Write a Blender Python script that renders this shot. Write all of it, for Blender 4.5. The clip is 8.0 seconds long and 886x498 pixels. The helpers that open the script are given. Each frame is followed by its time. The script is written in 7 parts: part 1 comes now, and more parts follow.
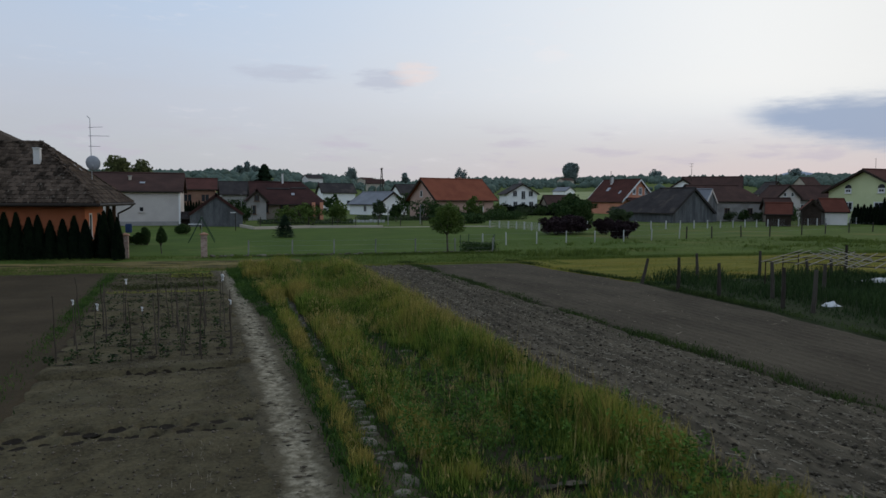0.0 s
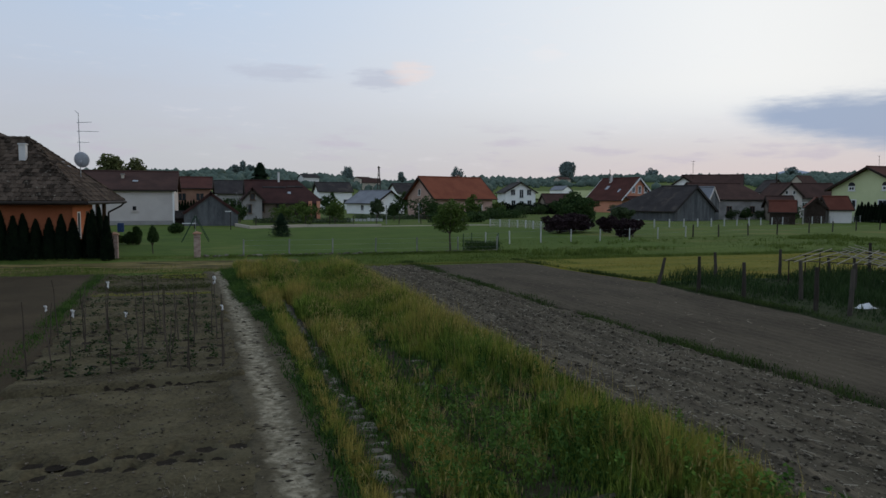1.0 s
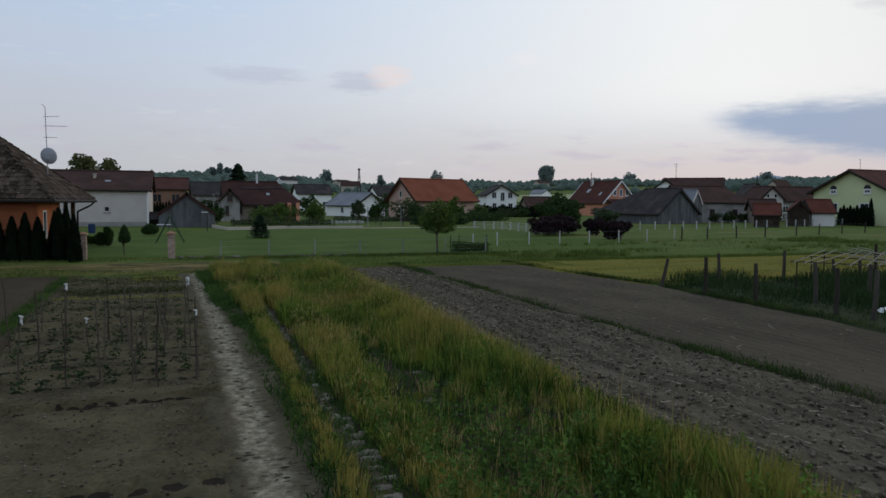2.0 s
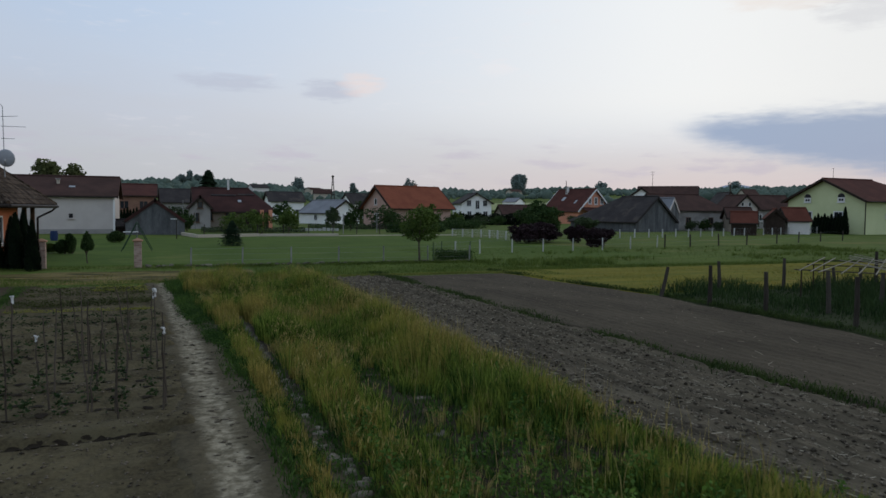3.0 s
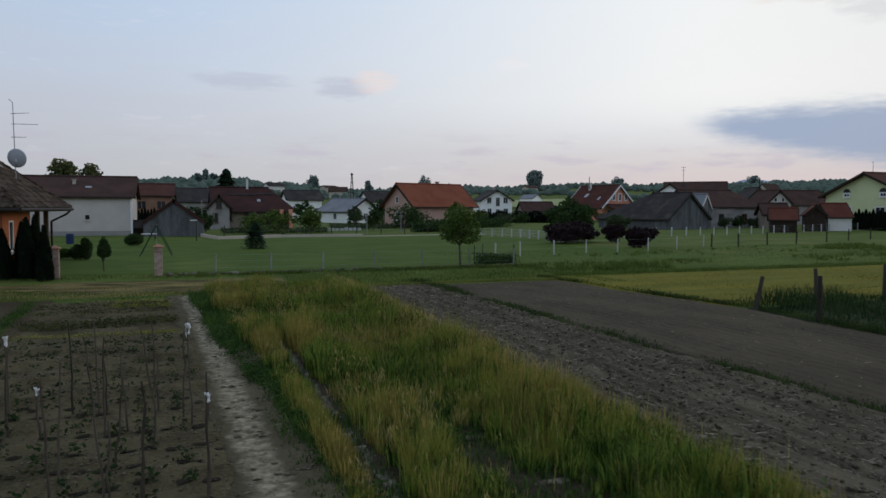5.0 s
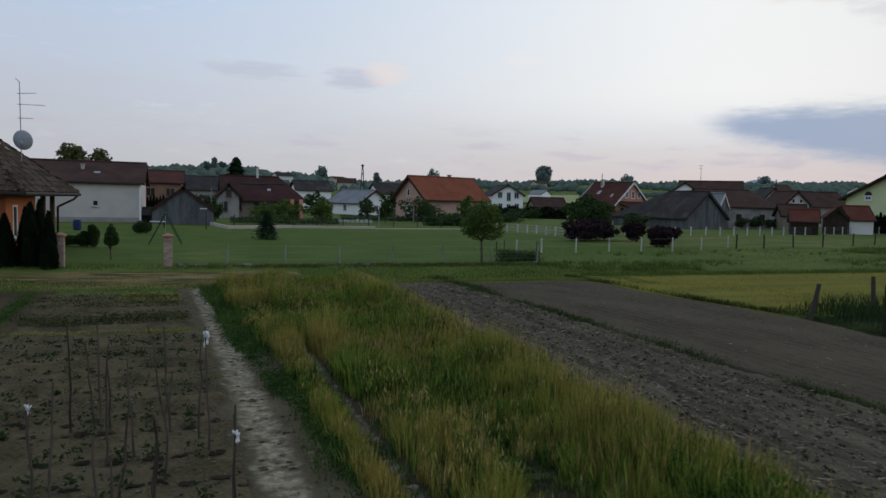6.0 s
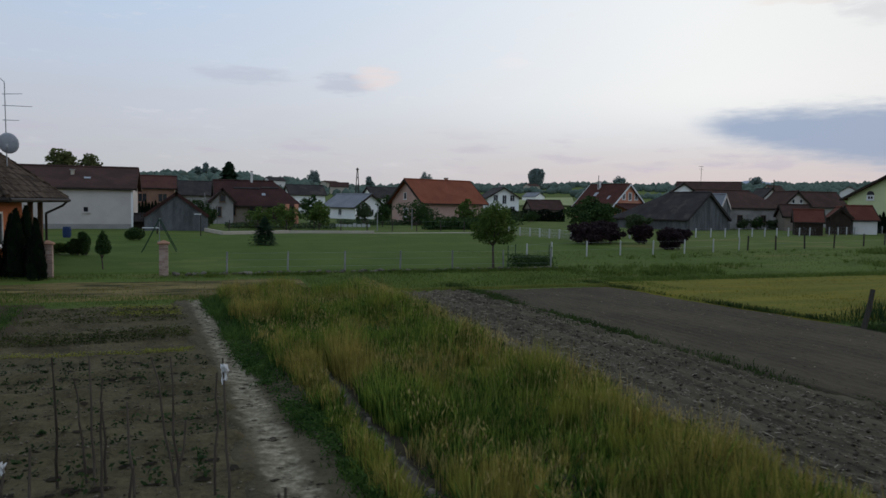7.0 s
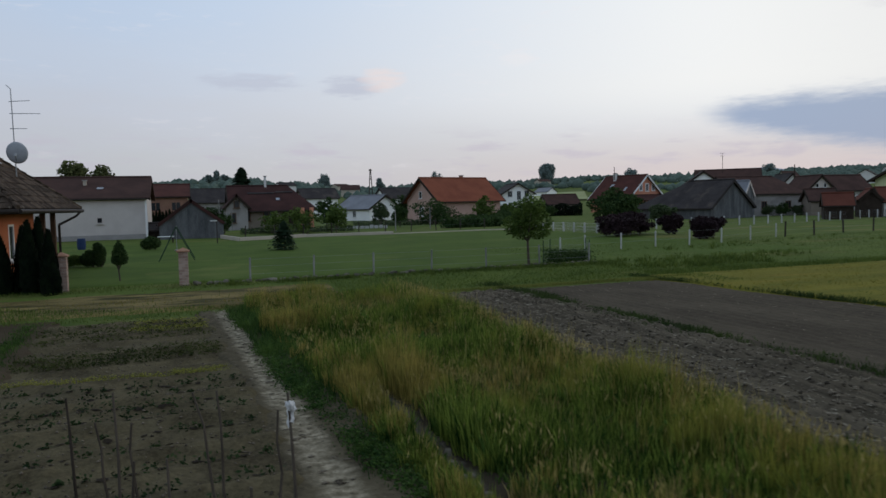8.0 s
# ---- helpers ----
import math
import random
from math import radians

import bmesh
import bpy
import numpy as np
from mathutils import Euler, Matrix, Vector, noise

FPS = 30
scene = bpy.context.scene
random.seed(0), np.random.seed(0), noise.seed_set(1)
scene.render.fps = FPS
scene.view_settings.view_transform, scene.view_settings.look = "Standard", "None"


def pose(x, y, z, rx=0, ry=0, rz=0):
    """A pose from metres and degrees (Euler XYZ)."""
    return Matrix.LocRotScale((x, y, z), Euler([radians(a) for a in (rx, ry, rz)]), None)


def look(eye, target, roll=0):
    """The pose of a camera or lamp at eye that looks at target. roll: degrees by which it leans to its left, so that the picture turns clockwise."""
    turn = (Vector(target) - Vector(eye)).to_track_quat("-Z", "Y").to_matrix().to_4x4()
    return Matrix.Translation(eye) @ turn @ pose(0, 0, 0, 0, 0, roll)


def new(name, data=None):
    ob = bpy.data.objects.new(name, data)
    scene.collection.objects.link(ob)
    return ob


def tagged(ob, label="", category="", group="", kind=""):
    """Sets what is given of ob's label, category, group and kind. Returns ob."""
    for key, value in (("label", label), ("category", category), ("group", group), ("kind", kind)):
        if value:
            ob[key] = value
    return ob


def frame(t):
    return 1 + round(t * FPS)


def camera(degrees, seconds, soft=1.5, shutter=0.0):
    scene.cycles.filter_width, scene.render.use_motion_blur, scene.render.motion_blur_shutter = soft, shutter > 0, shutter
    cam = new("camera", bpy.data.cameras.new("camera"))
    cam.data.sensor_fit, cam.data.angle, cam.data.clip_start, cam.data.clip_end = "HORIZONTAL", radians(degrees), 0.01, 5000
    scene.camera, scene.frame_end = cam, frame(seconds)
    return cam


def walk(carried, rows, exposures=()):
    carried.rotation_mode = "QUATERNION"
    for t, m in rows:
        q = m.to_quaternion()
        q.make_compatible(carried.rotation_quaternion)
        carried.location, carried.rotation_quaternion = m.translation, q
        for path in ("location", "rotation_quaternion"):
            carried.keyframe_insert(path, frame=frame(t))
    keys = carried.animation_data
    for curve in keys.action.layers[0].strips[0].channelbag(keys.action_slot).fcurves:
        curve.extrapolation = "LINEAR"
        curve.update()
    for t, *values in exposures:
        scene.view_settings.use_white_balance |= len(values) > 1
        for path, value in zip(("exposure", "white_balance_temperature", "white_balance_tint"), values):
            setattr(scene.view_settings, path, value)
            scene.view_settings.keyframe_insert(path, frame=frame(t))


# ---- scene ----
cam = camera(63.1, 8.0, soft=1.5, shutter=0.4)
PATH = [
    (0, (1.119, 0.013, 2.905), (1.699, 1.922, 2.768), 0.3),
    (0.5, (1.161, 0.674, 2.861), (1.743, 2.582, 2.725), 0.3),
    (1, (1.198, 1.363, 2.808), (1.788, 3.269, 2.669), 0.2),
    (1.5, (1.223, 2.075, 2.708), (1.835, 3.974, 2.568), 0.2),
    (3, (1.241, 4.265, 2.501), (1.959, 6.128, 2.396), 0.5),
    (3.5, (1.201, 4.985, 2.494), (1.938, 6.841, 2.384), 0.3),
    (4, (1.153, 5.686, 2.538), (1.889, 7.542, 2.423), 0.4),
    (4.5, (1.085, 6.392, 2.604), (1.8, 8.257, 2.489), 0.3),
    (5, (1.021, 7.109, 2.663), (1.702, 8.986, 2.549), 0.1),
    (6.5, (0.831, 9.317, 2.66), (1.494, 11.199, 2.522), 1.7),
    (7, (0.732, 10.107, 2.623), (1.416, 11.983, 2.501), 0.9),
    (7.5, (0.604, 10.919, 2.559), (1.287, 12.795, 2.432), -0.4),
    (8, (0.531, 11.739, 2.492), (1.183, 13.625, 2.368), -1.3),
]
walk(cam, [(t, look(eye, target, roll)) for t, eye, target, roll in PATH])

# ---------------------------------------------------------------- sky and light
SKY_LIFT = 1.0


def math_node(tree, op, a, b=None, c=None, clamp=False):
    n = tree.nodes.new("ShaderNodeMath")
    n.operation, n.use_clamp = op, clamp
    for i, v in enumerate((a, b, c)):
        if v is None:
            continue
        if isinstance(v, (int, float)):
            n.inputs[i].default_value = v
        else:
            tree.links.new(v, n.inputs[i])
    return n.outputs[0]


def mix_node(tree, fac, a, b, blend="MIX"):
    n = tree.nodes.new("ShaderNodeMix")
    n.data_type, n.blend_type = "RGBA", blend
    for sock, v in ((n.inputs[0], fac), (n.inputs[6], a), (n.inputs[7], b)):
        if isinstance(v, (int, float)):
            sock.default_value = v
        elif isinstance(v, tuple):
            sock.default_value = (*v, 1)
        else:
            tree.links.new(v, sock)
    return n.outputs[2]


def smooth_node(tree, v, lo, hi):
    n = tree.nodes.new("ShaderNodeMapRange")
    n.interpolation_type = "SMOOTHSTEP"
    tree.links.new(v, n.inputs[0])
    n.inputs[1].default_value, n.inputs[2].default_value = lo, hi
    return n.outputs[0]


def build_sky():
    world = bpy.data.worlds.new("evening_sky")
    world.use_nodes = True
    scene.world = world
    t = world.node_tree
    t.nodes.clear()
    out, bg = t.nodes.new("ShaderNodeOutputWorld"), t.nodes.new("ShaderNodeBackground")
    t.links.new(bg.outputs[0], out.inputs[0])
    co = t.nodes.new("ShaderNodeTexCoord")
    xyz = t.nodes.new("ShaderNodeSeparateXYZ")
    t.links.new(co.outputs["Generated"], xyz.inputs[0])
    az = math_node(t, "MULTIPLY", math_node(t, "ARCTAN2", xyz.outputs[0], xyz.outputs[1]), 57.2958)
    el = math_node(t, "MULTIPLY", math_node(t, "ARCSINE", xyz.outputs[2]), 57.2958)
    flat = t.nodes.new("ShaderNodeCombineXYZ")
    t.links.new(az, flat.inputs[0])
    t.links.new(math_node(t, "MULTIPLY", el, 4.6), flat.inputs[1])
    # soft streaks of thin cloud
    def noise_tex(scale, detail, rough=0.55):
        n = t.nodes.new("ShaderNodeTexNoise")
        n.inputs["Scale"].default_value, n.inputs["Detail"].default_value = scale, detail
        n.inputs["Roughness"].default_value = rough
        t.links.new(flat.outputs[0], n.inputs["Vector"])
        return n.outputs["Fac"]
    wisp, fine = noise_tex(0.06, 5), noise_tex(0.45, 5, 0.6)
    ramp = t.nodes.new("ShaderNodeValToRGB")
    e = ramp.color_ramp.elements
    stops = [(0.0, (0.49, 0.505, 0.54)), (0.035, (0.52, 0.54, 0.58)), (0.075, (0.54, 0.575, 0.655)), (0.12, (0.53, 0.61, 0.74)),
             (0.19, (0.48, 0.61, 0.80)), (0.30, (0.46, 0.58, 0.76)), (0.6, (0.40, 0.50, 0.66)), (1.0, (0.36, 0.45, 0.60))]
    e[0].position, e[0].color = stops[0][0], (*stops[0][1], 1)
    e[1].position, e[1].color = stops[-1][0], (*stops[-1][1], 1)
    for p, c in stops[1:-1]:
        k = e.new(p)
        k.color = (*c, 1)
    lift = math_node(t, "DIVIDE", math_node(t, "ADD", el, math_node(t, "MULTIPLY", math_node(t, "SUBTRACT", wisp, 0.5), 5.0)), 90, clamp=True)
    t.links.new(lift, ramp.inputs[0])
    col = ramp.outputs[0]
    # the bright side of the evening sky, where the sun has gone down
    side = math_node(t, "SUBTRACT", 1.0, smooth_node(t, math_node(t, "ABSOLUTE", math_node(t, "SUBTRACT", az, 53.0)), 0.0, 62.0))
    rise = math_node(t, "MULTIPLY", smooth_node(t, el, 1.0, 9.0), math_node(t, "SUBTRACT", 1.0, smooth_node(t, el, 25.0, 60.0)))
    col = mix_node(t, math_node(t, "MULTIPLY", math_node(t, "MULTIPLY", side, rise), 0.95), col, (0.95, 0.95, 0.93))
    low = math_node(t, "MULTIPLY", side, math_node(t, "SUBTRACT", 1.0, smooth_node(t, el, 1.0, 7.0)))
    col = mix_node(t, math_node(t, "MULTIPLY", low, 0.7), col, (0.77, 0.63, 0.62))
    # wisps
    w = math_node(t, "MULTIPLY", smooth_node(t, fine, 0.52, 0.75), smooth_node(t, wisp, 0.45, 0.65))
    col = mix_node(t, math_node(t, "MULTIPLY", w, 0.4), col, (0.82, 0.79, 0.82))
    streak = noise_tex(0.16, 4)
    band = math_node(t, "MULTIPLY", smooth_node(t, streak, 0.5, 0.68), math_node(t, "MULTIPLY", smooth_node(t, el, 1.5, 3.0), math_node(t, "SUBTRACT", 1.0, smooth_node(t, el, 4.0, 6.5))))
    col = mix_node(t, math_node(t, "MULTIPLY", band, 0.55), col, (0.52, 0.48, 0.58))

    def puff(col, a0, e0, wa, we, colour, k, edge=0.5):
        da = math_node(t, "POWER", math_node(t, "ABSOLUTE", math_node(t, "DIVIDE", math_node(t, "SUBTRACT", az, a0), wa)), 2.0)
        de = math_node(t, "POWER", math_node(t, "ABSOLUTE", math_node(t, "DIVIDE", math_node(t, "SUBTRACT", el, e0), we)), 2.0)
        v = math_node(t, "SUBTRACT", 1.0, math_node(t, "ADD", da, de))
        v = math_node(t, "ADD", v, math_node(t, "MULTIPLY", math_node(t, "SUBTRACT", fine, 0.5), 2.6))
        return mix_node(t, math_node(t, "MULTIPLY", smooth_node(t, v, -0.2, edge + 0.6), k), col, colour)
    col = puff(col, 4.6, 9.5, 4.2, 0.75, (0.46, 0.49, 0.60), 0.5)
    col = puff(col, 12.2, 9.2, 2.6, 1.0, (0.47, 0.50, 0.61), 0.62)
    col = puff(col, 14.6, 9.7, 1.9, 1.0, (0.84, 0.71, 0.68), 0.6)
    col = puff(col, 25.2, 11.0, 1.8, 0.6, (0.86, 0.82, 0.83), 0.3)
    col = puff(col, 47.0, 14.8, 5.5, 0.8, (0.86, 0.78, 0.73), 0.6)
    col = puff(col, 51.5, 13.6, 4.0, 1.3, (0.62, 0.62, 0.66), 0.45)
    # the blue-grey wedge of cloud
    reach = math_node(t, "MAXIMUM", math_node(t, "SUBTRACT", az, 37.9), 0.0)
    half = math_node(t, "MULTIPLY", math_node(t, "SQRT", reach), 0.66)
    mid = math_node(t, "ADD", 6.35, math_node(t, "MULTIPLY", reach, -0.095))
    v = math_node(t, "SUBTRACT", half, math_node(t, "ABSOLUTE", math_node(t, "SUBTRACT", el, mid)))
    v = math_node(t, "ADD", v, math_node(t, "MULTIPLY", math_node(t, "SUBTRACT", fine, 0.5), 1.5))
    k = math_node(t, "MULTIPLY", smooth_node(t, v, -0.45, 1.25), math_node(t, "SUBTRACT", smooth_node(t, az, 37.5, 42.0), smooth_node(t, az, 60.0, 85.0)))
    col = mix_node(t, math_node(t, "MULTIPLY", k, 0.93), col, (0.30, 0.385, 0.55))
    edge = math_node(t, "ADD", math_node(t, "MULTIPLY", smooth_node(t, az, 36.0, 54.0), 0.16), math_node(t, "MULTIPLY", math_node(t, "SUBTRACT", 1.0, smooth_node(t, az, -18.0, 2.0)), 0.14))
    edge = math_node(t, "MULTIPLY", edge, math_node(t, "SUBTRACT", 1.0, smooth_node(t, el, 10.0, 40.0)))
    col = mix_node(t, edge, col, (0.30, 0.34, 0.42))
    # clear air above and behind, from the sky model
    sky = t.nodes.new("ShaderNodeTexSky")
    sky.sky_type, sky.sun_disc = "NISHITA", False
    sky.sun_elevation, sky.sun_rotation = radians(4), radians(75)
    far = t.nodes.new("ShaderNodeMix")
    far.data_type, far.blend_type = "RGBA", "ADD"
    far.inputs[0].default_value = 0.004
    t.links.new(col, far.inputs[6])
    t.links.new(sky.outputs[0], far.inputs[7])
    t.links.new(far.outputs[2], bg.inputs[0])
    bg.inputs[1].default_value = SKY_LIFT


build_sky()
sun = new("evening_sun", bpy.data.lights.new("evening_sun", "SUN"))
sun.data.energy, sun.data.angle, sun.data.color = 0.3, radians(25), (1.0, 0.86, 0.74)
sun.matrix_world = look((60, 6, 16), (0, 0, 0))
scene.view_settings.exposure = 0.0

# ---------------------------------------------------------------- materials
def surface(name, dark, light, scale=1.0, rough=0.85, bump=0.3, fine=18.0, metal=0.0, stretch=(1, 1, 1), vary=0.0, island=False, spec=0.06,
            third=None, third_scale=0.35, third_at=0.55):
    """A mottled surface: two colours mixed by a broad and a fine noise in world metres, fine relief, and chance variation per piece."""
    m = bpy.data.materials.new(name)
    m.use_nodes = True
    t = m.node_tree
    b = t.nodes["Principled BSDF"]
    geo = t.nodes.new("ShaderNodeNewGeometry")
    mp = t.nodes.new("ShaderNodeMapping")
    mp.inputs["Scale"].default_value = stretch
    t.links.new(geo.outputs["Position"], mp.inputs["Vector"])

    def tex(s, detail=4.0, rough_=0.6):
        n = t.nodes.new("ShaderNodeTexNoise")
        n.inputs["Scale"].default_value, n.inputs["Detail"].default_value, n.inputs["Roughness"].default_value = s, detail, rough_
        t.links.new(mp.outputs[0], n.inputs["Vector"])
        return n.outputs["Fac"]
    broad, small = tex(scale), tex(scale * fine, 5.0, 0.65)
    k = math_node(t, "ADD", math_node(t, "MULTIPLY", smooth_node(t, broad, 0.3, 0.7), 0.55), math_node(t, "MULTIPLY", smooth_node(t, small, 0.25, 0.75), 0.45))
    if vary:
        if island:
            r = geo.outputs["Random Per Island"]
        else:
            r = t.nodes.new("ShaderNodeObjectInfo").outputs["Random"]
        k = math_node(t, "ADD", k, math_node(t, "MULTIPLY", math_node(t, "SUBTRACT", r, 0.5), vary), clamp=True)
    col = mix_node(t, k, dark, light)
    if third:
        col = mix_node(t, smooth_node(t, tex(third_scale, 3.0), third_at, third_at + 0.15), col, third)
    t.links.new(col, b.inputs["Base Color"])
    b.inputs["Roughness"].default_value, b.inputs["Metallic"].default_value = rough, metal
    b.inputs["Specular IOR Level"].default_value = spec
    if bump:
        bn = t.nodes.new("ShaderNodeBump")
        bn.inputs["Strength"].default_value, bn.inputs["Distance"].default_value = bump, 0.02
        t.links.new(small, bn.inputs["Height"])
        t.links.new(bn.outputs[0], b.inputs["Normal"])
    return m


def worn_soil(name, centre, core, soft, dark, light, pale_dark, pale_light, extra=0.0):
    """Brown soil with a pale trodden line: centre gives a + b*y*y for the line's x; core and soft its half width and ragged edge; extra: stray pale spots."""
    m = surface(name, dark, light, 1.1, 0.97, 1.0, 14, third=tuple(0.75 * c for c in light), third_scale=0.6)
    t = m.node_tree
    b = t.nodes["Principled BSDF"]
    brown = b.inputs["Base Color"].links[0].from_socket
    geo = t.nodes.new("ShaderNodeNewGeometry")
    xyz = t.nodes.new("ShaderNodeSeparateXYZ")
    t.links.new(geo.outputs["Position"], xyz.inputs[0])

    def tex(scale, detail, rough_=0.6):
        n = t.nodes.new("ShaderNodeTexNoise")
        n.inputs["Scale"].default_value, n.inputs["Detail"].default_value, n.inputs["Roughness"].default_value = scale, detail, rough_
        t.links.new(geo.outputs["Position"], n.inputs["Vector"])
        return n.outputs["Fac"]
    line = math_node(t, "MULTIPLY_ADD", math_node(t, "MULTIPLY", xyz.outputs[1], xyz.outputs[1]), centre[1], centre[0])
    away = math_node(t, "ABSOLUTE", math_node(t, "SUBTRACT", xyz.outputs[0], line))
    ragged = math_node(t, "ADD", away, math_node(t, "MULTIPLY", math_node(t, "SUBTRACT", tex(2.2, 6.0, 0.7), 0.5), 0.9 * core + 0.44))
    k = math_node(t, "SUBTRACT", 1.0, smooth_node(t, ragged, core, core + soft))
    k = math_node(t, "MULTIPLY", k, math_node(t, "MULTIPLY_ADD", smooth_node(t, tex(6.5, 6.0, 0.75), 0.35, 0.57), 0.55, 0.45))
    if extra:
        k = math_node(t, "MAXIMUM", k, math_node(t, "MULTIPLY", smooth_node(t, tex(1.3, 5.0, 0.65), 0.62, 0.70), extra))
    pale = mix_node(t, smooth_node(t, tex(9.0, 5.0), 0.3, 0.7), pale_dark, pale_light)
    t.links.new(mix_node(t, k, brown, pale), b.inputs["Base Color"])
    return m


def leafy(name, dark, light, tip=None, scale=0.8, vary=0.7, through_k=0.25):
    """Thin plant matter: matt, a little translucent, varied from blade to blade and from patch to patch."""
    m = surface(name, dark, light, scale, 0.75, 0.0, 6.0, vary=vary, island=True, spec=0.08, third=tip, third_scale=0.9, third_at=0.52)
    t = m.node_tree
    b, out = t.nodes["Principled BSDF"], t.nodes["Material Output"]
    tr, mx = t.nodes.new("ShaderNodeBsdfTranslucent"), t.nodes.new("ShaderNodeMixShader")
    t.links.new(b.inputs["Base Color"].links[0].from_socket, tr.inputs[0])
    mx.inputs[0].default_value = through_k
    t.links.new(b.outputs[0], mx.inputs[1])
    t.links.new(tr.outputs[0], mx.inputs[2])
    t.links.new(mx.outputs[0], out.inputs[0])
    return m


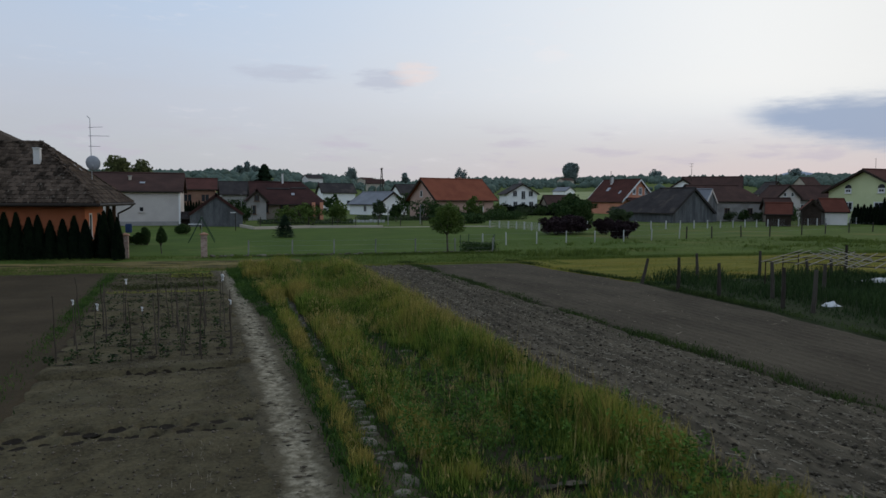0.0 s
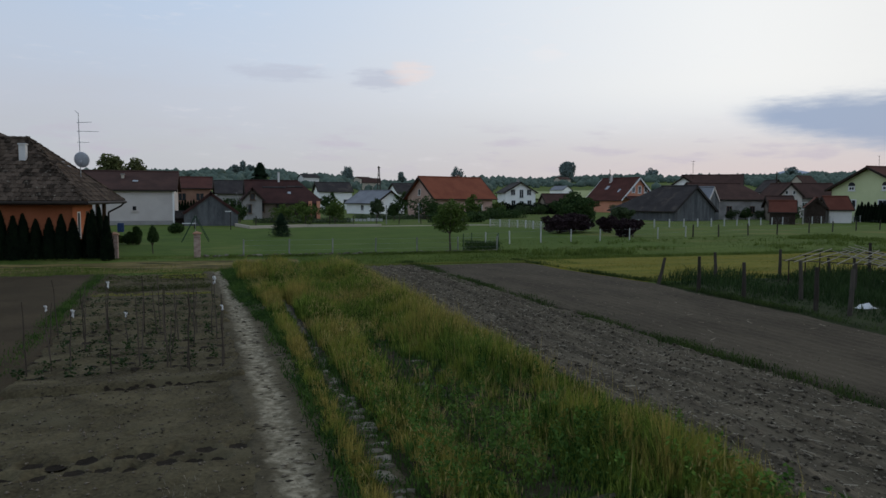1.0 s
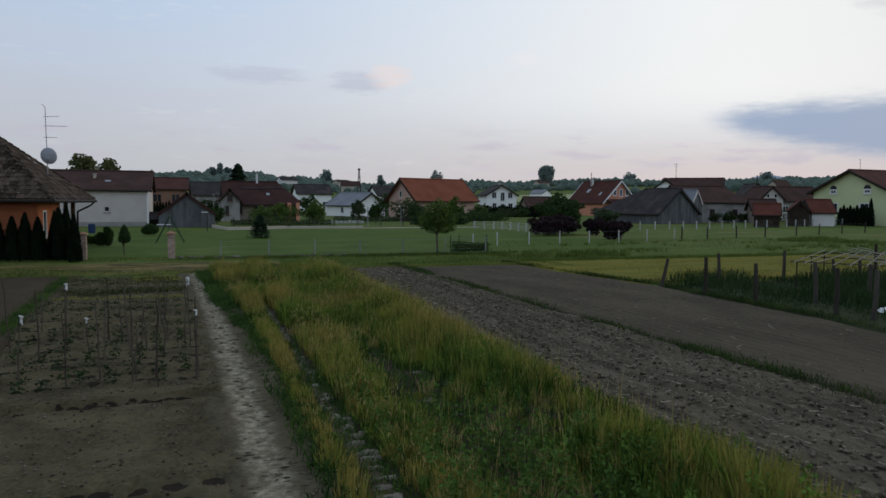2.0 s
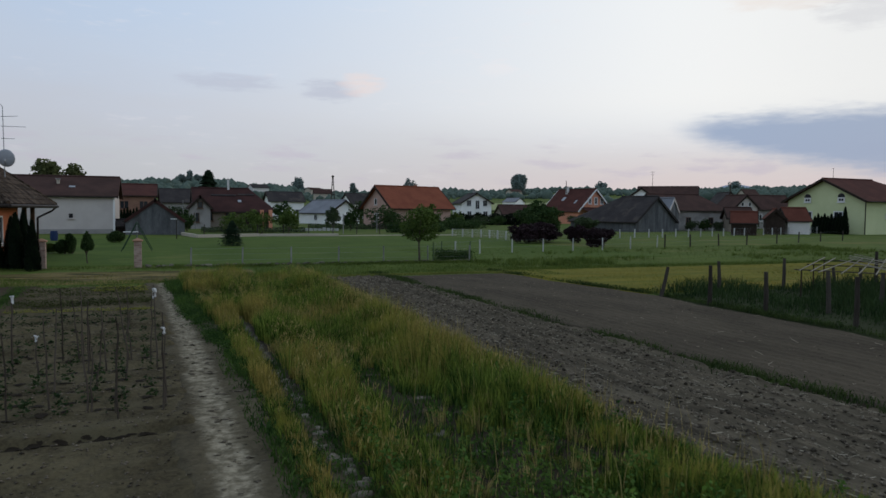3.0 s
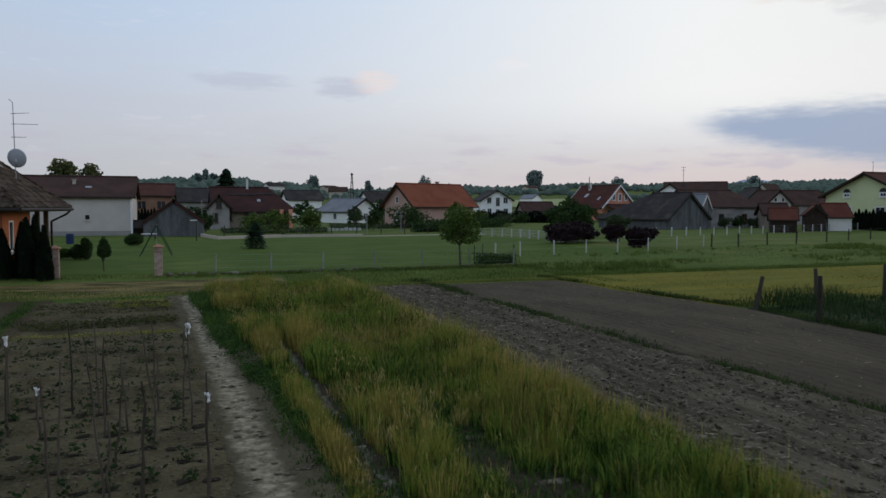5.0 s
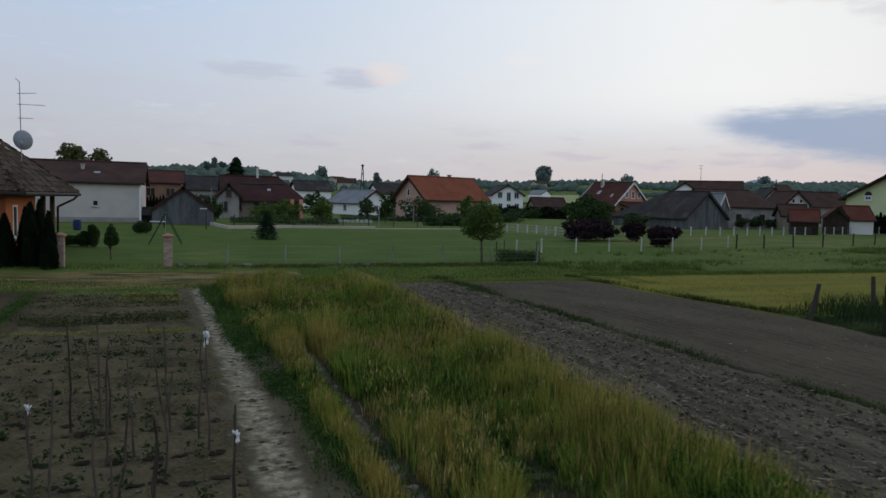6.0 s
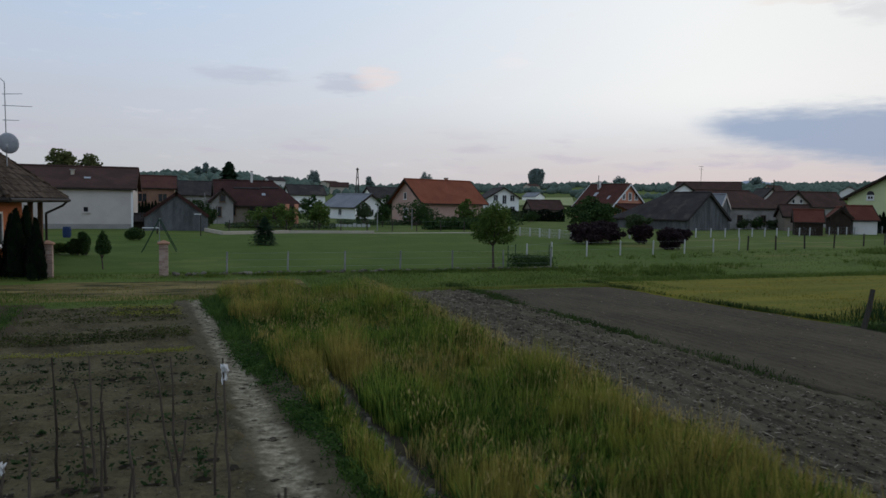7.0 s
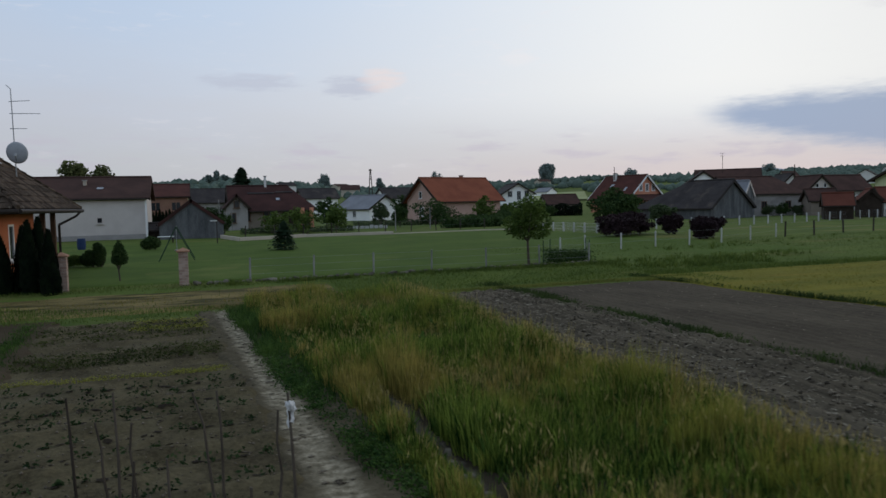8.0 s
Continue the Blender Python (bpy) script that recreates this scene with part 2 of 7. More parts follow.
M = dict(
    meadow=surface("meadow_turf", (0.046, 0.074, 0.014), (0.112, 0.146, 0.032), 0.45, 0.95, 0.8, 22, stretch=(0.6, 1.3, 1), third=(0.135, 0.128, 0.040), third_scale=0.2),
    lawn=surface("mown_lawn", (0.044, 0.076, 0.012), (0.080, 0.120, 0.021), 0.35, 0.95, 0.6, 30, third=(0.095, 0.122, 0.028), third_scale=0.2),
    hayfield=surface("yellow_green_meadow", (0.078, 0.088, 0.012), (0.182, 0.156, 0.021), 0.5, 0.95, 0.6, 14, stretch=(0.25, 2, 1), third=(0.215, 0.155, 0.027), third_scale=0.4),
    drytrack=surface("dry_grass_track", (0.058, 0.050, 0.020), (0.245, 0.186, 0.072), 1.0, 0.95, 0.8, 9, stretch=(0.35, 1.6, 1), third=(0.050, 0.046, 0.018), third_scale=1.3, third_at=0.47),
    soil=surface("garden_soil", (0.034, 0.027, 0.015), (0.127, 0.105, 0.058), 1.3, 0.97, 1.0, 16, third=(0.092, 0.078, 0.045), third_scale=0.6),
    # noise drawn out along y paints streaks for the shade of plough troughs
    soil_grey=surface("ploughed_soil", (0.034, 0.028, 0.019), (0.163, 0.133, 0.090), 2.4, 0.97, 1.0, 7, stretch=(1.5, 0.16, 1), third=(0.071, 0.058, 0.040), third_scale=1.8),
    soil_fine=surface("harrowed_soil", (0.041, 0.033, 0.022), (0.096, 0.078, 0.053), 0.6, 0.97, 0.8, 30, stretch=(1.3, 0.5, 1), third=(0.058, 0.047, 0.032), third_scale=0.35),
    soil_plot=surface("plot_soil", (0.034, 0.025, 0.014), (0.074, 0.055, 0.032), 0.5, 0.97, 0.8, 40),
    # very dark soil colour that stands for shade in holes, trench and rows
    soil_shade=surface("shade_dark_soil", (0.014, 0.011, 0.008), (0.036, 0.028, 0.019), 2.0, 0.95, 0.8, 12),
    path=worn_soil("trodden_pale_soil", (1.94, -0.00092), 0.085, 0.20, (0.034, 0.028, 0.016), (0.122, 0.101, 0.062), (0.118, 0.099, 0.063), (0.345, 0.298, 0.208), 0.40),
    strip=worn_soil("strip_soil", (2.76, 0.0), 0.02, 0.16, (0.022, 0.018, 0.011), (0.060, 0.048, 0.030), (0.10, 0.088, 0.068), (0.26, 0.235, 0.19), 0.6),
    clod=surface("soil_clod", (0.040, 0.033, 0.024), (0.185, 0.154, 0.113), 3, 0.97, 0.7, 8, vary=0.95, island=True),
    straw=surface("dry_straw", (0.14, 0.118, 0.080), (0.37, 0.32, 0.235), 4, 0.8, 0.2, 8, vary=0.6, island=True),
    grass=leafy("tall_grass", (0.012, 0.042, 0.007), (0.218, 0.280, 0.046), (0.262, 0.252, 0.046), vary=1.3, scale=2.4),
    grass_gold=leafy("ripening_grass", (0.12, 0.112, 0.025), (0.42, 0.328, 0.085), (0.23, 0.225, 0.048), vary=1.0, scale=2.4),
    seed=leafy("grass_seed_heads", (0.20, 0.160, 0.052), (0.46, 0.365, 0.140)),
    weed=leafy("broadleaf_weeds", (0.018, 0.050, 0.009), (0.105, 0.185, 0.036)),
    fresh_weed=leafy("fresh_green_weeds", (0.030, 0.078, 0.012), (0.150, 0.250, 0.046)),
    seedling=leafy("vegetable_seedlings", (0.011, 0.024, 0.009), (0.042, 0.066, 0.022)),
    furrow=surface("pale_crumbly_soil", (0.080, 0.069, 0.048), (0.285, 0.255, 0.195), 3.0, 0.96, 1.0, 12, stretch=(0.6, 1.6, 1)),
    furrow_earth=surface("dull_furrow_earth", (0.030, 0.025, 0.016), (0.135, 0.115, 0.082), 2.2, 0.97, 1.0, 12, third=(0.20, 0.175, 0.130), third_scale=2.6, third_at=0.56),
    verge=leafy("field_verge_weeds", (0.017, 0.034, 0.011), (0.066, 0.096, 0.026)),
    crop_dull=leafy("dull_green_crop", (0.018, 0.030, 0.009), (0.080, 0.092, 0.024)),
    lettuce=leafy("yellow_green_crop", (0.13, 0.148, 0.022), (0.31, 0.300, 0.055)),
    undergrowth=leafy("dark_undergrowth", (0.014, 0.042, 0.010), (0.085, 0.145, 0.030)),
    turf_blade=leafy("turf_blades", (0.058, 0.092, 0.018), (0.122, 0.158, 0.034), vary=0.45),
    margin=leafy("margin_grass", (0.046, 0.078, 0.016), (0.140, 0.182, 0.040)),
    hay_blade=leafy("yellow_turf_blades", (0.095, 0.090, 0.012), (0.220, 0.172, 0.024), vary=0.45),
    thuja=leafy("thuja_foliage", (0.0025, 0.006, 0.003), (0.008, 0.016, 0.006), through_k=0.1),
    leaf=leafy("tree_leaves", (0.046, 0.080, 0.018), (0.125, 0.178, 0.040)),
    leaf_dark=leafy("dark_leaves", (0.018, 0.042, 0.014), (0.060, 0.095, 0.028)),
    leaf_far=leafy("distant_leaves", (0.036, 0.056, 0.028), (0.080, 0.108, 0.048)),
    # pale blue-green leaves carry the haze of distance in their colour
    leaf_haze=leafy("far_hazy_leaves", (0.155, 0.205, 0.195), (0.235, 0.290, 0.265)),
    plum=leafy("purple_plum_leaves", (0.016, 0.010, 0.012), (0.040, 0.024, 0.026), through_k=0.1),
    needle=leafy("spruce_needles", (0.012, 0.028, 0.014), (0.032, 0.056, 0.026), through_k=0.1),
    # bluish green: aerial haze is mixed into the woods' own colour
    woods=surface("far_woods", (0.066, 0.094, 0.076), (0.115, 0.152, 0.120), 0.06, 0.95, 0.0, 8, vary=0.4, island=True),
    crop=surface("pale_crop_field", (0.20, 0.23, 0.10), (0.30, 0.32, 0.15), 0.03, 0.95, 0.0, 12),
    bark=surface("bark", (0.05, 0.040, 0.032), (0.12, 0.10, 0.08), 3, 0.95, 0.8, 8, stretch=(1, 1, 0.2)),
    stake=surface("weathered_stick", (0.035, 0.028, 0.021), (0.10, 0.083, 0.064), 3, 0.9, 0.5, 8, stretch=(1, 1, 0.15), vary=0.5),
    post=surface("grey_fence_post_wood", (0.030, 0.025, 0.020), (0.080, 0.070, 0.058), 2.5, 0.9, 0.6, 10, stretch=(1, 1, 0.15), vary=0.6),
    slat=surface("pale_bleached_slat", (0.16, 0.145, 0.115), (0.29, 0.265, 0.21), 2, 0.85, 0.3, 8, vary=0.4),
    concrete=surface("white_concrete_post", (0.14, 0.14, 0.13), (0.29, 0.285, 0.27), 2.0, 0.85, 0.3, 10, vary=0.3),
    concrete_w=surface("whitewashed_post", (0.34, 0.34, 0.325), (0.52, 0.515, 0.50), 2.0, 0.85, 0.3, 10, vary=0.3),
    stone=surface("field_stone", (0.058, 0.051, 0.040), (0.185, 0.165, 0.130), 4, 0.9, 0.6, 6, vary=0.9),
    brick=surface("pale_brick", (0.25, 0.162, 0.128), (0.43, 0.32, 0.26), 3, 0.85, 0.4, 10, vary=0.9),
    mortar=surface("mortar", (0.30, 0.26, 0.22), (0.44, 0.39, 0.34), 4, 0.95, 0.4, 6),
    cap=surface("terracotta_cap", (0.26, 0.14, 0.09), (0.38, 0.22, 0.145), 4, 0.85, 0.3, 6),
    orange=surface("orange_render", (0.34, 0.112, 0.052), (0.43, 0.155, 0.076), 0.9, 0.9, 0.3, 30),
    white=surface("white_render", (0.57, 0.55, 0.52), (0.70, 0.68, 0.645), 0.6, 0.9, 0.2, 25),
    bright=surface("fresh_white_render", (0.82, 0.81, 0.78), (0.90, 0.89, 0.86), 0.6, 0.9, 0.2, 25),
    cream=surface("cream_render", (0.40, 0.35, 0.28), (0.50, 0.44, 0.36), 0.6, 0.9, 0.2, 25),
    offwhite=surface("weathered_white_render", (0.50, 0.445, 0.41), (0.62, 0.565, 0.52), 0.6, 0.9, 0.2, 25),
    pink=surface("faded_pink_render", (0.42, 0.27, 0.22), (0.54, 0.37, 0.31), 0.6, 0.9, 0.2, 20),
    beige=surface("dull_beige_render", (0.19, 0.155, 0.125), (0.28, 0.235, 0.19), 0.8, 0.95, 0.4, 15),
    peach=surface("peach_orange_render", (0.56, 0.235, 0.145), (0.66, 0.305, 0.195), 0.6, 0.9, 0.2, 20),
    yellow=surface("pale_yellow_render", (0.50, 0.545, 0.30), (0.61, 0.645, 0.38), 0.4, 0.9, 0.2, 25),
    greyrender=surface("bare_grey_render", (0.26, 0.245, 0.23), (0.38, 0.36, 0.335), 0.8, 0.95, 0.4, 15, third=(0.22, 0.205, 0.19)),
    brickred=surface("raw_brick_wall", (0.22, 0.12, 0.085), (0.33, 0.19, 0.13), 1.2, 0.95, 0.5, 12),
    plank=surface("weathered_grey_planks", (0.066, 0.069, 0.072), (0.165, 0.168, 0.170), 1.5, 0.9, 0.5, 12, stretch=(1, 1, 0.25), vary=0.35, third=(0.085, 0.084, 0.082), third_scale=0.9),
    roof_old=surface("old_brown_roof_tile", (0.022, 0.016, 0.011), (0.098, 0.071, 0.052), 1.6, 0.92, 0.5, 10, vary=0.9, stretch=(2.2, 1.0, 0.8), third=(0.175, 0.148, 0.114), third_scale=4.5, third_at=0.60),
    roof_old_i=surface("old_brown_roof_tiles", (0.023, 0.017, 0.012), (0.108, 0.079, 0.058), 1.6, 0.92, 0.5, 10, vary=0.9, island=True, stretch=(2.2, 1.0, 0.8), third=(0.175, 0.148, 0.114), third_scale=4.5, third_at=0.60),
    roof_brown=surface("brown_red_tile", (0.044, 0.027, 0.023), (0.084, 0.047, 0.038), 0.7, 0.9, 0.3, 20),
    roof_red=surface("orange_red_tile", (0.155, 0.050, 0.030), (0.245, 0.083, 0.047), 0.7, 0.9, 0.3, 20),
    roof_mred=surface("mid_red_tile", (0.085, 0.030, 0.021), (0.135, 0.050, 0.034), 0.7, 0.9, 0.3, 20),
    roof_dred=surface("dark_red_tile", (0.055, 0.024, 0.020), (0.100, 0.040, 0.031), 0.7, 0.9, 0.3, 20),
    roof_maroon=surface("maroon_tile", (0.034, 0.018, 0.017), (0.070, 0.033, 0.028), 0.7, 0.9, 0.3, 20),
    rank=leafy("rank_weeds", (0.013, 0.030, 0.010), (0.044, 0.074, 0.024)),
    weedground=surface("weedy_earth", (0.018, 0.024, 0.010), (0.040, 0.050, 0.020), 1.2, 0.97, 0.8, 12),
    roof_grey=surface("grey_sheet_roof", (0.15, 0.155, 0.165), (0.23, 0.235, 0.25), 0.6, 0.6, 0.2, 15),
    roof_dark=surface("dark_slate_roof", (0.027, 0.024, 0.024), (0.060, 0.053, 0.050), 0.7, 0.85, 0.3, 18, third=(0.075, 0.062, 0.054), third_scale=0.5),
    darkwood=surface("dark_fascia_wood", (0.022, 0.017, 0.013), (0.052, 0.038, 0.030), 2, 0.8, 0.2, 10),
    frame=surface("white_window_frame", (0.60, 0.60, 0.58), (0.74, 0.74, 0.72), 3, 0.6, 0.1, 6),
    brownframe=surface("brown_window_frame", (0.10, 0.060, 0.038), (0.17, 0.105, 0.068), 3, 0.7, 0.1, 6),
    steel=surface("galvanised_steel", (0.25, 0.26, 0.27), (0.42, 0.43, 0.44), 4, 0.5, 0.1, 8, metal=0.7),
    dish=surface("grey_satellite_dish", (0.34, 0.35, 0.37), (0.46, 0.47, 0.49), 3, 0.6, 0.1, 6),
    darkmetal=surface("dark_brown_gutter", (0.022, 0.018, 0.015), (0.046, 0.037, 0.031), 3, 0.6, 0.1, 6),
    greenpaint=surface("dark_green_paint", (0.016, 0.040, 0.022), (0.036, 0.070, 0.042), 3, 0.6, 0.1, 6),
    blue=surface("blue_plastic", (0.020, 0.036, 0.085), (0.032, 0.055, 0.13), 2, 0.5, 0.1, 6),
    plastic=surface("white_plastic_bag", (0.52, 0.52, 0.50), (0.72, 0.72, 0.71), 8, 0.45, 0.5, 5),
    leaf_warm=leafy("warm_green_leaves", (0.070, 0.082, 0.034), (0.150, 0.160, 0.062)),
    # pale blue is air haze painted into the hill's colour
    far_hill=surface("far_hill_haze", (0.300, 0.335, 0.395), (0.330, 0.365, 0.425), 0.01, 0.95, 0.0, 6),
    pale_blade=leafy("pale_verge_blades", (0.115, 0.135, 0.030), (0.215, 0.225, 0.060), vary=0.45),
    mesh=surface("wire_netting", (0.20, 0.22, 0.21), (0.32, 0.34, 0.33), 4, 0.6, 0.0, 4, metal=0.4),
)
glass = bpy.data.materials.new("window_glass")
glass.use_nodes = True
gb = glass.node_tree.nodes["Principled BSDF"]
gb.inputs["Base Color"].default_value, gb.inputs["Roughness"].default_value = (0.020, 0.023, 0.027, 1), 0.15
gb.inputs["Specular IOR Level"].default_value = 0.4
M["glass"] = glass

# ---------------------------------------------------------------- building helpers


def link(name, me, material, parent=None, label="", smooth=False):
    if material is not None and not me.materials:
        me.materials.append(material)
    if smooth:
        me.polygons.foreach_set("use_smooth", np.ones(len(me.polygons), dtype=bool))
    ob = new(name, me)
    if parent is not None:
        ob.parent = parent
    if label:
        ob["label"] = label
    return ob


def part(name, bm, material, parent=None, label="", smooth=False):
    me = bpy.data.meshes.new(name)
    bmesh.ops.recalc_face_normals(bm, faces=bm.faces)
    bm.to_mesh(me)
    bm.free()
    return link(name, me, material, parent, label, smooth)


def quick(name, verts, faces):
    """A mesh from an array of places and an array of equal-sided faces."""
    verts, faces = np.asarray(verts, dtype=np.float32), np.asarray(faces, dtype=np.int32)
    me = bpy.data.meshes.new(name)
    me.vertices.add(len(verts))
    me.vertices.foreach_set("co", verts.ravel())
    me.loops.add(faces.size)
    me.loops.foreach_set("vertex_index", faces.ravel())
    me.polygons.add(len(faces))
    me.polygons.foreach_set("loop_start", np.arange(0, faces.size, faces.shape[1], dtype=np.int32))
    me.update(calc_edges=True)
    return me


def thing(name, label, category, x=0, y=0, z=0, rz=0, group="", kind=""):
    ob = new(name)
    ob.empty_display_size = 0.2
    ob.matrix_world = pose(x, y, z, 0, 0, rz)
    return tagged(ob, label, category, group, kind)


def box(bm, x0, y0, z0, x1, y1, z1, bevel=0.0):
    before = set(bm.verts)
    bmesh.ops.create_cube(bm, size=1, matrix=Matrix.Translation(((x0 + x1) / 2, (y0 + y1) / 2, (z0 + z1) / 2)) @ Matrix.Diagonal((x1 - x0, y1 - y0, z1 - z0, 1)))
    if bevel:
        vs = [v for v in bm.verts if v not in before]
        es = {e for v in vs for e in v.link_edges}
        bmesh.ops.bevel(bm, geom=list(es), offset=bevel, segments=1, affect="EDGES", profile=0.5)
    return bm


def one_box(*a, bevel=0.0):
    return box(bmesh.new(), *a, bevel=bevel)


def tube(bm, p, q, r0, r1=None, sides=8, caps=True):
    """A tapered round bar from p to q."""
    p, q = Vector(p), Vector(q)
    r1 = r0 if r1 is None else r1
    turn = (q - p).to_track_quat("Z", "Y").to_matrix().to_4x4()
    bmesh.ops.create_cone(bm, cap_ends=caps, segments=sides, radius1=r0, radius2=r1, depth=(q - p).length, matrix=Matrix.Translation((p + q) / 2) @ turn)
    return bm


def slab(bm, pts, thick):
    """A flat plate: its upper face through pts, thick downwards along its normal."""
    pts = [Vector(p) for p in pts]
    n = (pts[1] - pts[0]).cross(pts[2] - pts[0]).normalized()
    if n.z < 0:
        n = -n
    top = [bm.verts.new(p) for p in pts]
    low = [bm.verts.new(p - n * thick) for p in pts]
    bm.faces.new(top)
    bm.faces.new(low[::-1])
    for i in range(len(pts)):
        j = (i + 1) % len(pts)
        bm.faces.new((top[i], low[i], low[j], top[j]))
    return bm


def ease(v, lo, hi):
    k = np.clip((np.asarray(v, dtype=float) - lo) / (hi - lo), 0, 1)
    return k * k * (3 - 2 * k)


def waves(x, y, seed, scale, octaves=4):
    """Smooth chance relief, about -1 to 1."""
    r = np.random.default_rng(seed)
    out, amp = 0, 1.0
    for _ in range(octaves):
        a = r.uniform(0, 2 * np.pi, 7)
        f = scale * r.uniform(0.7, 1.4, 7)
        ph = r.uniform(0, 2 * np.pi, 7)
        out = out + amp * sum(np.sin(f[i] * (np.cos(a[i]) * x + np.sin(a[i]) * y) + ph[i]) for i in range(7)) / 3.2
        scale, amp = scale * 2.1, amp * 0.5
    return out / 1.6


def ground_z(x, y):
    """The lie of the land: flat plots, a slightly higher meadow, hills behind the village."""
    x, y = np.asarray(x, dtype=float), np.asarray(y, dtype=float)
    r = np.hypot(x, y)
    z = 0.13 * ease(y, 32.5, 36.5) + 0.10 * ease(y, 40, 80)
    az = np.degrees(np.arctan2(x, y))
    top = np.interp(az, (-30, -2, 2, 5.5, 9, 13, 20, 25, 31, 38, 46, 70), (29, 29, 34, 31, 27, 20, 25, 23, 27, 25, 28, 28))
    z = z + top * (1 + 0.05 * waves(x, y, 3, 0.012, 3)) * ease(r, 150, 950) * ease(y, -100, 250)
    return z


def gz(x, y):
    return float(ground_z(x, y))

# ---------------------------------------------------------------- ground and plots
def build_ground():
    """One sheet from the plots to beyond the hills."""
    rings = np.concatenate([np.linspace(0, 60, 61), 60 * 1.045 ** np.arange(1, 90)])
    rings = rings[rings < 2600]
    n = 160
    a = np.linspace(0, 2 * np.pi, n, endpoint=False)
    rr, aa = np.meshgrid(rings[1:], a, indexing="ij")
    x, y = np.append(0, (rr * np.sin(aa)).ravel()), np.append(15, (15 + rr * np.cos(aa)).ravel())
    z = ground_z(x, y) - 0.06 * (1 - ease(y, 33, 36)) + 0.02 * waves(x, y, 5, 0.8, 3) * (np.hypot(x, y) < 120)
    faces = []
    for j in range(n):
        faces.append((0, 1 + (j + 1) % n, 1 + j))
    k = len(rings) - 1
    i, j = np.meshgrid(np.arange(k - 1), np.arange(n), indexing="ij")
    p, q = 1 + i * n + j, 1 + i * n + (j + 1) % n
    tris = np.concatenate([np.array(faces), np.stack([p, q, q + n], -1).reshape(-1, 3), np.stack([p, q + n, p + n], -1).reshape(-1, 3)])
    me = quick("ground", np.stack([x, y, z], -1), tris)
    me.flip_normals()
    tagged(link("ground", me, M["meadow"], smooth=True), "rough green meadow land rising to low hills", "ground", kind="structure")


def sheet(name, x0, x1, y0, y1, step, height, material, label, category="soil", left=None, right=None):
    """A plot of ground: a grid whose edges dip under its surroundings; left and right bend its sides."""
    nx, ny = max(2, int((x1 - x0) / step[0]) + 1), max(2, int((y1 - y0) / step[1]) + 1)
    u, y = np.meshgrid(np.linspace(0, 1, nx), np.linspace(y0, y1, ny), indexing="xy")
    xl = x0 + (left(y) if left else 0)
    xr = x1 + (right(y) if right else 0)
    x = xl + (xr - xl) * u
    rim = np.minimum(np.minimum(x - xl, xr - x), np.minimum(y - y0, y1 - y))
    z = ground_z(x, y) + height(x, y) - 0.10 * (1 - ease(rim, 0, 0.16))
    i, j = np.meshgrid(np.arange(ny - 1), np.arange(nx - 1), indexing="ij")
    p = (i * nx + j).ravel()
    me = quick(name, np.stack([x, y, z], -1).reshape(-1, 3), np.stack([p, p + 1, p + nx + 1, p + nx], -1))
    return tagged(link(name, me, material, smooth=True), label, category, kind="structure")


def path_x(y):
    return 2.0 - 0.00108 * np.asarray(y) ** 2


def bed_left(y):
    return -1.9 - 0.045 * (np.asarray(y) - 13)


def bed_height(x, y):
    h = 0.020 * waves(x, y, 11, 2.2, 4) + 0.021 * waves(x, y, 12, 13, 2)
    rows = 0.0
    # low ridges across the bed; a sharp shallow furrow at 12.7 m
    for yc, a, w in ((12.70, -0.05, 0.10), (11.5, -0.03, 0.12), (10.2, 0.025, 0.2), (8.9, 0.02, 0.25), (14.6, 0.03, 0.15), (15.9, 0.03, 0.15),
                     (16.5, -0.05, 0.16), (18.1, 0.085, 0.16), (19.3, 0.085, 0.16), (20.5, 0.085, 0.16), (21.6, 0.085, 0.16), (23.0, 0.05, 0.2), (24.1, -0.05, 0.2), (25.2, 0.06, 0.3),
                     (26.3, -0.05, 0.2), (27.4, 0.05, 0.25), (28.6, 0.04, 0.25)):
        line = yc + 0.10 * np.sin(x * 1.3 + yc) + 0.03 * (x - 0)
        rows = rows + a * np.exp(-((y - line) / w) ** 2)
    # the small ridges between the plant rows
    for yc in np.arange(14.55, 22.6, 0.61):
        rows = rows + 0.030 * np.exp(-((y - yc - 0.10 * np.sin(x * 1.3 + yc) - 0.03 * x) / 0.13) ** 2) * (0.7 + 0.5 * waves(x, y, 15, 2.0, 2))
    for hx, hy in HOLES:
        rows = rows - 0.075 * np.exp(-(((x - hx) / 0.125) ** 2 + ((y - hy) / 0.135) ** 2) ** 2)
    rows = rows + 0.055 * ease(y - 0.10 * np.sin(x * 1.3 + 12.7) - 0.03 * x, 12.72, 12.84) * (1 - ease(y, 13.0, 13.6))
    return 0.03 + h + rows


HOLES = []
for i in range(11):
    HOLES.append((1.30 - 0.295 * i + random.uniform(-0.06, 0.06), 9.68 + random.uniform(-0.07, 0.07) - 0.010 * i))
    HOLES.append((1.15 - 0.295 * i + random.uniform(-0.06, 0.06), 9.36 + random.uniform(-0.07, 0.07) - 0.010 * i))


def field_line(y):
    """The weedy line between the ploughed and the harrowed strip."""
    return 10.1 - 0.035 * np.asarray(y) + 0.05 * np.sin(np.asarray(y) * 1.3)


def field_right(y):
    """The far side of the harrowed strip."""
    y = np.asarray(y)
    return 15.0 - 0.12 * np.maximum(y - 22, 0) - 0.07 * np.maximum(20 - y, 0) + 0.08 * np.sin(y * 0.9)


def track_edge(x):
    """The near edge of the dry track."""
    return np.clip(30.3 + 0.36 * (2.6 - np.asarray(x)), 30.2, 33.2)


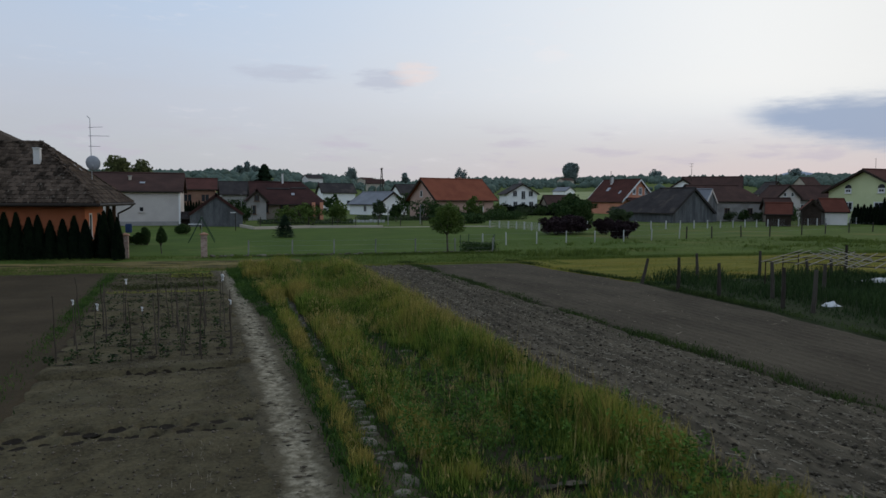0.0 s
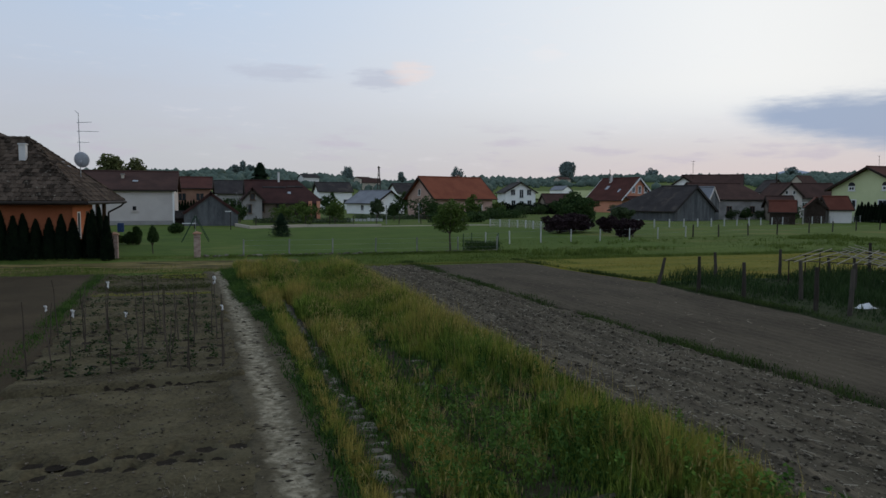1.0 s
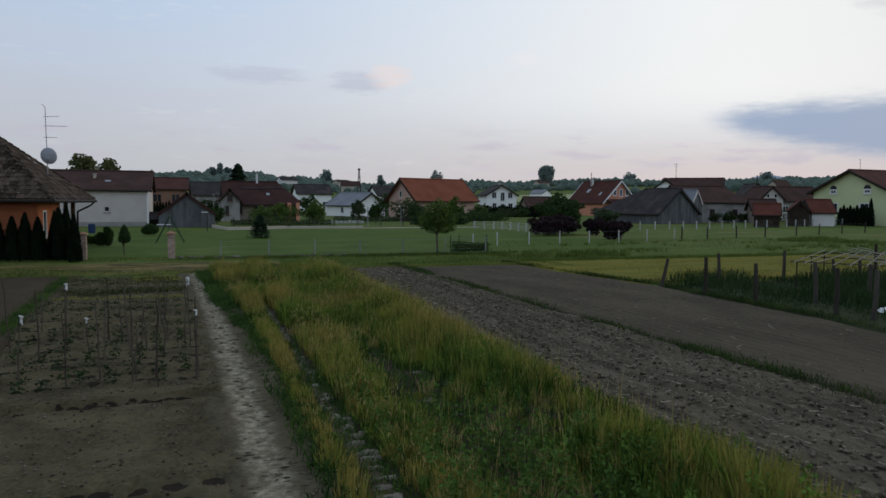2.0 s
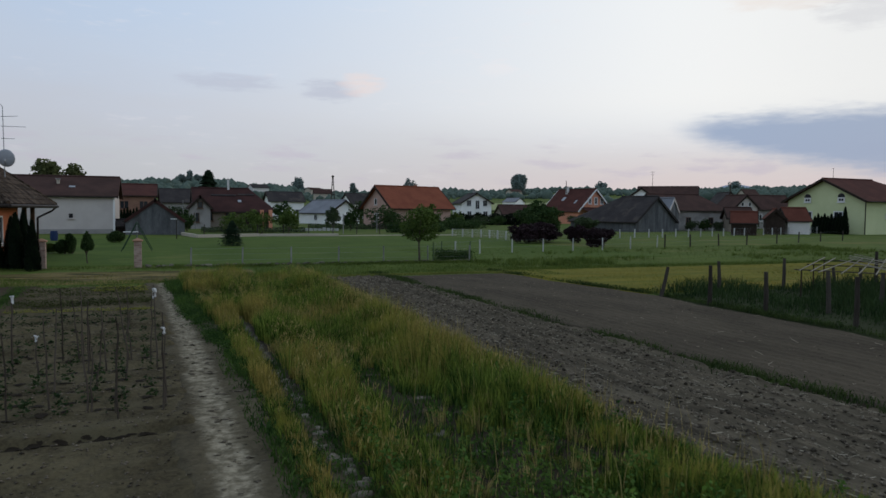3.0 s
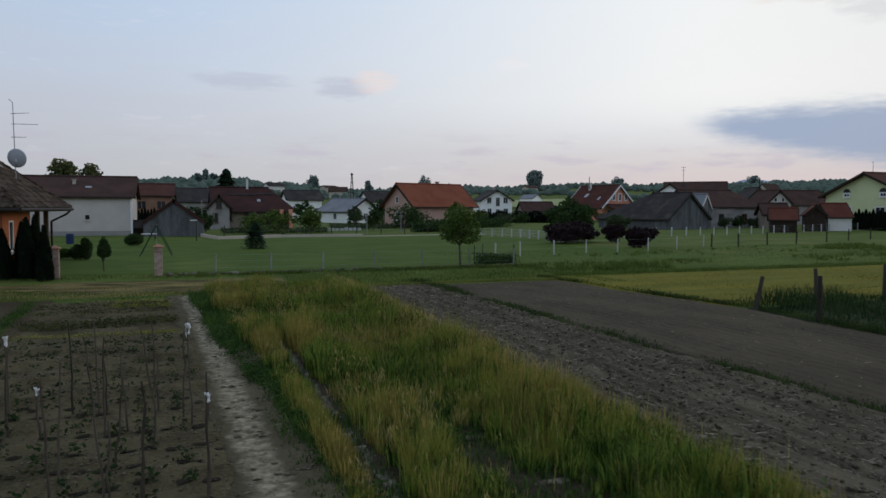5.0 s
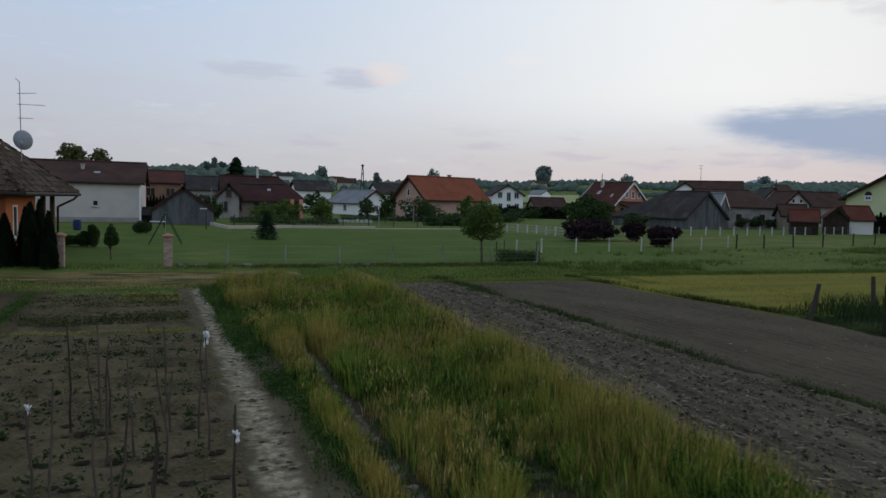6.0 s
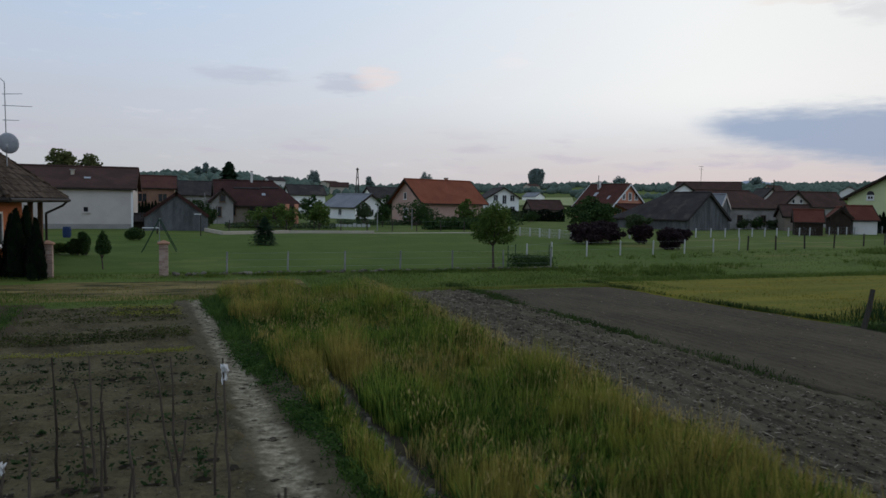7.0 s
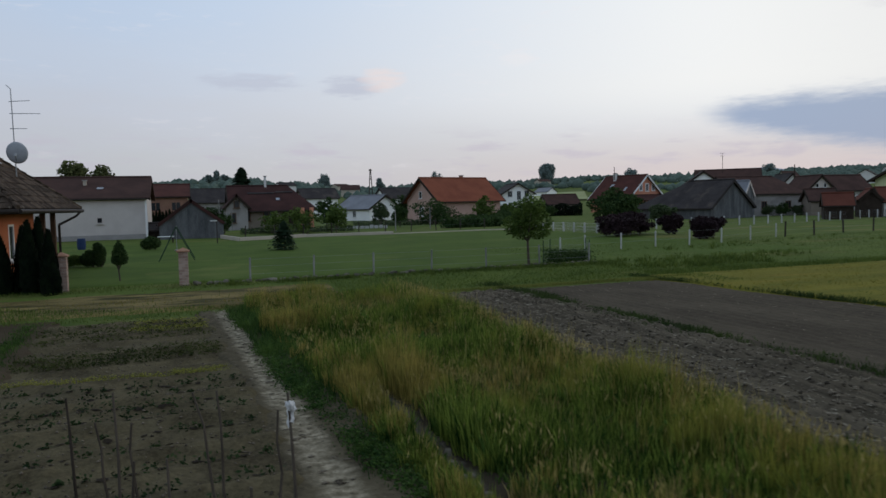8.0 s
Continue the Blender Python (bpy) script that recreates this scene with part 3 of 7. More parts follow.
def plough_height(x, y):
    f = 0.062 * (1 - 2 * np.abs(np.sin((x + 0.07 * waves(x, y, 21, 1.1, 2)) * np.pi / 0.36)) ** 0.8)
    rough = 0.020 * waves(x, y, 22, 6.0, 3) + 0.019 * waves(x, y, 23, 17, 2)
    return 0.05 + f * (0.6 + 0.4 * waves(x, y, 24, 0.5, 1)) + rough


def harrow_height(x, y):
    return 0.03 + 0.012 * waves(x, y, 26, 2.5, 3) + 0.007 * np.sin(x * 2 * np.pi / 0.28) + 0.006 * waves(x, y, 27, 15, 2)


build_ground()
sheet("garden_bed", -1.9, 1.65, -3.0, 29.3, (0.045, 0.045), bed_height, M["soil"], "bare brown vegetable bed with shallow cross furrows",
      left=lambda y: bed_left(y) + 1.9, right=lambda y: path_x(y) - 1.85)
sheet("bare_plot", -16.0, -1.62, -3.0, 30.2, (0.15, 0.15), lambda x, y: 0.03 + 0.015 * waves(x, y, 31, 2.0, 4), M["soil_plot"], "smooth bare brown plot of soil",
      right=lambda y: bed_left(y) + 1.9)
sheet("footpath", -0.55, 1.10, -3.0, 30.3, (0.05, 0.05), lambda x, y: 0.040 + 0.014 * waves(x, y, 33, 5, 4) - 0.018 * np.exp(-((x - path_x(y)) / 0.22) ** 2) + 0.008 * waves(x, y, 34, 17, 2),
      M["path"], "trodden pale dirt footpath with crumbly brown verges", "path",
      left=lambda y: path_x(y) + 0.10 * waves(0 * y, y, 32, 1.6, 3), right=path_x)
sheet("crop_strip_soil", 2.2, 6.55, -4.0, 32.0, (0.08, 0.08), lambda x, y: 0.02 + 0.03 * waves(x, y, 35, 2.5, 3) - 0.05 * np.exp(-((x - 2.76) / 0.11) ** 2), M["strip"],
      "earth under the overgrown strip")
sheet("bare_furrow", 2.55, 3.02, -2.0, 19.0, (0.03, 0.03), lambda x, y: 0.012 - 0.020 * ease(y, 9, 15) + 0.024 * waves(x, y, 97, 3.2, 3) + 0.012 * waves(x, y, 98, 14, 2) - 0.03 * ((x - 2.79) / 0.19) ** 2, M["furrow_earth"],
      "bare crumbly furrow through the grass", "soil")
sheet("ploughed_field", 6.2, 9.7, -4.0, 30.6, (0.057, 0.065), plough_height, M["soil_grey"], "rough ploughed grey-brown field strip", "field", right=lambda y: field_line(y) - 9.69)
# dark strip in place of the shadow side of the furrow step
sheet("planting_trench", -1.15, 1.08, 12.61, 12.76, (0.04, 0.015), lambda x, y: bed_height(x, y + 0.10 * np.sin(x * 1.3 + 12.7) + 0.03 * x) + 0.016, M["soil_shade"], "dark strip of painted shade in the trench across the bed")
sheet("harrowed_field", 9.5, 15.0, -4.0, 30.5, (0.07, 0.07), harrow_height, M["soil_fine"], "finely harrowed grey-brown field strip", "field",
      left=lambda y: field_line(y) - 9.52, right=lambda y: field_right(y) - 15.0)
sheet("dry_track", -16.0, 4.6, 31.0, 34.6, (0.12, 0.12), lambda x, y: 0.02 + 0.02 * waves(x, y, 38, 2, 3), M["drytrack"], "strip of dry yellowish mown grass", "grass")
sheet("yellow_meadow", 15.0, 80.0, 23.0, 31.8, (0.3, 0.2), lambda x, y: 0.03 + 0.03 * waves(x, y, 39, 0.9, 3), M["hayfield"], "yellow-green mown meadow", "meadow",
      left=lambda y: field_right(y) - 14.95)
sheet("weedy_corner", 15.25, 30.0, 2.0, 22.6, (0.25, 0.25), lambda x, y: 0.02 + 0.03 * waves(x, y, 37, 1.5, 3), M["weedground"], "dark overgrown earth in the fenced corner", "ground",
      left=lambda y: field_right(y) - 15.28)
sheet("lawn", -16.0, 27.5, 36.3, 66.0, (0.4, 0.4), lambda x, y: 0.02 + 0.02 * waves(x, y, 40, 0.5, 3), M["lawn"], "mown green lawn of the fenced yard", "lawn")


# ---------------------------------------------------------------- plants in the plots
def blades(name, x, y, h, w, material, label, lean=0.35, category="grass", z=None, seed=1, parent=None):
    """Bent blades of grass, three triangles each."""
    r = np.random.default_rng(seed)
    n = len(x)
    z = ground_z(x, y) + 0.01 if z is None else z
    a, b = r.uniform(0, 2 * np.pi, n), r.uniform(0, 2 * np.pi, n)
    d = np.stack([np.cos(a), np.sin(a), np.zeros(n)], -1) * (w / 2)[:, None]
    k = lean * r.uniform(0.2, 1.0, n) * h
    off = np.stack([np.cos(b) * k, np.sin(b) * k, np.zeros(n)], -1)
    p = np.stack([x, y, z], -1)
    up = np.zeros((n, 3))
    up[:, 2] = h
    m = p + up * 0.55 + off * 0.35
    v = np.stack([p - d, p + d, m - d * 0.8, m + d * 0.8, p + up * (1 - 0.25 * lean) + off], 1).reshape(-1, 3)
    i = np.arange(n)[:, None] * 5
    f = np.stack([i + [0, 1, 3], i + [0, 3, 2], i + [2, 3, 4]], 1).reshape(-1, 3)
    return tagged(link(name, quick(name, v, f), material, parent), label, category, kind="stuff")


def leaves(c, size, r, flat=0.0):
    """Diamond leaves at the places c: vertices and faces."""
    n = len(c)
    u = r.normal(size=(n, 3))
    u[:, 2] *= 1 - flat
    u /= np.linalg.norm(u, axis=1)[:, None]
    v = np.cross(u, r.normal(size=(n, 3)))
    v /= np.linalg.norm(v, axis=1)[:, None] + 1e-9
    s = (size * r.uniform(0.6, 1.3, n))[:, None]
    q = np.stack([c - u * s, c + v * s * 0.5, c + u * s, c - v * s * 0.5], 1).reshape(-1, 3)
    return q, np.arange(n * 4).reshape(-1, 4)


def strip_points(n, seed):
    r = np.random.default_rng(seed)
    x, y = r.uniform(1.3, 6.4, n), r.uniform(-3, 31.0, n)
    edge = 6.22 + 0.14 * waves(0 * y, y, 41, 1.0, 3)
    left = 2.44 - 0.28 * ease(y, 16, 22) - 0.40 * ease(y, 21, 30) + 0.09 * waves(0 * y, y, 42, 1.3, 3)
    gap = np.abs(x - 2.80 - 0.04 * waves(0 * y, y, 43, 1.5, 2)) > (0.185 + 0.095 * (1 - ease(y, 8, 14))) * (1 - ease(y, 19, 24))
    keep = (x < edge) & (x > left) & gap
    return x[keep], y[keep], r


def tufts(name, x, y, h, per, radius, width, lean, material, label, seed, category="grass"):
    """Grass in tufts: blades that spring from one foot and spread outwards."""
    r = np.random.default_rng(seed)
    n = len(x) * per
    cx, cy, hh = np.repeat(x, per), np.repeat(y, per), np.repeat(h, per)
    rad = np.repeat(radius * (0.6 + 0.8 * r.uniform(size=len(x))), per)
    a, k = r.uniform(0, 2 * np.pi, n), np.sqrt(r.uniform(0, 1, n))
    px, py = cx + np.cos(a) * k * rad, cy + np.sin(a) * k * rad
    hh = hh * r.uniform(0.45, 1.15, n)
    w = width * r.uniform(0.6, 1.4, n)
    sway = np.repeat(r.uniform(0, 2 * np.pi, len(x)), per)
    l = lean * hh * r.uniform(0.2, 1.1, n)
    ox, oy = (np.cos(a) * 0.7 + np.cos(sway) * 0.5) * l, (np.sin(a) * 0.7 + np.sin(sway) * 0.5) * l
    b = r.uniform(0, 2 * np.pi, n)
    d = np.stack([np.cos(b), np.sin(b), 0 * b], -1) * (w / 2)[:, None]
    p = np.stack([px, py, ground_z(px, py)], -1)
    up = np.stack([0 * hh, 0 * hh, hh], -1)
    off = np.stack([ox, oy, -0.3 * l], -1)
    m = p + up * 0.55 + off * 0.3
    v = np.stack([p - d, p + d, m - d * 0.85, m + d * 0.85, p + up + off], 1).reshape(-1, 3)
    i = np.arange(n)[:, None] * 5
    f = np.stack([i + [0, 1, 3], i + [0, 3, 2], i + [2, 3, 4]], 1).reshape(-1, 3)
    return tagged(link(name, quick(name, v, f), material), label, category, kind="stuff")


def tall_strip():
    x, y, r = strip_points(19500, 50)
    ex, ey = r.normal(2.50, 0.05, 1300), r.uniform(-3, 30, 1300)
    x, y = np.append(x, ex), np.append(y, ey)
    clump = waves(x, y, 51, 1.4, 4)
    open_ = 0.92 * ease(x, 3.5, 3.9) * (1 - ease(x, 4.3, 5.2)) * (1 - 0.7 * ease(y, 12, 20)) + 0.45 * waves(x, y, 52, 1.3, 3) - 0.5 * (x < 2.70)
    keep = (r.uniform(-0.9, 1.0, len(x)) < clump + 0.75) & (r.uniform(0, 1.15, len(x)) > open_)
    x, y, clump = x[keep], y[keep], clump[keep]
    low = np.where(x < 2.70, 0.50 + 0.10 * ease(y, 11, 16) + 0.22 * ease(y, 17, 22), 1 - 0.42 * (1 - ease(y, 9, 14)) * (1 - ease(x, 4.7, 5.5))) * (0.80 - 0.26 * ease(x, 3.4, 4.0) + 0.40 * ease(x, 4.3, 5.3) - 0.34 * ease(x, 5.5, 6.2)) * (0.80 + 0.20 * ease(y, 6, 16))
    near = (1 - ease(y, 9, 14)) * ease(x, 2.9, 3.3) * (1 - ease(x, 4.7, 5.6))
    h = (0.44 + 0.22 * np.clip(clump, -1, 1) + 0.13 * np.clip(waves(x, y, 44, 3.2, 2), -1, 1)) * low * r.uniform(0.5, 1.42, len(x))
    gold = 0.13 + 0.34 * ease(x, 5.1, 6.1) * (0.5 + 0.5 * ease(y, 8, 16)) + 0.34 * (x < 2.70) + 0.20 * ((x > 2.85) & (x < 3.6)) + 0.55 * waves(x, y, 53, 1.0, 3) + 0.22 * waves(x, y, 44, 3.2, 2)
    gold = gold - 0.08 * near - 0.13 * ease(y, 13, 19) - 0.16 * ease(x, 3.5, 3.8) * (1 - ease(x, 4.9, 5.5))
    u = r.uniform(size=len(x))
    g = u < gold
    t = ~g & (u > 0.86)
    q = ~g & ~t
    tufts("tall_grass", x[q], y[q], h[q] * 0.97, 32, 0.10, 0.0100, 0.42, M["grass"], "dense knee-high green grass in tufts", 54)
    tufts("ripening_grass", x[g], y[g], h[g] * 1.08, 32, 0.085, 0.0078, 0.28, M["grass_gold"], "golden-brown ripening grass tufts", 55)
    tufts("broad_grass", x[t], y[t], h[t] * 0.8, 18, 0.08, 0.020, 0.6, M["weed"], "broad-bladed dark green grass tufts", 59)
    # low growth between the tufts
    x, y, r = strip_points(60000, 49)
    k = r.uniform(size=len(x)) < 0.75 + 0.5 * waves(x, y, 48, 2.2, 3)
    x, y = x[k], y[k]
    blades("low_grass", x, y, r.uniform(0.05, 0.2, len(x)), r.uniform(0.010, 0.022, len(x)), M["undergrowth"], "short dark green undergrowth between the tufts", 0.7, seed=47)
    y = r.uniform(-3, 17, 5500)
    x = 2.32 + r.normal(size=len(y)) * 0.06 - 0.3 * ease(y, 15, 21)
    k = waves(x, y, 99, 1.3, 3) + r.normal(size=len(y)) * 0.3 > 0.0
    blades("fringe_weeds", x[k], y[k], r.uniform(0.05, 0.22, k.sum()), r.uniform(0.010, 0.024, k.sum()), M["undergrowth"], "dark leafy growth along the grass edge", 0.8, "weeds", seed=46)
    # stalks with seed heads, mostly along the field edge
    x, y, r = strip_points(16000, 56)
    k = r.uniform(size=len(x)) < 0.03 + 0.40 * ease(x, 4.9, 6.1) * (0.3 + 0.7 * ease(y, 6, 16)) + 0.15 * (waves(x, y, 57, 1.2, 3) > 0.5)
    x, y = x[k], y[k]
    h = r.uniform(0.40, 0.72, len(x)) * (0.62 + 0.38 * ease(x, 3.0, 5.7))
    blades("seed_stalks", x, y, h, np.full(len(x), 0.007), M["seed"], "thin straw-coloured seed-bearing stalks", 0.2, seed=58)
    # ripe heads on top of the stand
    x, y, r = strip_points(60000, 62)
    k = r.uniform(size=len(x)) < 0.04 + 0.38 * ease(x, 4.8, 5.9) * (0.35 + 0.65 * ease(y, 7, 15)) + 0.25 * ((x > 2.85) & (x < 3.7)) + 0.3 * (x < 2.70) + 0.15 * waves(x, y, 53, 1.0, 3) + 0.06 * ease(y, 14, 24)
    x, y = x[k], y[k]
    low = np.where(x < 2.70, 0.50 + 0.10 * ease(y, 11, 16) + 0.22 * ease(y, 17, 22), 1 - 0.42 * (1 - ease(y, 9, 14)) * (1 - ease(x, 4.7, 5.5))) * (0.80 - 0.26 * ease(x, 3.4, 4.0) + 0.40 * ease(x, 4.3, 5.3) - 0.34 * ease(x, 5.5, 6.2)) * (0.80 + 0.20 * ease(y, 6, 16))
    z = ground_z(x, y) + 0.46 * low * r.uniform(0.75, 1.3, len(x))
    s_, w = r.uniform(0.018, 0.045, len(x)), r.uniform(0.004, 0.0075, len(x))
    a = r.uniform(0, 6.28, len(x))
    c = np.stack([x, y, z], -1)
    d = np.stack([np.cos(a) * w, np.sin(a) * w, 0 * w], -1)
    t_ = np.stack([r.normal(size=len(x)) * 0.3 * s_, r.normal(size=len(x)) * 0.3 * s_, s_], -1)
    v = np.stack([c - t_, c + d, c + t_, c - d], 1).reshape(-1, 3)
    tagged(link("seed_heads", quick("seed_heads", v, np.arange(len(v)).reshape(-1, 4)), M["seed"]), "straw-coloured ripe grass heads", "grass", kind="stuff")
    # a few bleached dead tufts
    x, y, r = strip_points(620, 63)
    k = (x > 3.0) & (x < 5.6)
    tufts("dead_tufts", x[k], y[k], r.uniform(0.2, 0.36, k.sum()), 40, 0.09, 0.006, 0.5, M["seed"], "straw-coloured dead grass tufts", 64)
    # broadleaf weeds nearest the start of the strip
    x, y, r = strip_points(3900, 60)
    k = (waves(x, y, 61, 1.0, 3) > -0.35 + 0.35 * ease(y, 8, 14)) & (x > 3.0) & (r.uniform(size=len(x)) < 1.0 - 0.86 * ease(y, 8, 18) - 0.5 * ease(x, 4.8, 5.9))
    x, y = x[k], y[k]
    n = 36
    c = np.repeat(np.stack([x, y, ground_z(x, y)], -1), n, 0)
    top = np.repeat(r.uniform(0.18, 0.52, len(x)), n)
    u = r.uniform(0.1, 1.0, len(c))
    spread = 0.085 * (1.15 - u)
    c = c + np.stack([r.normal(size=len(c)) * spread, r.normal(size=len(c)) * spread, u * top], -1)
    v, f = leaves(c, 0.025, r, 0.15)
    tagged(link("broadleaf_weeds", quick("broadleaf_weeds", v, f), M["weed"]), "mixed dark and fresh green leafy weeds among the grass", "weeds", kind="stuff")

    # taller fresh green weeds near the field edge
    x, y, r = strip_points(2600, 105)
    k = (x > 4.0) & (x < 5.7) & (y < 8.6) & (waves(x, y, 106, 1.2, 3) > -0.2)
    x, y = x[k], y[k]
    n = 46
    c = np.repeat(np.stack([x, y, ground_z(x, y)], -1), n, 0)
    u = r.uniform(0.05, 1.0, len(c))
    spread = 0.03 + 0.05 * (1 - u)
    c = c + np.stack([r.normal(size=len(c)) * spread, r.normal(size=len(c)) * spread, u * np.repeat(r.uniform(0.35, 0.62, len(x)), n)], -1)
    v, f = leaves(c, 0.027, r, 0.15)
    tagged(link("fresh_weeds", quick("fresh_weeds", v, f), M["fresh_weed"]), "tall fresh green leafy weeds near the field edge", "weeds", kind="stuff")


def bare_crusts():
    """Flat pale crusts of dry soil showing where the stand is thin."""
    r = np.random.default_rng(66)
    vs, fs = [], []
    for _ in range(48):
        cx, cy = r.uniform(3.15, 5.2), r.uniform(3.5, 17)
        rx, ry, o = r.uniform(0.08, 0.26), r.uniform(0.05, 0.13), len(vs)
        a = np.linspace(0, 2 * np.pi, 13, endpoint=False)
        k = r.uniform(0.6, 1.25, 13)
        x, y = np.append(cx, cx + np.cos(a) * rx * k), np.append(cy, cy + np.sin(a) * ry * k)
        z = np.append(0.055, r.uniform(0.015, 0.04, 13))
        vs.extend(zip(x, y, z))
        fs.extend((o, o + 1 + i, o + 1 + (i + 1) % 13) for i in range(13))
    tagged(link("bare_crusts", quick("bare_crusts", np.array(vs), np.array(fs)), M["furrow_earth"]), "crusts of bare soil among the thin grass", "soil", kind="stuff")


def furrow_plates():
    """Thin pale plates of dried mud lying across the furrow, cracked apart and a little tilted."""
    r = np.random.default_rng(67)
    vs, fs = [], []
    y = 2.5
    while y < 18.5:
        far = float(ease(np.array(y), 9, 15))
        cx, cy = 2.79 + r.normal() * 0.07, y + r.normal() * 0.03
        rx, ry, o = r.uniform(0.04, 0.14) * (1 - 0.35 * far), r.uniform(0.025, 0.085) * (1 - 0.3 * far), len(vs)
        a = np.linspace(0, 2 * np.pi, 9, endpoint=False) + r.uniform(0, 0.6)
        k = r.uniform(0.65, 1.2, 9)
        px, py = cx + np.cos(a) * rx * k, cy + np.sin(a) * ry * k
        top = 0.058 - 0.02 * far + r.normal() * 0.006 + (py - cy) * r.uniform(-0.05, 0.35)
        vs.extend(zip(px, py, top))
        vs.extend(zip(cx + (px - cx) * 1.12, cy + (py - cy) * 1.12, top - 0.05))
        vs.append((cx, cy, float(np.mean(top)) + 0.004))
        for i in range(9):
            j = (i + 1) % 9
            fs += [(o + 18, o + i, o + j), (o + i, o + 9 + i, o + 9 + j), (o + i, o + 9 + j, o + j)]
        y += r.uniform(0.06, 0.36) * (1 + 0.7 * far)
    tagged(link("mud_plates", quick("mud_plates", np.array(vs), np.array(fs)), M["furrow"]), "pale cracked plates of dried mud in the furrow", "soil", kind="stuff")


def turf():
    r = np.random.default_rng(70)
    # verges: between bed and bare plot, between the two fields, along the path
    parts = []
    y = r.uniform(-3, 29.5, 16000)
    x = bed_left(y) - 0.26 + r.normal(size=len(y)) * 0.12
    k = waves(x, y, 86, 1.1, 3) + r.normal(size=len(y)) * 0.4 > 0.15 - 0.9 * ease(y, 15, 22)
    x, y = x[k], y[k]
    side = (x, y, r.uniform(0.03, 0.11, len(y)))
    y = r.uniform(-4, 32, 24000)
    x = field_line(y) + r.normal(size=len(y)) * 0.17
    k = waves(x, y, 72, 1.2, 4) + r.normal(size=len(x)) * 0.45 > -0.05 + 0.75 * (1 - ease(y, 5, 15))
    verge = (x[k], y[k], r.uniform(0.03, 0.125, k.sum()) * (1 + 0.6 * waves(x[k], y[k], 69, 1.6, 2)))
    y = r.uniform(-3, 30, 30000)
    x = path_x(y) + r.uniform(0.28, 1.15, len(y)) - 0.13 * ease(y, 18, 24)
    k = waves(x, y, 71, 2.5, 4) + r.normal(size=len(x)) * 0.35 > 0.30 - 0.62 * ease(x - path_x(y), 0.35, 0.75) - 0.5 * ease(y, 20, 26)
    blades("path_weeds", x[k], y[k], r.uniform(0.02, 0.13, k.sum()) * (1 + 1.5 * ease(y[k], 19, 26)), np.full(k.sum(), 0.014), M["undergrowth"], "sparse dark weeds along the footpath", 0.7, "weeds", seed=82)
    y = r.uniform(2, 29, 2000)
    x = path_x(y) + 0.34 - 0.19 * ease(y, 16, 23) + np.abs(r.normal(size=len(y))) * 0.22 + 0.25 * ease(y, 5, 14) * (1 - ease(y, 14, 22))
    k = waves(x, y, 68, 1.9, 3) + r.normal(size=len(x)) * 0.35 > 0.08 - 0.15 * ease(y, 16, 22)
    x, y = x[k], y[k]
    c = np.repeat(np.stack([x, y, ground_z(x, y) + 0.03], -1), 26, 0)
    c = c + np.stack([r.normal(size=len(c)) * 0.07, r.normal(size=len(c)) * 0.07, np.abs(r.normal(size=len(c))) * 0.045], -1)
    v, f = leaves(c, 0.02, r, 0.5)
    tagged(link("verge_weeds", quick("verge_weeds", v, f), M["undergrowth"]), "low dark leafy weeds beside the footpath", "weeds", kind="stuff")
    # the far margins of the plots
    x, y = r.uniform(-12, 16, 60000), r.uniform(29.0, 36.2, 60000)
    wob = 0.5 * waves(x, y, 91, 0.9, 3)
    k = ~((y < 31.5) & (x > 5.9) & (x < 15.2)) & ~((x < 4.6) & (y > track_edge(x) + wob) & (y < 34.9 + wob) & (r.uniform(size=len(x)) < 0.97))
    k &= ~((x < 1.2) & (y < 29.6))
    ex, ey = r.uniform(15, 62, 26000), 32.2 + r.normal(size=26000) * 0.30
    blades("meadow_edge", ex, ey, r.uniform(0.05, 0.17, len(ex)), np.full(len(ex), 0.016), M["margin"], "dark uncut grass along the far edge of the yellow meadow", 0.5, seed=94)
    blades("margin_grass", x[k], y[k], r.uniform(0.03, 0.14, k.sum()) * (0.8 + 0.5 * waves(x[k], y[k], 96, 0.8, 2)), np.full(k.sum(), 0.014), M["margin"], "uneven dark grass along the ends of the plots", 0.5, seed=90)
    x, y = r.uniform(5.6, 15.5, 9000), 30.95 + r.normal(size=9000) * 0.16
    blades("pale_verge", x, y, r.uniform(0.03, 0.10, len(x)), np.full(len(x), 0.014), M["pale_blade"], "pale mown grass along the ends of the fields", 0.5, seed=95)
    y = r.uniform(-4, 32, 22000)
    x = field_right(y) + 0.1 + np.abs(r.normal(size=len(y))) * 0.25
    k = waves(x, y, 103, 0.9, 3) + r.normal(size=len(y)) * 0.4 > -0.15
    x, y = x[k], y[k]
    blades("corner_verge", x, y, r.uniform(0.03, 0.15, len(y)) * (1 + 0.5 * waves(x, y, 104, 1.5, 2)), np.full(len(y), 0.015), M["verge"], "uneven weedy margin beside the harrowed strip", 0.6, "weeds", seed=89)
    x = r.uniform(1.5, 15.5, 900)
    y = 35.55 + r.normal(size=900) * 0.16
    k = waves(x, y, 45, 0.9, 3) > -0.1
    tufts("fence_tufts", x[k], y[k], r.uniform(0.05, 0.17, k.sum()), 14, 0.10, 0.018, 0.5, M["margin"], "uneven grass tufts at the foot of the yard fence", 100)
    # dark uneven tussocks in the rough ground along the meadow fence
    x = r.uniform(14.5, 46, 5200)
    y = 33.6 + 0.24 * (x - 14) + r.normal(size=len(x)) * 2.1
    k = (waves(0.45 * x, y, 101, 0.8, 3) + r.normal(size=len(x)) * 0.25 > 0.35) & (y > 33.2)
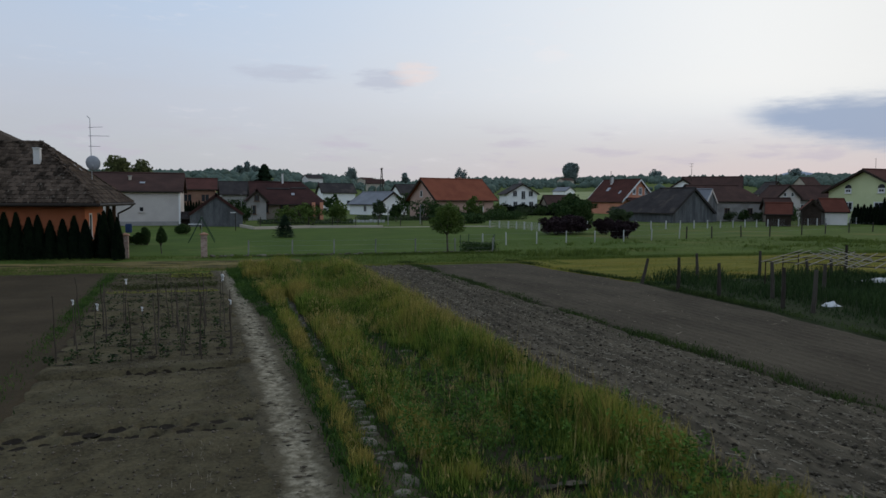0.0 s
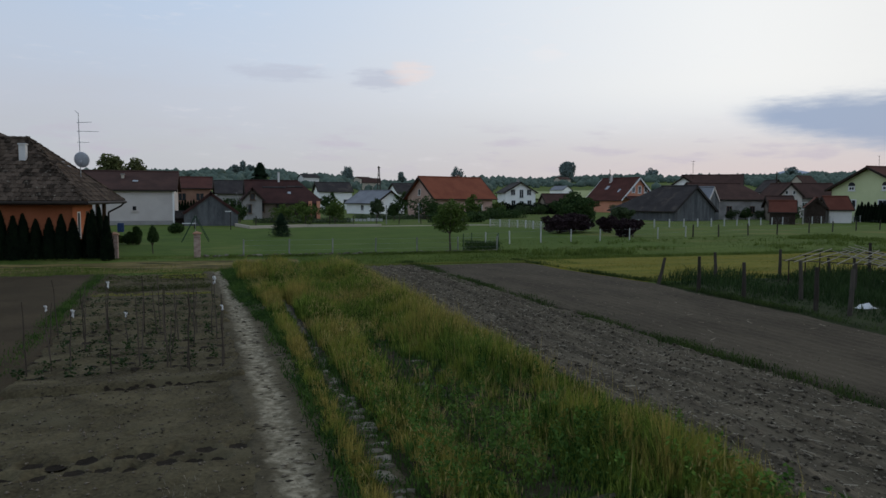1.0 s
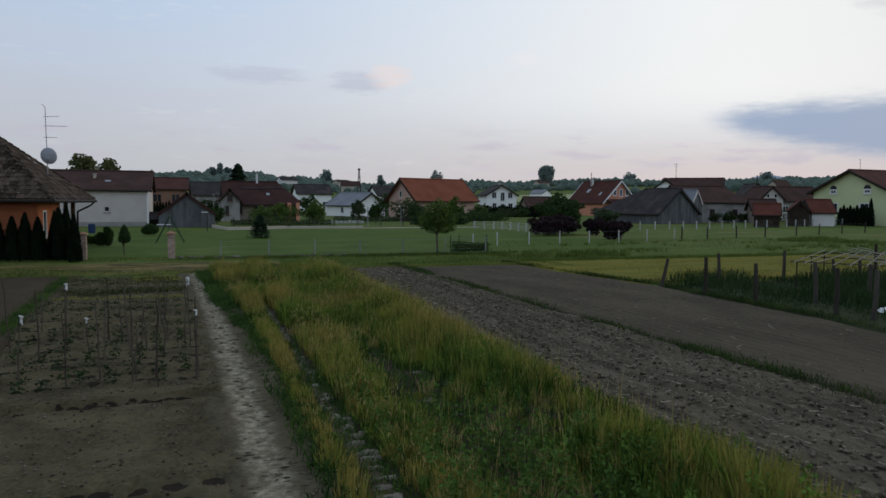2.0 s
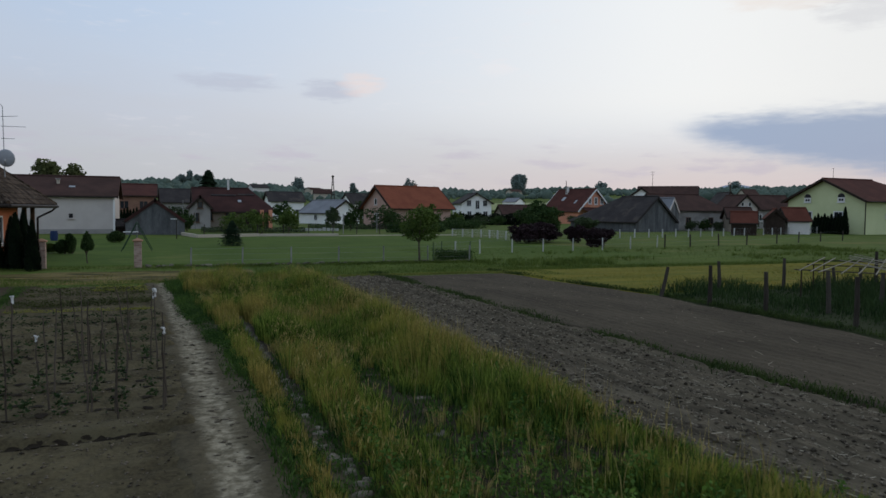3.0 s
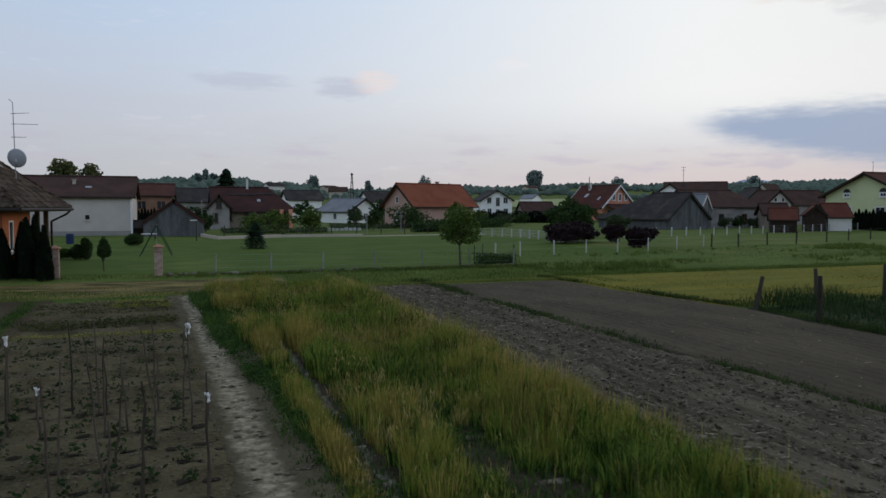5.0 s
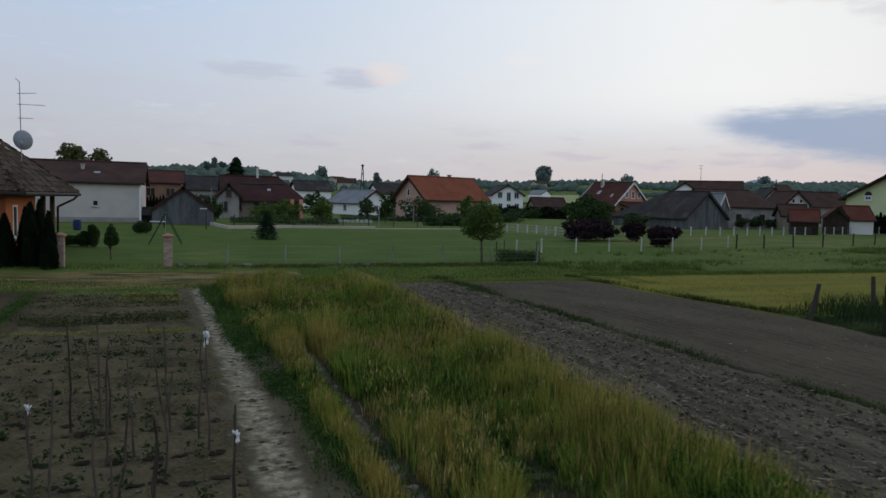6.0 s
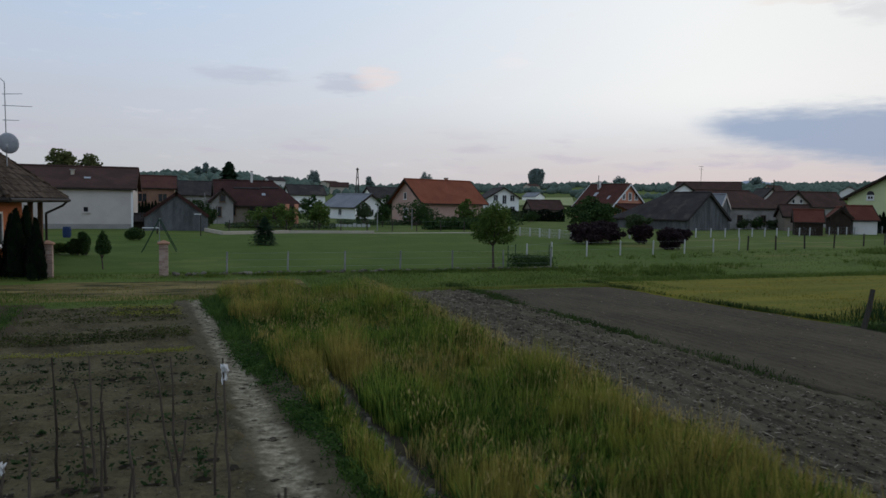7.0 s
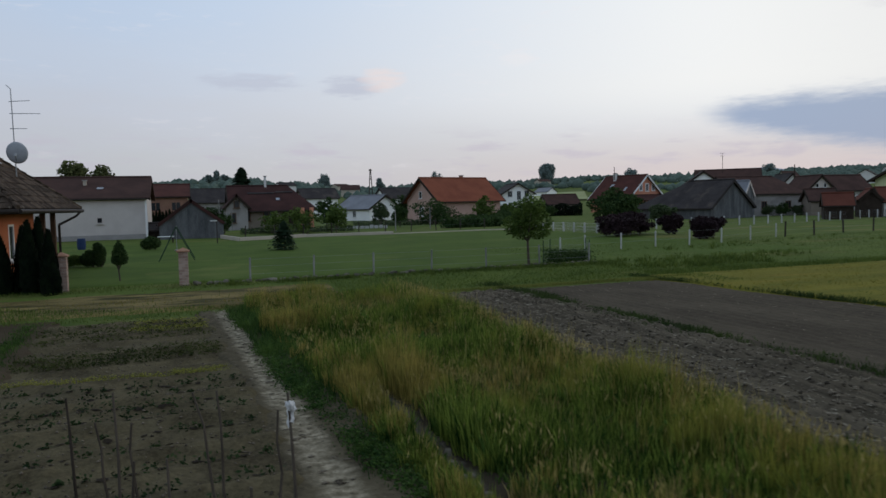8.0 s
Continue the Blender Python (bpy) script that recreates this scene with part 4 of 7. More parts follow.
    tufts("tussocks", x[k], y[k], r.uniform(0.08, 0.30, k.sum()), 12, 0.16, 0.026, 0.6, M["margin"], "dark uneven tussocks of uncut grass along the meadow fence", 102)
    # rough grass outside the yard fence
    x, y = r.uniform(14, 45, 20000), r.uniform(32.5, 46, 20000)
    k = waves(x, y, 73, 0.5, 3) > -9
    parts.append((x[k], y[k], r.uniform(0.02, 0.07, k.sum())))
    blades("bed_verge", *side, np.full(len(side[0]), 0.014), M["undergrowth"], "narrow grassy strip beside the vegetable bed", 0.6, seed=81)
    blades("field_verge", *verge, np.full(len(verge[0]), 0.016), M["verge"], "narrow dark green weedy strip between two fields", 0.6, seed=79)
    x, y, h = (np.concatenate([p[i] for p in parts]) for i in range(3))
    blades("turf", x, y, h, np.full(len(x), 0.016), M["turf_blade"], "short rough green grass along the plot edges", 0.5, seed=74)
    x, y = r.uniform(13.9, 42, 38000), r.uniform(22.5, 31.7, 38000)
    k = x > field_right(y) + 0.15
    x, y = x[k], y[k]
    k = waves(0.16 * x, y, 92, 1.1, 3) + r.normal(size=len(x)) * 0.25 > -0.15 - 0.55 * ease(y, 24, 28) + 0.35 * ease(y, 30.2, 31.7)
    blades("meadow_grass", x[k], y[k], r.uniform(0.02, 0.07, k.sum()), np.full(k.sum(), 0.012), M["hay_blade"], "yellow-green mown meadow grass", 0.5, seed=75)
    k = ~k
    blades("meadow_tufts", x[k], y[k], r.uniform(0.03, 0.10, k.sum()), np.full(k.sum(), 0.014), M["turf_blade"], "greener grass tufts in the meadow", 0.6, seed=93)
    # dark rank weeds in the fenced corner
    x, y = r.uniform(15.5, 30, 40000), r.uniform(4, 24, 40000)
    k = (waves(x, y, 76, 0.7, 3) > -1.4) & (y < 23.8 - 0.12 * (x - 15)) & (np.hypot(x - 17.1, y - 15.5) > 0.55) & ~((np.abs(x - 24.2) < 1.4) & (np.abs(y - 20.0) < 0.7))
    x, y = x[k], y[k]
    tall = (0.30 + 0.34 * waves(x, y, 78, 1.3, 3)) * ease(x, 15.3, 17.5) + 0.08
    blades("rank_weeds", x, y, np.clip(tall, 0.08, 0.5) * r.uniform(0.5, 1.3, len(x)), r.uniform(0.012, 0.03, len(x)), M["rank"], "dark green rank weeds in the fenced corner", 0.6, "weeds", seed=77)
    # short dead stubble at the near end of the bed
    x, y = r.uniform(-1.2, 1.2, 2600), r.uniform(4.2, 8.7, 2600)
    k = waves(x, y, 87, 1.6, 3) + r.normal(size=len(x)) * 0.4 > 0.5
    blades("bed_stubble", x[k], y[k], r.uniform(0.02, 0.09, k.sum()), np.full(k.sum(), 0.007), M["straw"], "sparse dead stubble on the bed", 0.9, "stubble", z=ground_z(x[k], y[k]) + bed_height(x[k], y[k]), seed=88)


def dry_grass():
    """Dry yellow grass on the mown strip beyond the plots."""
    r = np.random.default_rng(83)
    x, y = r.uniform(-12, 4.6, 20000), r.uniform(30.6, 34.6, 20000)
    k = (waves(x, y, 84, 1.1, 3) + r.normal(size=len(x)) * 0.4 > 0.25) & (y > track_edge(x) - 0.2)
    blades("dry_mown_grass", x[k], y[k], r.uniform(0.015, 0.06, k.sum()), np.full(k.sum(), 0.016), M["hay_blade"], "dry yellow-brown mown grass", 0.7, seed=85)


def clods():
    """Loose lumps and dry stalks on the ploughed ground."""
    r = np.random.default_rng(80)
    base = np.array([(0, 0, 0.7), (1, 0, 0), (0.2, 0.9, 0.1), (-0.9, 0.3, 0), (-0.3, -0.9, 0.05), (0.4, 0.3, -0.5)])
    tri = np.array([(0, 1, 2), (0, 2, 3), (0, 3, 4), (0, 4, 1), (5, 2, 1), (5, 3, 2), (5, 4, 3), (5, 1, 4)])
    n = 42000
    y = r.uniform(-3, 30.4, n)
    x = 6.35 + (field_line(y) - 6.5) * r.uniform(0, 1, n)
    x[-6000:] = (field_line(y) + 0.15 + (field_right(y) - field_line(y) - 0.3) * r.uniform(0, 1, n))[-6000:]
    s = 0.007 + 0.036 * r.uniform(size=n) ** 5
    s[-6000:] *= 0.42
    z = ground_z(x, y) + np.where(x < field_line(y), plough_height(x, y), harrow_height(x, y)) + s * 0.2
    a = r.uniform(0, 6.28, n)
    b = base[None] * s[:, None, None] * r.uniform(0.6, 1.4, (n, 6, 3))
    v = np.stack([b[..., 0] * np.cos(a)[:, None] - b[..., 1] * np.sin(a)[:, None], b[..., 0] * np.sin(a)[:, None] + b[..., 1] * np.cos(a)[:, None], b[..., 2]], -1)
    v = v + np.stack([x, y, z], -1)[:, None]
    tagged(link("soil_clods", quick("soil_clods", v.reshape(-1, 3), (np.arange(n)[:, None, None] * 6 + tri).reshape(-1, 3)), M["clod"]), "loose clods of dry soil on the ploughed field", "clods", kind="stuff")
    n = 7000
    y = r.uniform(-2, 30.3, n)
    x = 6.4 + (field_line(y) - 6.6) * r.uniform(0, 1, n)
    x[-450:] = (field_line(y) + 0.2 + (field_right(y) - field_line(y) - 0.4) * r.uniform(0, 1, n))[-450:]
    z = ground_z(x, y) + np.where(x < field_line(y), plough_height(x, y), harrow_height(x, y)) + 0.015
    a, l, w = r.uniform(0, 6.28, n), 0.008 + 0.095 * r.uniform(size=n) ** 8, r.uniform(0.002, 0.005, n)
    d, e = np.stack([np.cos(a) * l, np.sin(a) * l, r.normal(size=n) * l * 0.2], -1), np.stack([-np.sin(a) * w, np.cos(a) * w, 0 * w], -1)
    c = np.stack([x, y, z], -1)
    up = np.array([0, 0, 0.008])
    v = np.stack([c - d - e, c + d - e, c + d + e, c - d + e, c - d + up, c + d + up], 1).reshape(-1, 3)
    i = np.arange(n)[:, None] * 6
    f = np.stack([i + [0, 1, 5], i + [0, 5, 4], i + [3, 4, 5], i + [3, 5, 2]], 1).reshape(-1, 3)
    tagged(link("dry_stalks", quick("dry_stalks", v, f), M["straw"]), "broken pale maize stalks scattered on the soil", "straw", kind="stuff")
    n = 16000
    y = 3.2 + 25.8 * r.uniform(0, 1, n) ** 1.5
    x = bed_left(y) + r.uniform(0.1, 1, n) * (path_x(y) - 0.3 - bed_left(y))
    s = 0.004 + 0.022 * r.uniform(size=n) ** 4
    b = base[None] * s[:, None, None] * r.uniform(0.6, 1.4, (n, 6, 3))
    v = b + np.stack([x, y, ground_z(x, y) + bed_height(x, y) + s * 0.2], -1)[:, None]
    tagged(link("bed_clods", quick("bed_clods", v.reshape(-1, 3), (np.arange(n)[:, None, None] * 6 + tri).reshape(-1, 3)), M["clod"]), "small clods and pebbles on the vegetable bed", "clods", kind="stuff")
    # dark crumbs on the path and in the planting holes
    n = 2600
    y = r.uniform(-1, 29, n)
    x = path_x(y) + 0.12 + r.normal(size=n) * 0.30
    s = 0.005 + 0.028 * r.uniform(size=n) ** 4
    # flattened and widened in x: the crumbs also stand for shade in footprints
    b = base[None] * s[:, None, None] * np.array([1.9, 0.9, 0.6]) * r.uniform(0.6, 1.4, (n, 6, 3))
    v = b + np.stack([x, y, ground_z(x, y) + 0.035], -1)[:, None]
    tagged(link("path_crumbs", quick("path_crumbs", v.reshape(-1, 3), (np.arange(n)[:, None, None] * 6 + tri).reshape(-1, 3)), M["clod"]), "small crumbs of soil on the footpath", "clods", kind="stuff")


def hole_floors():
    """Dark discs at the bottom of the planting holes, their colour standing for the shade inside."""
    v, f = [], []
    for i, (hx, hy) in enumerate(HOLES):
        r = random.Random(i)
        z = float(ground_z(hx, hy) + bed_height(np.array([hx]), np.array([hy]))[0]) + 0.014
        v.append((hx, hy, z - 0.004))
        for k in range(10):
            a = 2 * math.pi * k / 10
            q = r.uniform(0.8, 1.15)
            v.append((hx + 0.112 * q * math.cos(a), hy + 0.122 * q * math.sin(a), z + r.uniform(0.010, 0.03)))
        f += [(11 * i, 11 * i + 1 + k, 11 * i + 1 + (k + 1) % 10) for k in range(10)]
    tagged(link("planting_holes", quick("planting_holes", v, f), M["soil_shade"]), "planting holes in two staggered rows, shade coloured into their floors", "soil", kind="structure")


def crops():
    """Seedlings in rows across the bed."""
    r = np.random.default_rng(90)

    def row_plants(name, rows, gap, size, n, material, label, xa=-9.0, tall=0.1):
        cs, ss = [], []
        for yc in rows:
            lo = max(float(bed_left(yc)) + 0.15, xa)
            hi = float(path_x(yc)) - 0.45
            xs = np.arange(lo, hi, gap)
            xs = xs + r.normal(size=len(xs)) * gap * 0.15
            xs = xs[r.uniform(size=len(xs)) > 0.12]
            ys = yc + 0.10 * np.sin(xs * 1.3 + yc) + 0.03 * xs + r.normal(size=len(xs)) * min(0.04, 0.4 * gap)
            z = ground_z(xs, ys) + bed_height(xs, ys)
            k = r.uniform(0.5, 1.5, len(xs))
            c = np.repeat(np.stack([xs, ys, z], -1), n, 0)
            kk = np.repeat(k, n)
            c = c + np.stack([r.normal(size=len(c)) * size * kk, r.normal(size=len(c)) * size * kk, r.uniform(0.02, 1, len(c)) * tall * kk], -1)
            cs.append(c)
            ss.append(kk)
        v, f = leaves(np.concatenate(cs), size * 0.55, r, 0.55)
        tagged(link(name, quick(name, v, f), material), label, "seedlings", kind="stuff")
    # dark spots that paint the shade at the plants and the furrow step
    shade_spots = []

    def patch(x, y, rx, ry):
        shade_spots.append((x, y, rx, ry))
    for yc in (13.75, 14.25, 14.9, 15.5, 16.2, 17.1, 17.6, 18.3, 18.9, 19.5, 20.1, 20.7, 21.3, 21.9, 22.5):
        xs = np.arange(float(bed_left(yc)) + 0.2, float(path_x(yc)) - 0.5, 0.30 if yc < 18 else 0.24)
        for px in xs:
            px = px + r.normal() * 0.06
            patch(px, yc + 0.10 * math.sin(px * 1.3 + yc) + 0.03 * px + r.normal() * 0.05, r.uniform(0.05, 0.11) * (1 if yc < 18 else 0.65), r.uniform(0.04, 0.075) * (1 if yc < 18 else 0.75))
    px = float(bed_left(12.7)) + 0.7
    while px < 1.05:
        for _ in range(2):
            patch(px + r.normal() * 0.04, 12.70 + 0.10 * math.sin(px * 1.3 + 12.75) + 0.03 * px + r.normal() * 0.03, r.uniform(0.03, 0.09), r.uniform(0.015, 0.04))
        px += r.uniform(0.05, 0.11) if px > -0.6 else r.uniform(0.15, 0.4)
    vs, fs = [], []
    for px, py, rx, ry in shade_spots:
        o = len(vs)
        a = np.linspace(0, 2 * np.pi, 12, endpoint=False)
        kx = r.uniform(0.7, 1.2, 12)
        qx, qy = np.append(px, px + np.cos(a) * rx * kx), np.append(py, py + np.sin(a) * ry * kx)
        qz = ground_z(qx, qy) + bed_height(qx, qy) + 0.012
        vs.extend(zip(qx, qy, qz))
        fs.extend((o, o + 1 + i, o + 1 + (i + 1) % 12) for i in range(12))
    tagged(link("damp_patches", quick("damp_patches", np.array(vs), np.array(fs)), M["soil_shade"]), "dark spots of painted shade round the plants", "soil", kind="stuff")
    row_plants("tomato_seedlings", (13.75, 14.25, 14.9, 15.5, 16.2, 17.1, 17.6), 0.36, 0.058, 34, M["seedling"], "small dark tomato plants in staked rows", tall=0.16)
    row_plants("bed_seedlings", (18.3, 18.9, 19.5, 20.1, 20.7, 21.3, 21.9, 22.5), 0.26, 0.050, 22, M["seedling"], "rows of small green seedlings across the bed", tall=0.08)
    row_plants("lettuce_row", (23.05,), 0.020, 0.022, 16, M["lettuce"], "dense yellow-green row of young lettuce", tall=0.06)
    row_plants("lettuce_row", (23.45,), 0.022, 0.020, 14, M["lettuce"], "short yellow-green row of young lettuce", xa=0.15, tall=0.05)
    row_plants("lettuce_rows", (27.3, 27.65, 28.0, 28.4, 28.8), 0.055, 0.030, 16, M["lettuce"], "yellow-green rows of young crop plants", xa=-0.7, tall=0.06)
    row_plants("far_crop_rows", (26.7, 27.1, 27.5, 27.9, 28.4), 0.085, 0.040, 16, M["crop_dull"], "patchy dull green crop rows at the end of the bed", tall=0.08)
    row_plants("dull_crop_rows", (24.5, 24.7, 24.9, 25.1), 0.05, 0.036, 18, M["crop_dull"], "low dull green crop rows across the bed", tall=0.085)


tall_strip()
bare_crusts()
furrow_plates()
turf()
dry_grass()
clods()
hole_floors()
crops()

# ---------------------------------------------------------------- houses
def on_face(face, u, z, w, h, L, W, depth, out=0.0):
    """The corners of a flat box on one side of a house: u along the face, z its foot."""
    if face == "S":
        return (u - w / 2, -W / 2 - depth - out, z, u + w / 2, -W / 2 + 0.02 - out, z + h)
    if face == "N":
        return (u - w / 2, W / 2 - 0.02, z, u + w / 2, W / 2 + depth, z + h)
    if face == "E":
        return (L / 2 - 0.02 + out, u - w / 2, z, L / 2 + depth + out, u + w / 2, z + h)
    return (-L / 2 - depth, u - w / 2, z, -L / 2 + 0.02, u + w / 2, z + h)


def add_window(parent, face, u, z, w, h, L, W, frame_mat, arch=False, bar=True):
    """A window in the wall: dark pane, a frame standing proud of it, a mullion and a sill."""
    win = part("window", box(bmesh.new(), *on_face(face, u, z, w, h, L, W, 0.015)), M["glass"], parent, "dark window pane")
    t = max(0.06, (0.17 if frame_mat is M["frame"] and z > 3.7 else 0.09) * w)
    bm = bmesh.new()
    for (du, dz, ww, hh) in ((-w / 2 + t / 2, 0, t, h), (w / 2 - t / 2, 0, t, h), (0, 0, w - 2 * t, t), (0, h - t, w - 2 * t, t)):
        box(bm, *on_face(face, u + du, z + dz, ww, hh, L, W, 0.06))
    if bar and w > 0.7:
        box(bm, *on_face(face, u, z + t, 0.05, h - 2 * t, L, W, 0.05))
    part("window_frame", bm, frame_mat, win)
    part("window_sill", box(bmesh.new(), *on_face(face, u, z - 0.06, w + 0.16, 0.05, L, W, 0.14)), frame_mat, win)
    if arch:
        bm = bmesh.new()
        a = []
        for i in range(13):
            k = math.pi * i / 12
            a.append((math.cos(k) * w / 2, math.sin(k) * w / 2))
        pts = []
        for cu, cz in a:
            q = on_face(face, u + cu, z + h + cz, 0.001, 0.001, L, W, 0.05)
            pts.append(Vector((q[3], q[1], q[2])))
        vs = [bm.verts.new(p) for p in pts]
        bm.faces.new(vs)
        ext = bmesh.ops.extrude_face_region(bm, geom=bm.faces[:])
        back = Vector((-0.04, 0, 0)) if face == "E" else Vector((0, 0.04, 0))
        for v in ext["geom"]:
            if isinstance(v, bmesh.types.BMVert):
                v.co += back
        part("fanlight", bm, M["glass"], win, "arched fanlight above the window")
    return win


def gable_house(label, x, y, L, W, eave, ridge, rz, wall, roof, windows=(), chimneys=(), over=0.45, hip=(0, 0), plinth=None, frame_mat=None, verge=None,
                name="house", category="house", doors=(), z=None, skylights=(), planks=None, group="houses of the village"):
    """A house with a pitched roof; the ridge runs along its own x, the gables face +x (E) and -x (W); hip: how far the ridge ends stand in."""
    z0 = gz(x, y) - 0.05 if z is None else z
    ob = thing(name, label, category, x, y, z0, rz, group=group)
    frame_mat = frame_mat or M["frame"]
    # wall with gables
    bm = bmesh.new()
    ring = []
    for sx in (-1, 1):
        xx = sx * L / 2
        inset = hip[0] if sx < 0 else hip[1]
        pts = [(xx, -W / 2, -0.3), (xx, W / 2, -0.3), (xx, W / 2, eave)]
        if not inset:
            pts.append((xx, 0, ridge - 0.10))
        pts.append((xx, -W / 2, eave))
        ring.append([bm.verts.new(p) for p in pts])
        bm.faces.new(ring[-1])
    a, b = ring
    bm.faces.new((a[0], a[-1], b[-1], b[0]))
    bm.faces.new((a[1], a[2], b[2], b[1]))
    part("wall", bm, wall, ob)
    # roof planes as plates, with eaves and verges
    rise = (ridge - eave) / (W / 2)
    ye, ze = W / 2 + over, eave - over * rise + 0.12
    xl, xr = -L / 2 - (0 if hip[0] else over), L / 2 + (0 if hip[1] else over)
    if hip[0]:
        xl -= over
    if hip[1]:
        xr += over
    rl, rr = (-L / 2 + hip[0] if hip[0] else xl), (L / 2 - hip[1] if hip[1] else xr)
    top = ridge + 0.12
    part("roof", slab(bmesh.new(), [(xl, -ye, ze), (xr, -ye, ze), (rr, 0, top), (rl, 0, top)], 0.14), roof, ob)
    part("roof", slab(bmesh.new(), [(xl, ye, ze), (xr, ye, ze), (rr, 0, top), (rl, 0, top)], 0.14), roof, ob)
    if hip[0]:
        part("roof", slab(bmesh.new(), [(xl, -ye, ze), (xl, ye, ze), (rl, 0, top)], 0.14), roof, ob)
    if hip[1]:
        part("roof", slab(bmesh.new(), [(xr, -ye, ze), (xr, ye, ze), (rr, 0, top)], 0.14), roof, ob)
    part("ridge_cap", tube(bmesh.new(), (rl, 0, top), (rr, 0, top), 0.11, sides=8), roof, ob)
    for s in (-1, 1):
        part("gutter", tube(bmesh.new(), (xl, s * (ye + 0.05), ze - 0.10), (xr, s * (ye + 0.05), ze - 0.10), 0.06, sides=6), M["darkmetal"], ob, "dark rain gutter")
        for xx, inset in ((xl, hip[0]), (xr, hip[1])):
            if inset:
                continue
            bm = slab(bmesh.new(), [(xx - 0.05, s * ye, ze + 0.02), (xx + 0.05, s * ye, ze + 0.02), (xx + 0.05, 0, top + 0.02), (xx - 0.05, 0, top + 0.02)], 0.26)
            part("verge_board", bm, verge or M["darkwood"], ob)
    if plinth:
        bm = box(bmesh.new(), -L / 2 - 0.03, -W / 2 - 0.03, -0.3, L / 2 + 0.03, W / 2 + 0.03, plinth)
        part("plinth", bm, M["greyrender"], ob, "grey plinth")
    for face, u, zz, w, h, *more in windows:
        add_window(ob, face, u, zz, w, h, L, W, frame_mat, arch="arch" in more)
    for face, u, w, h in doors:
        part("door", box(bmesh.new(), *on_face(face, u, 0.05, w, h, L, W, 0.05)), M["brownframe"], ob, "brown door")
    for cx, cy, top_z, s, mat in chimneys:
        foot = ridge - abs(cy) * rise - 0.3
        c = part("chimney", box(bmesh.new(), cx - s / 2, cy - s / 2, foot, cx + s / 2, cy + s / 2, top_z, bevel=0.02), mat, ob)
        part("chimney_cap", box(bmesh.new(), cx - s / 2 - 0.06, cy - s / 2 - 0.06, top_z, cx + s / 2 + 0.06, cy + s / 2 + 0.06, top_z + 0.08), M["greyrender"], c)
    for u, k, w, h in skylights:
        yy = -W / 2 * (1 - k)
        zz = eave + (ridge - eave) * k + 0.17
        d = Vector((0, 1, rise)).normalized()
        p = Vector((u, yy, zz))
        pts = [p - Vector((w / 2, 0, 0)) - d * h / 2, p + Vector((w / 2, 0, 0)) - d * h / 2, p + Vector((w / 2, 0, 0)) + d * h / 2, p - Vector((w / 2, 0, 0)) + d * h / 2]
        part("skylight", slab(bmesh.new(), pts, 0.10), M["steel"], ob, "small metal roof hatch")
    if planks:
        face, step = planks
        span = W if face in "EW" else L
        u = -span / 2 + 0.01
        i = 0
        while u < span / 2 - 0.05:
            w = min(step * random.uniform(0.8, 1.2), span / 2 - u)
            c = u + w / 2
            hh = (eave + (ridge - 0.15 - eave) * (1 - abs(c) / (W / 2))) if face in "EW" else eave - 0.05
            q = on_face(face, c, -0.05, w - 0.015, hh + random.uniform(-0.04, 0.0), L, W, 0.03 + 0.005 * (i % 2))
            part("plank", box(bmesh.new(), *q), M["plank"], ob)
            u += w
            i += 1
    return ob


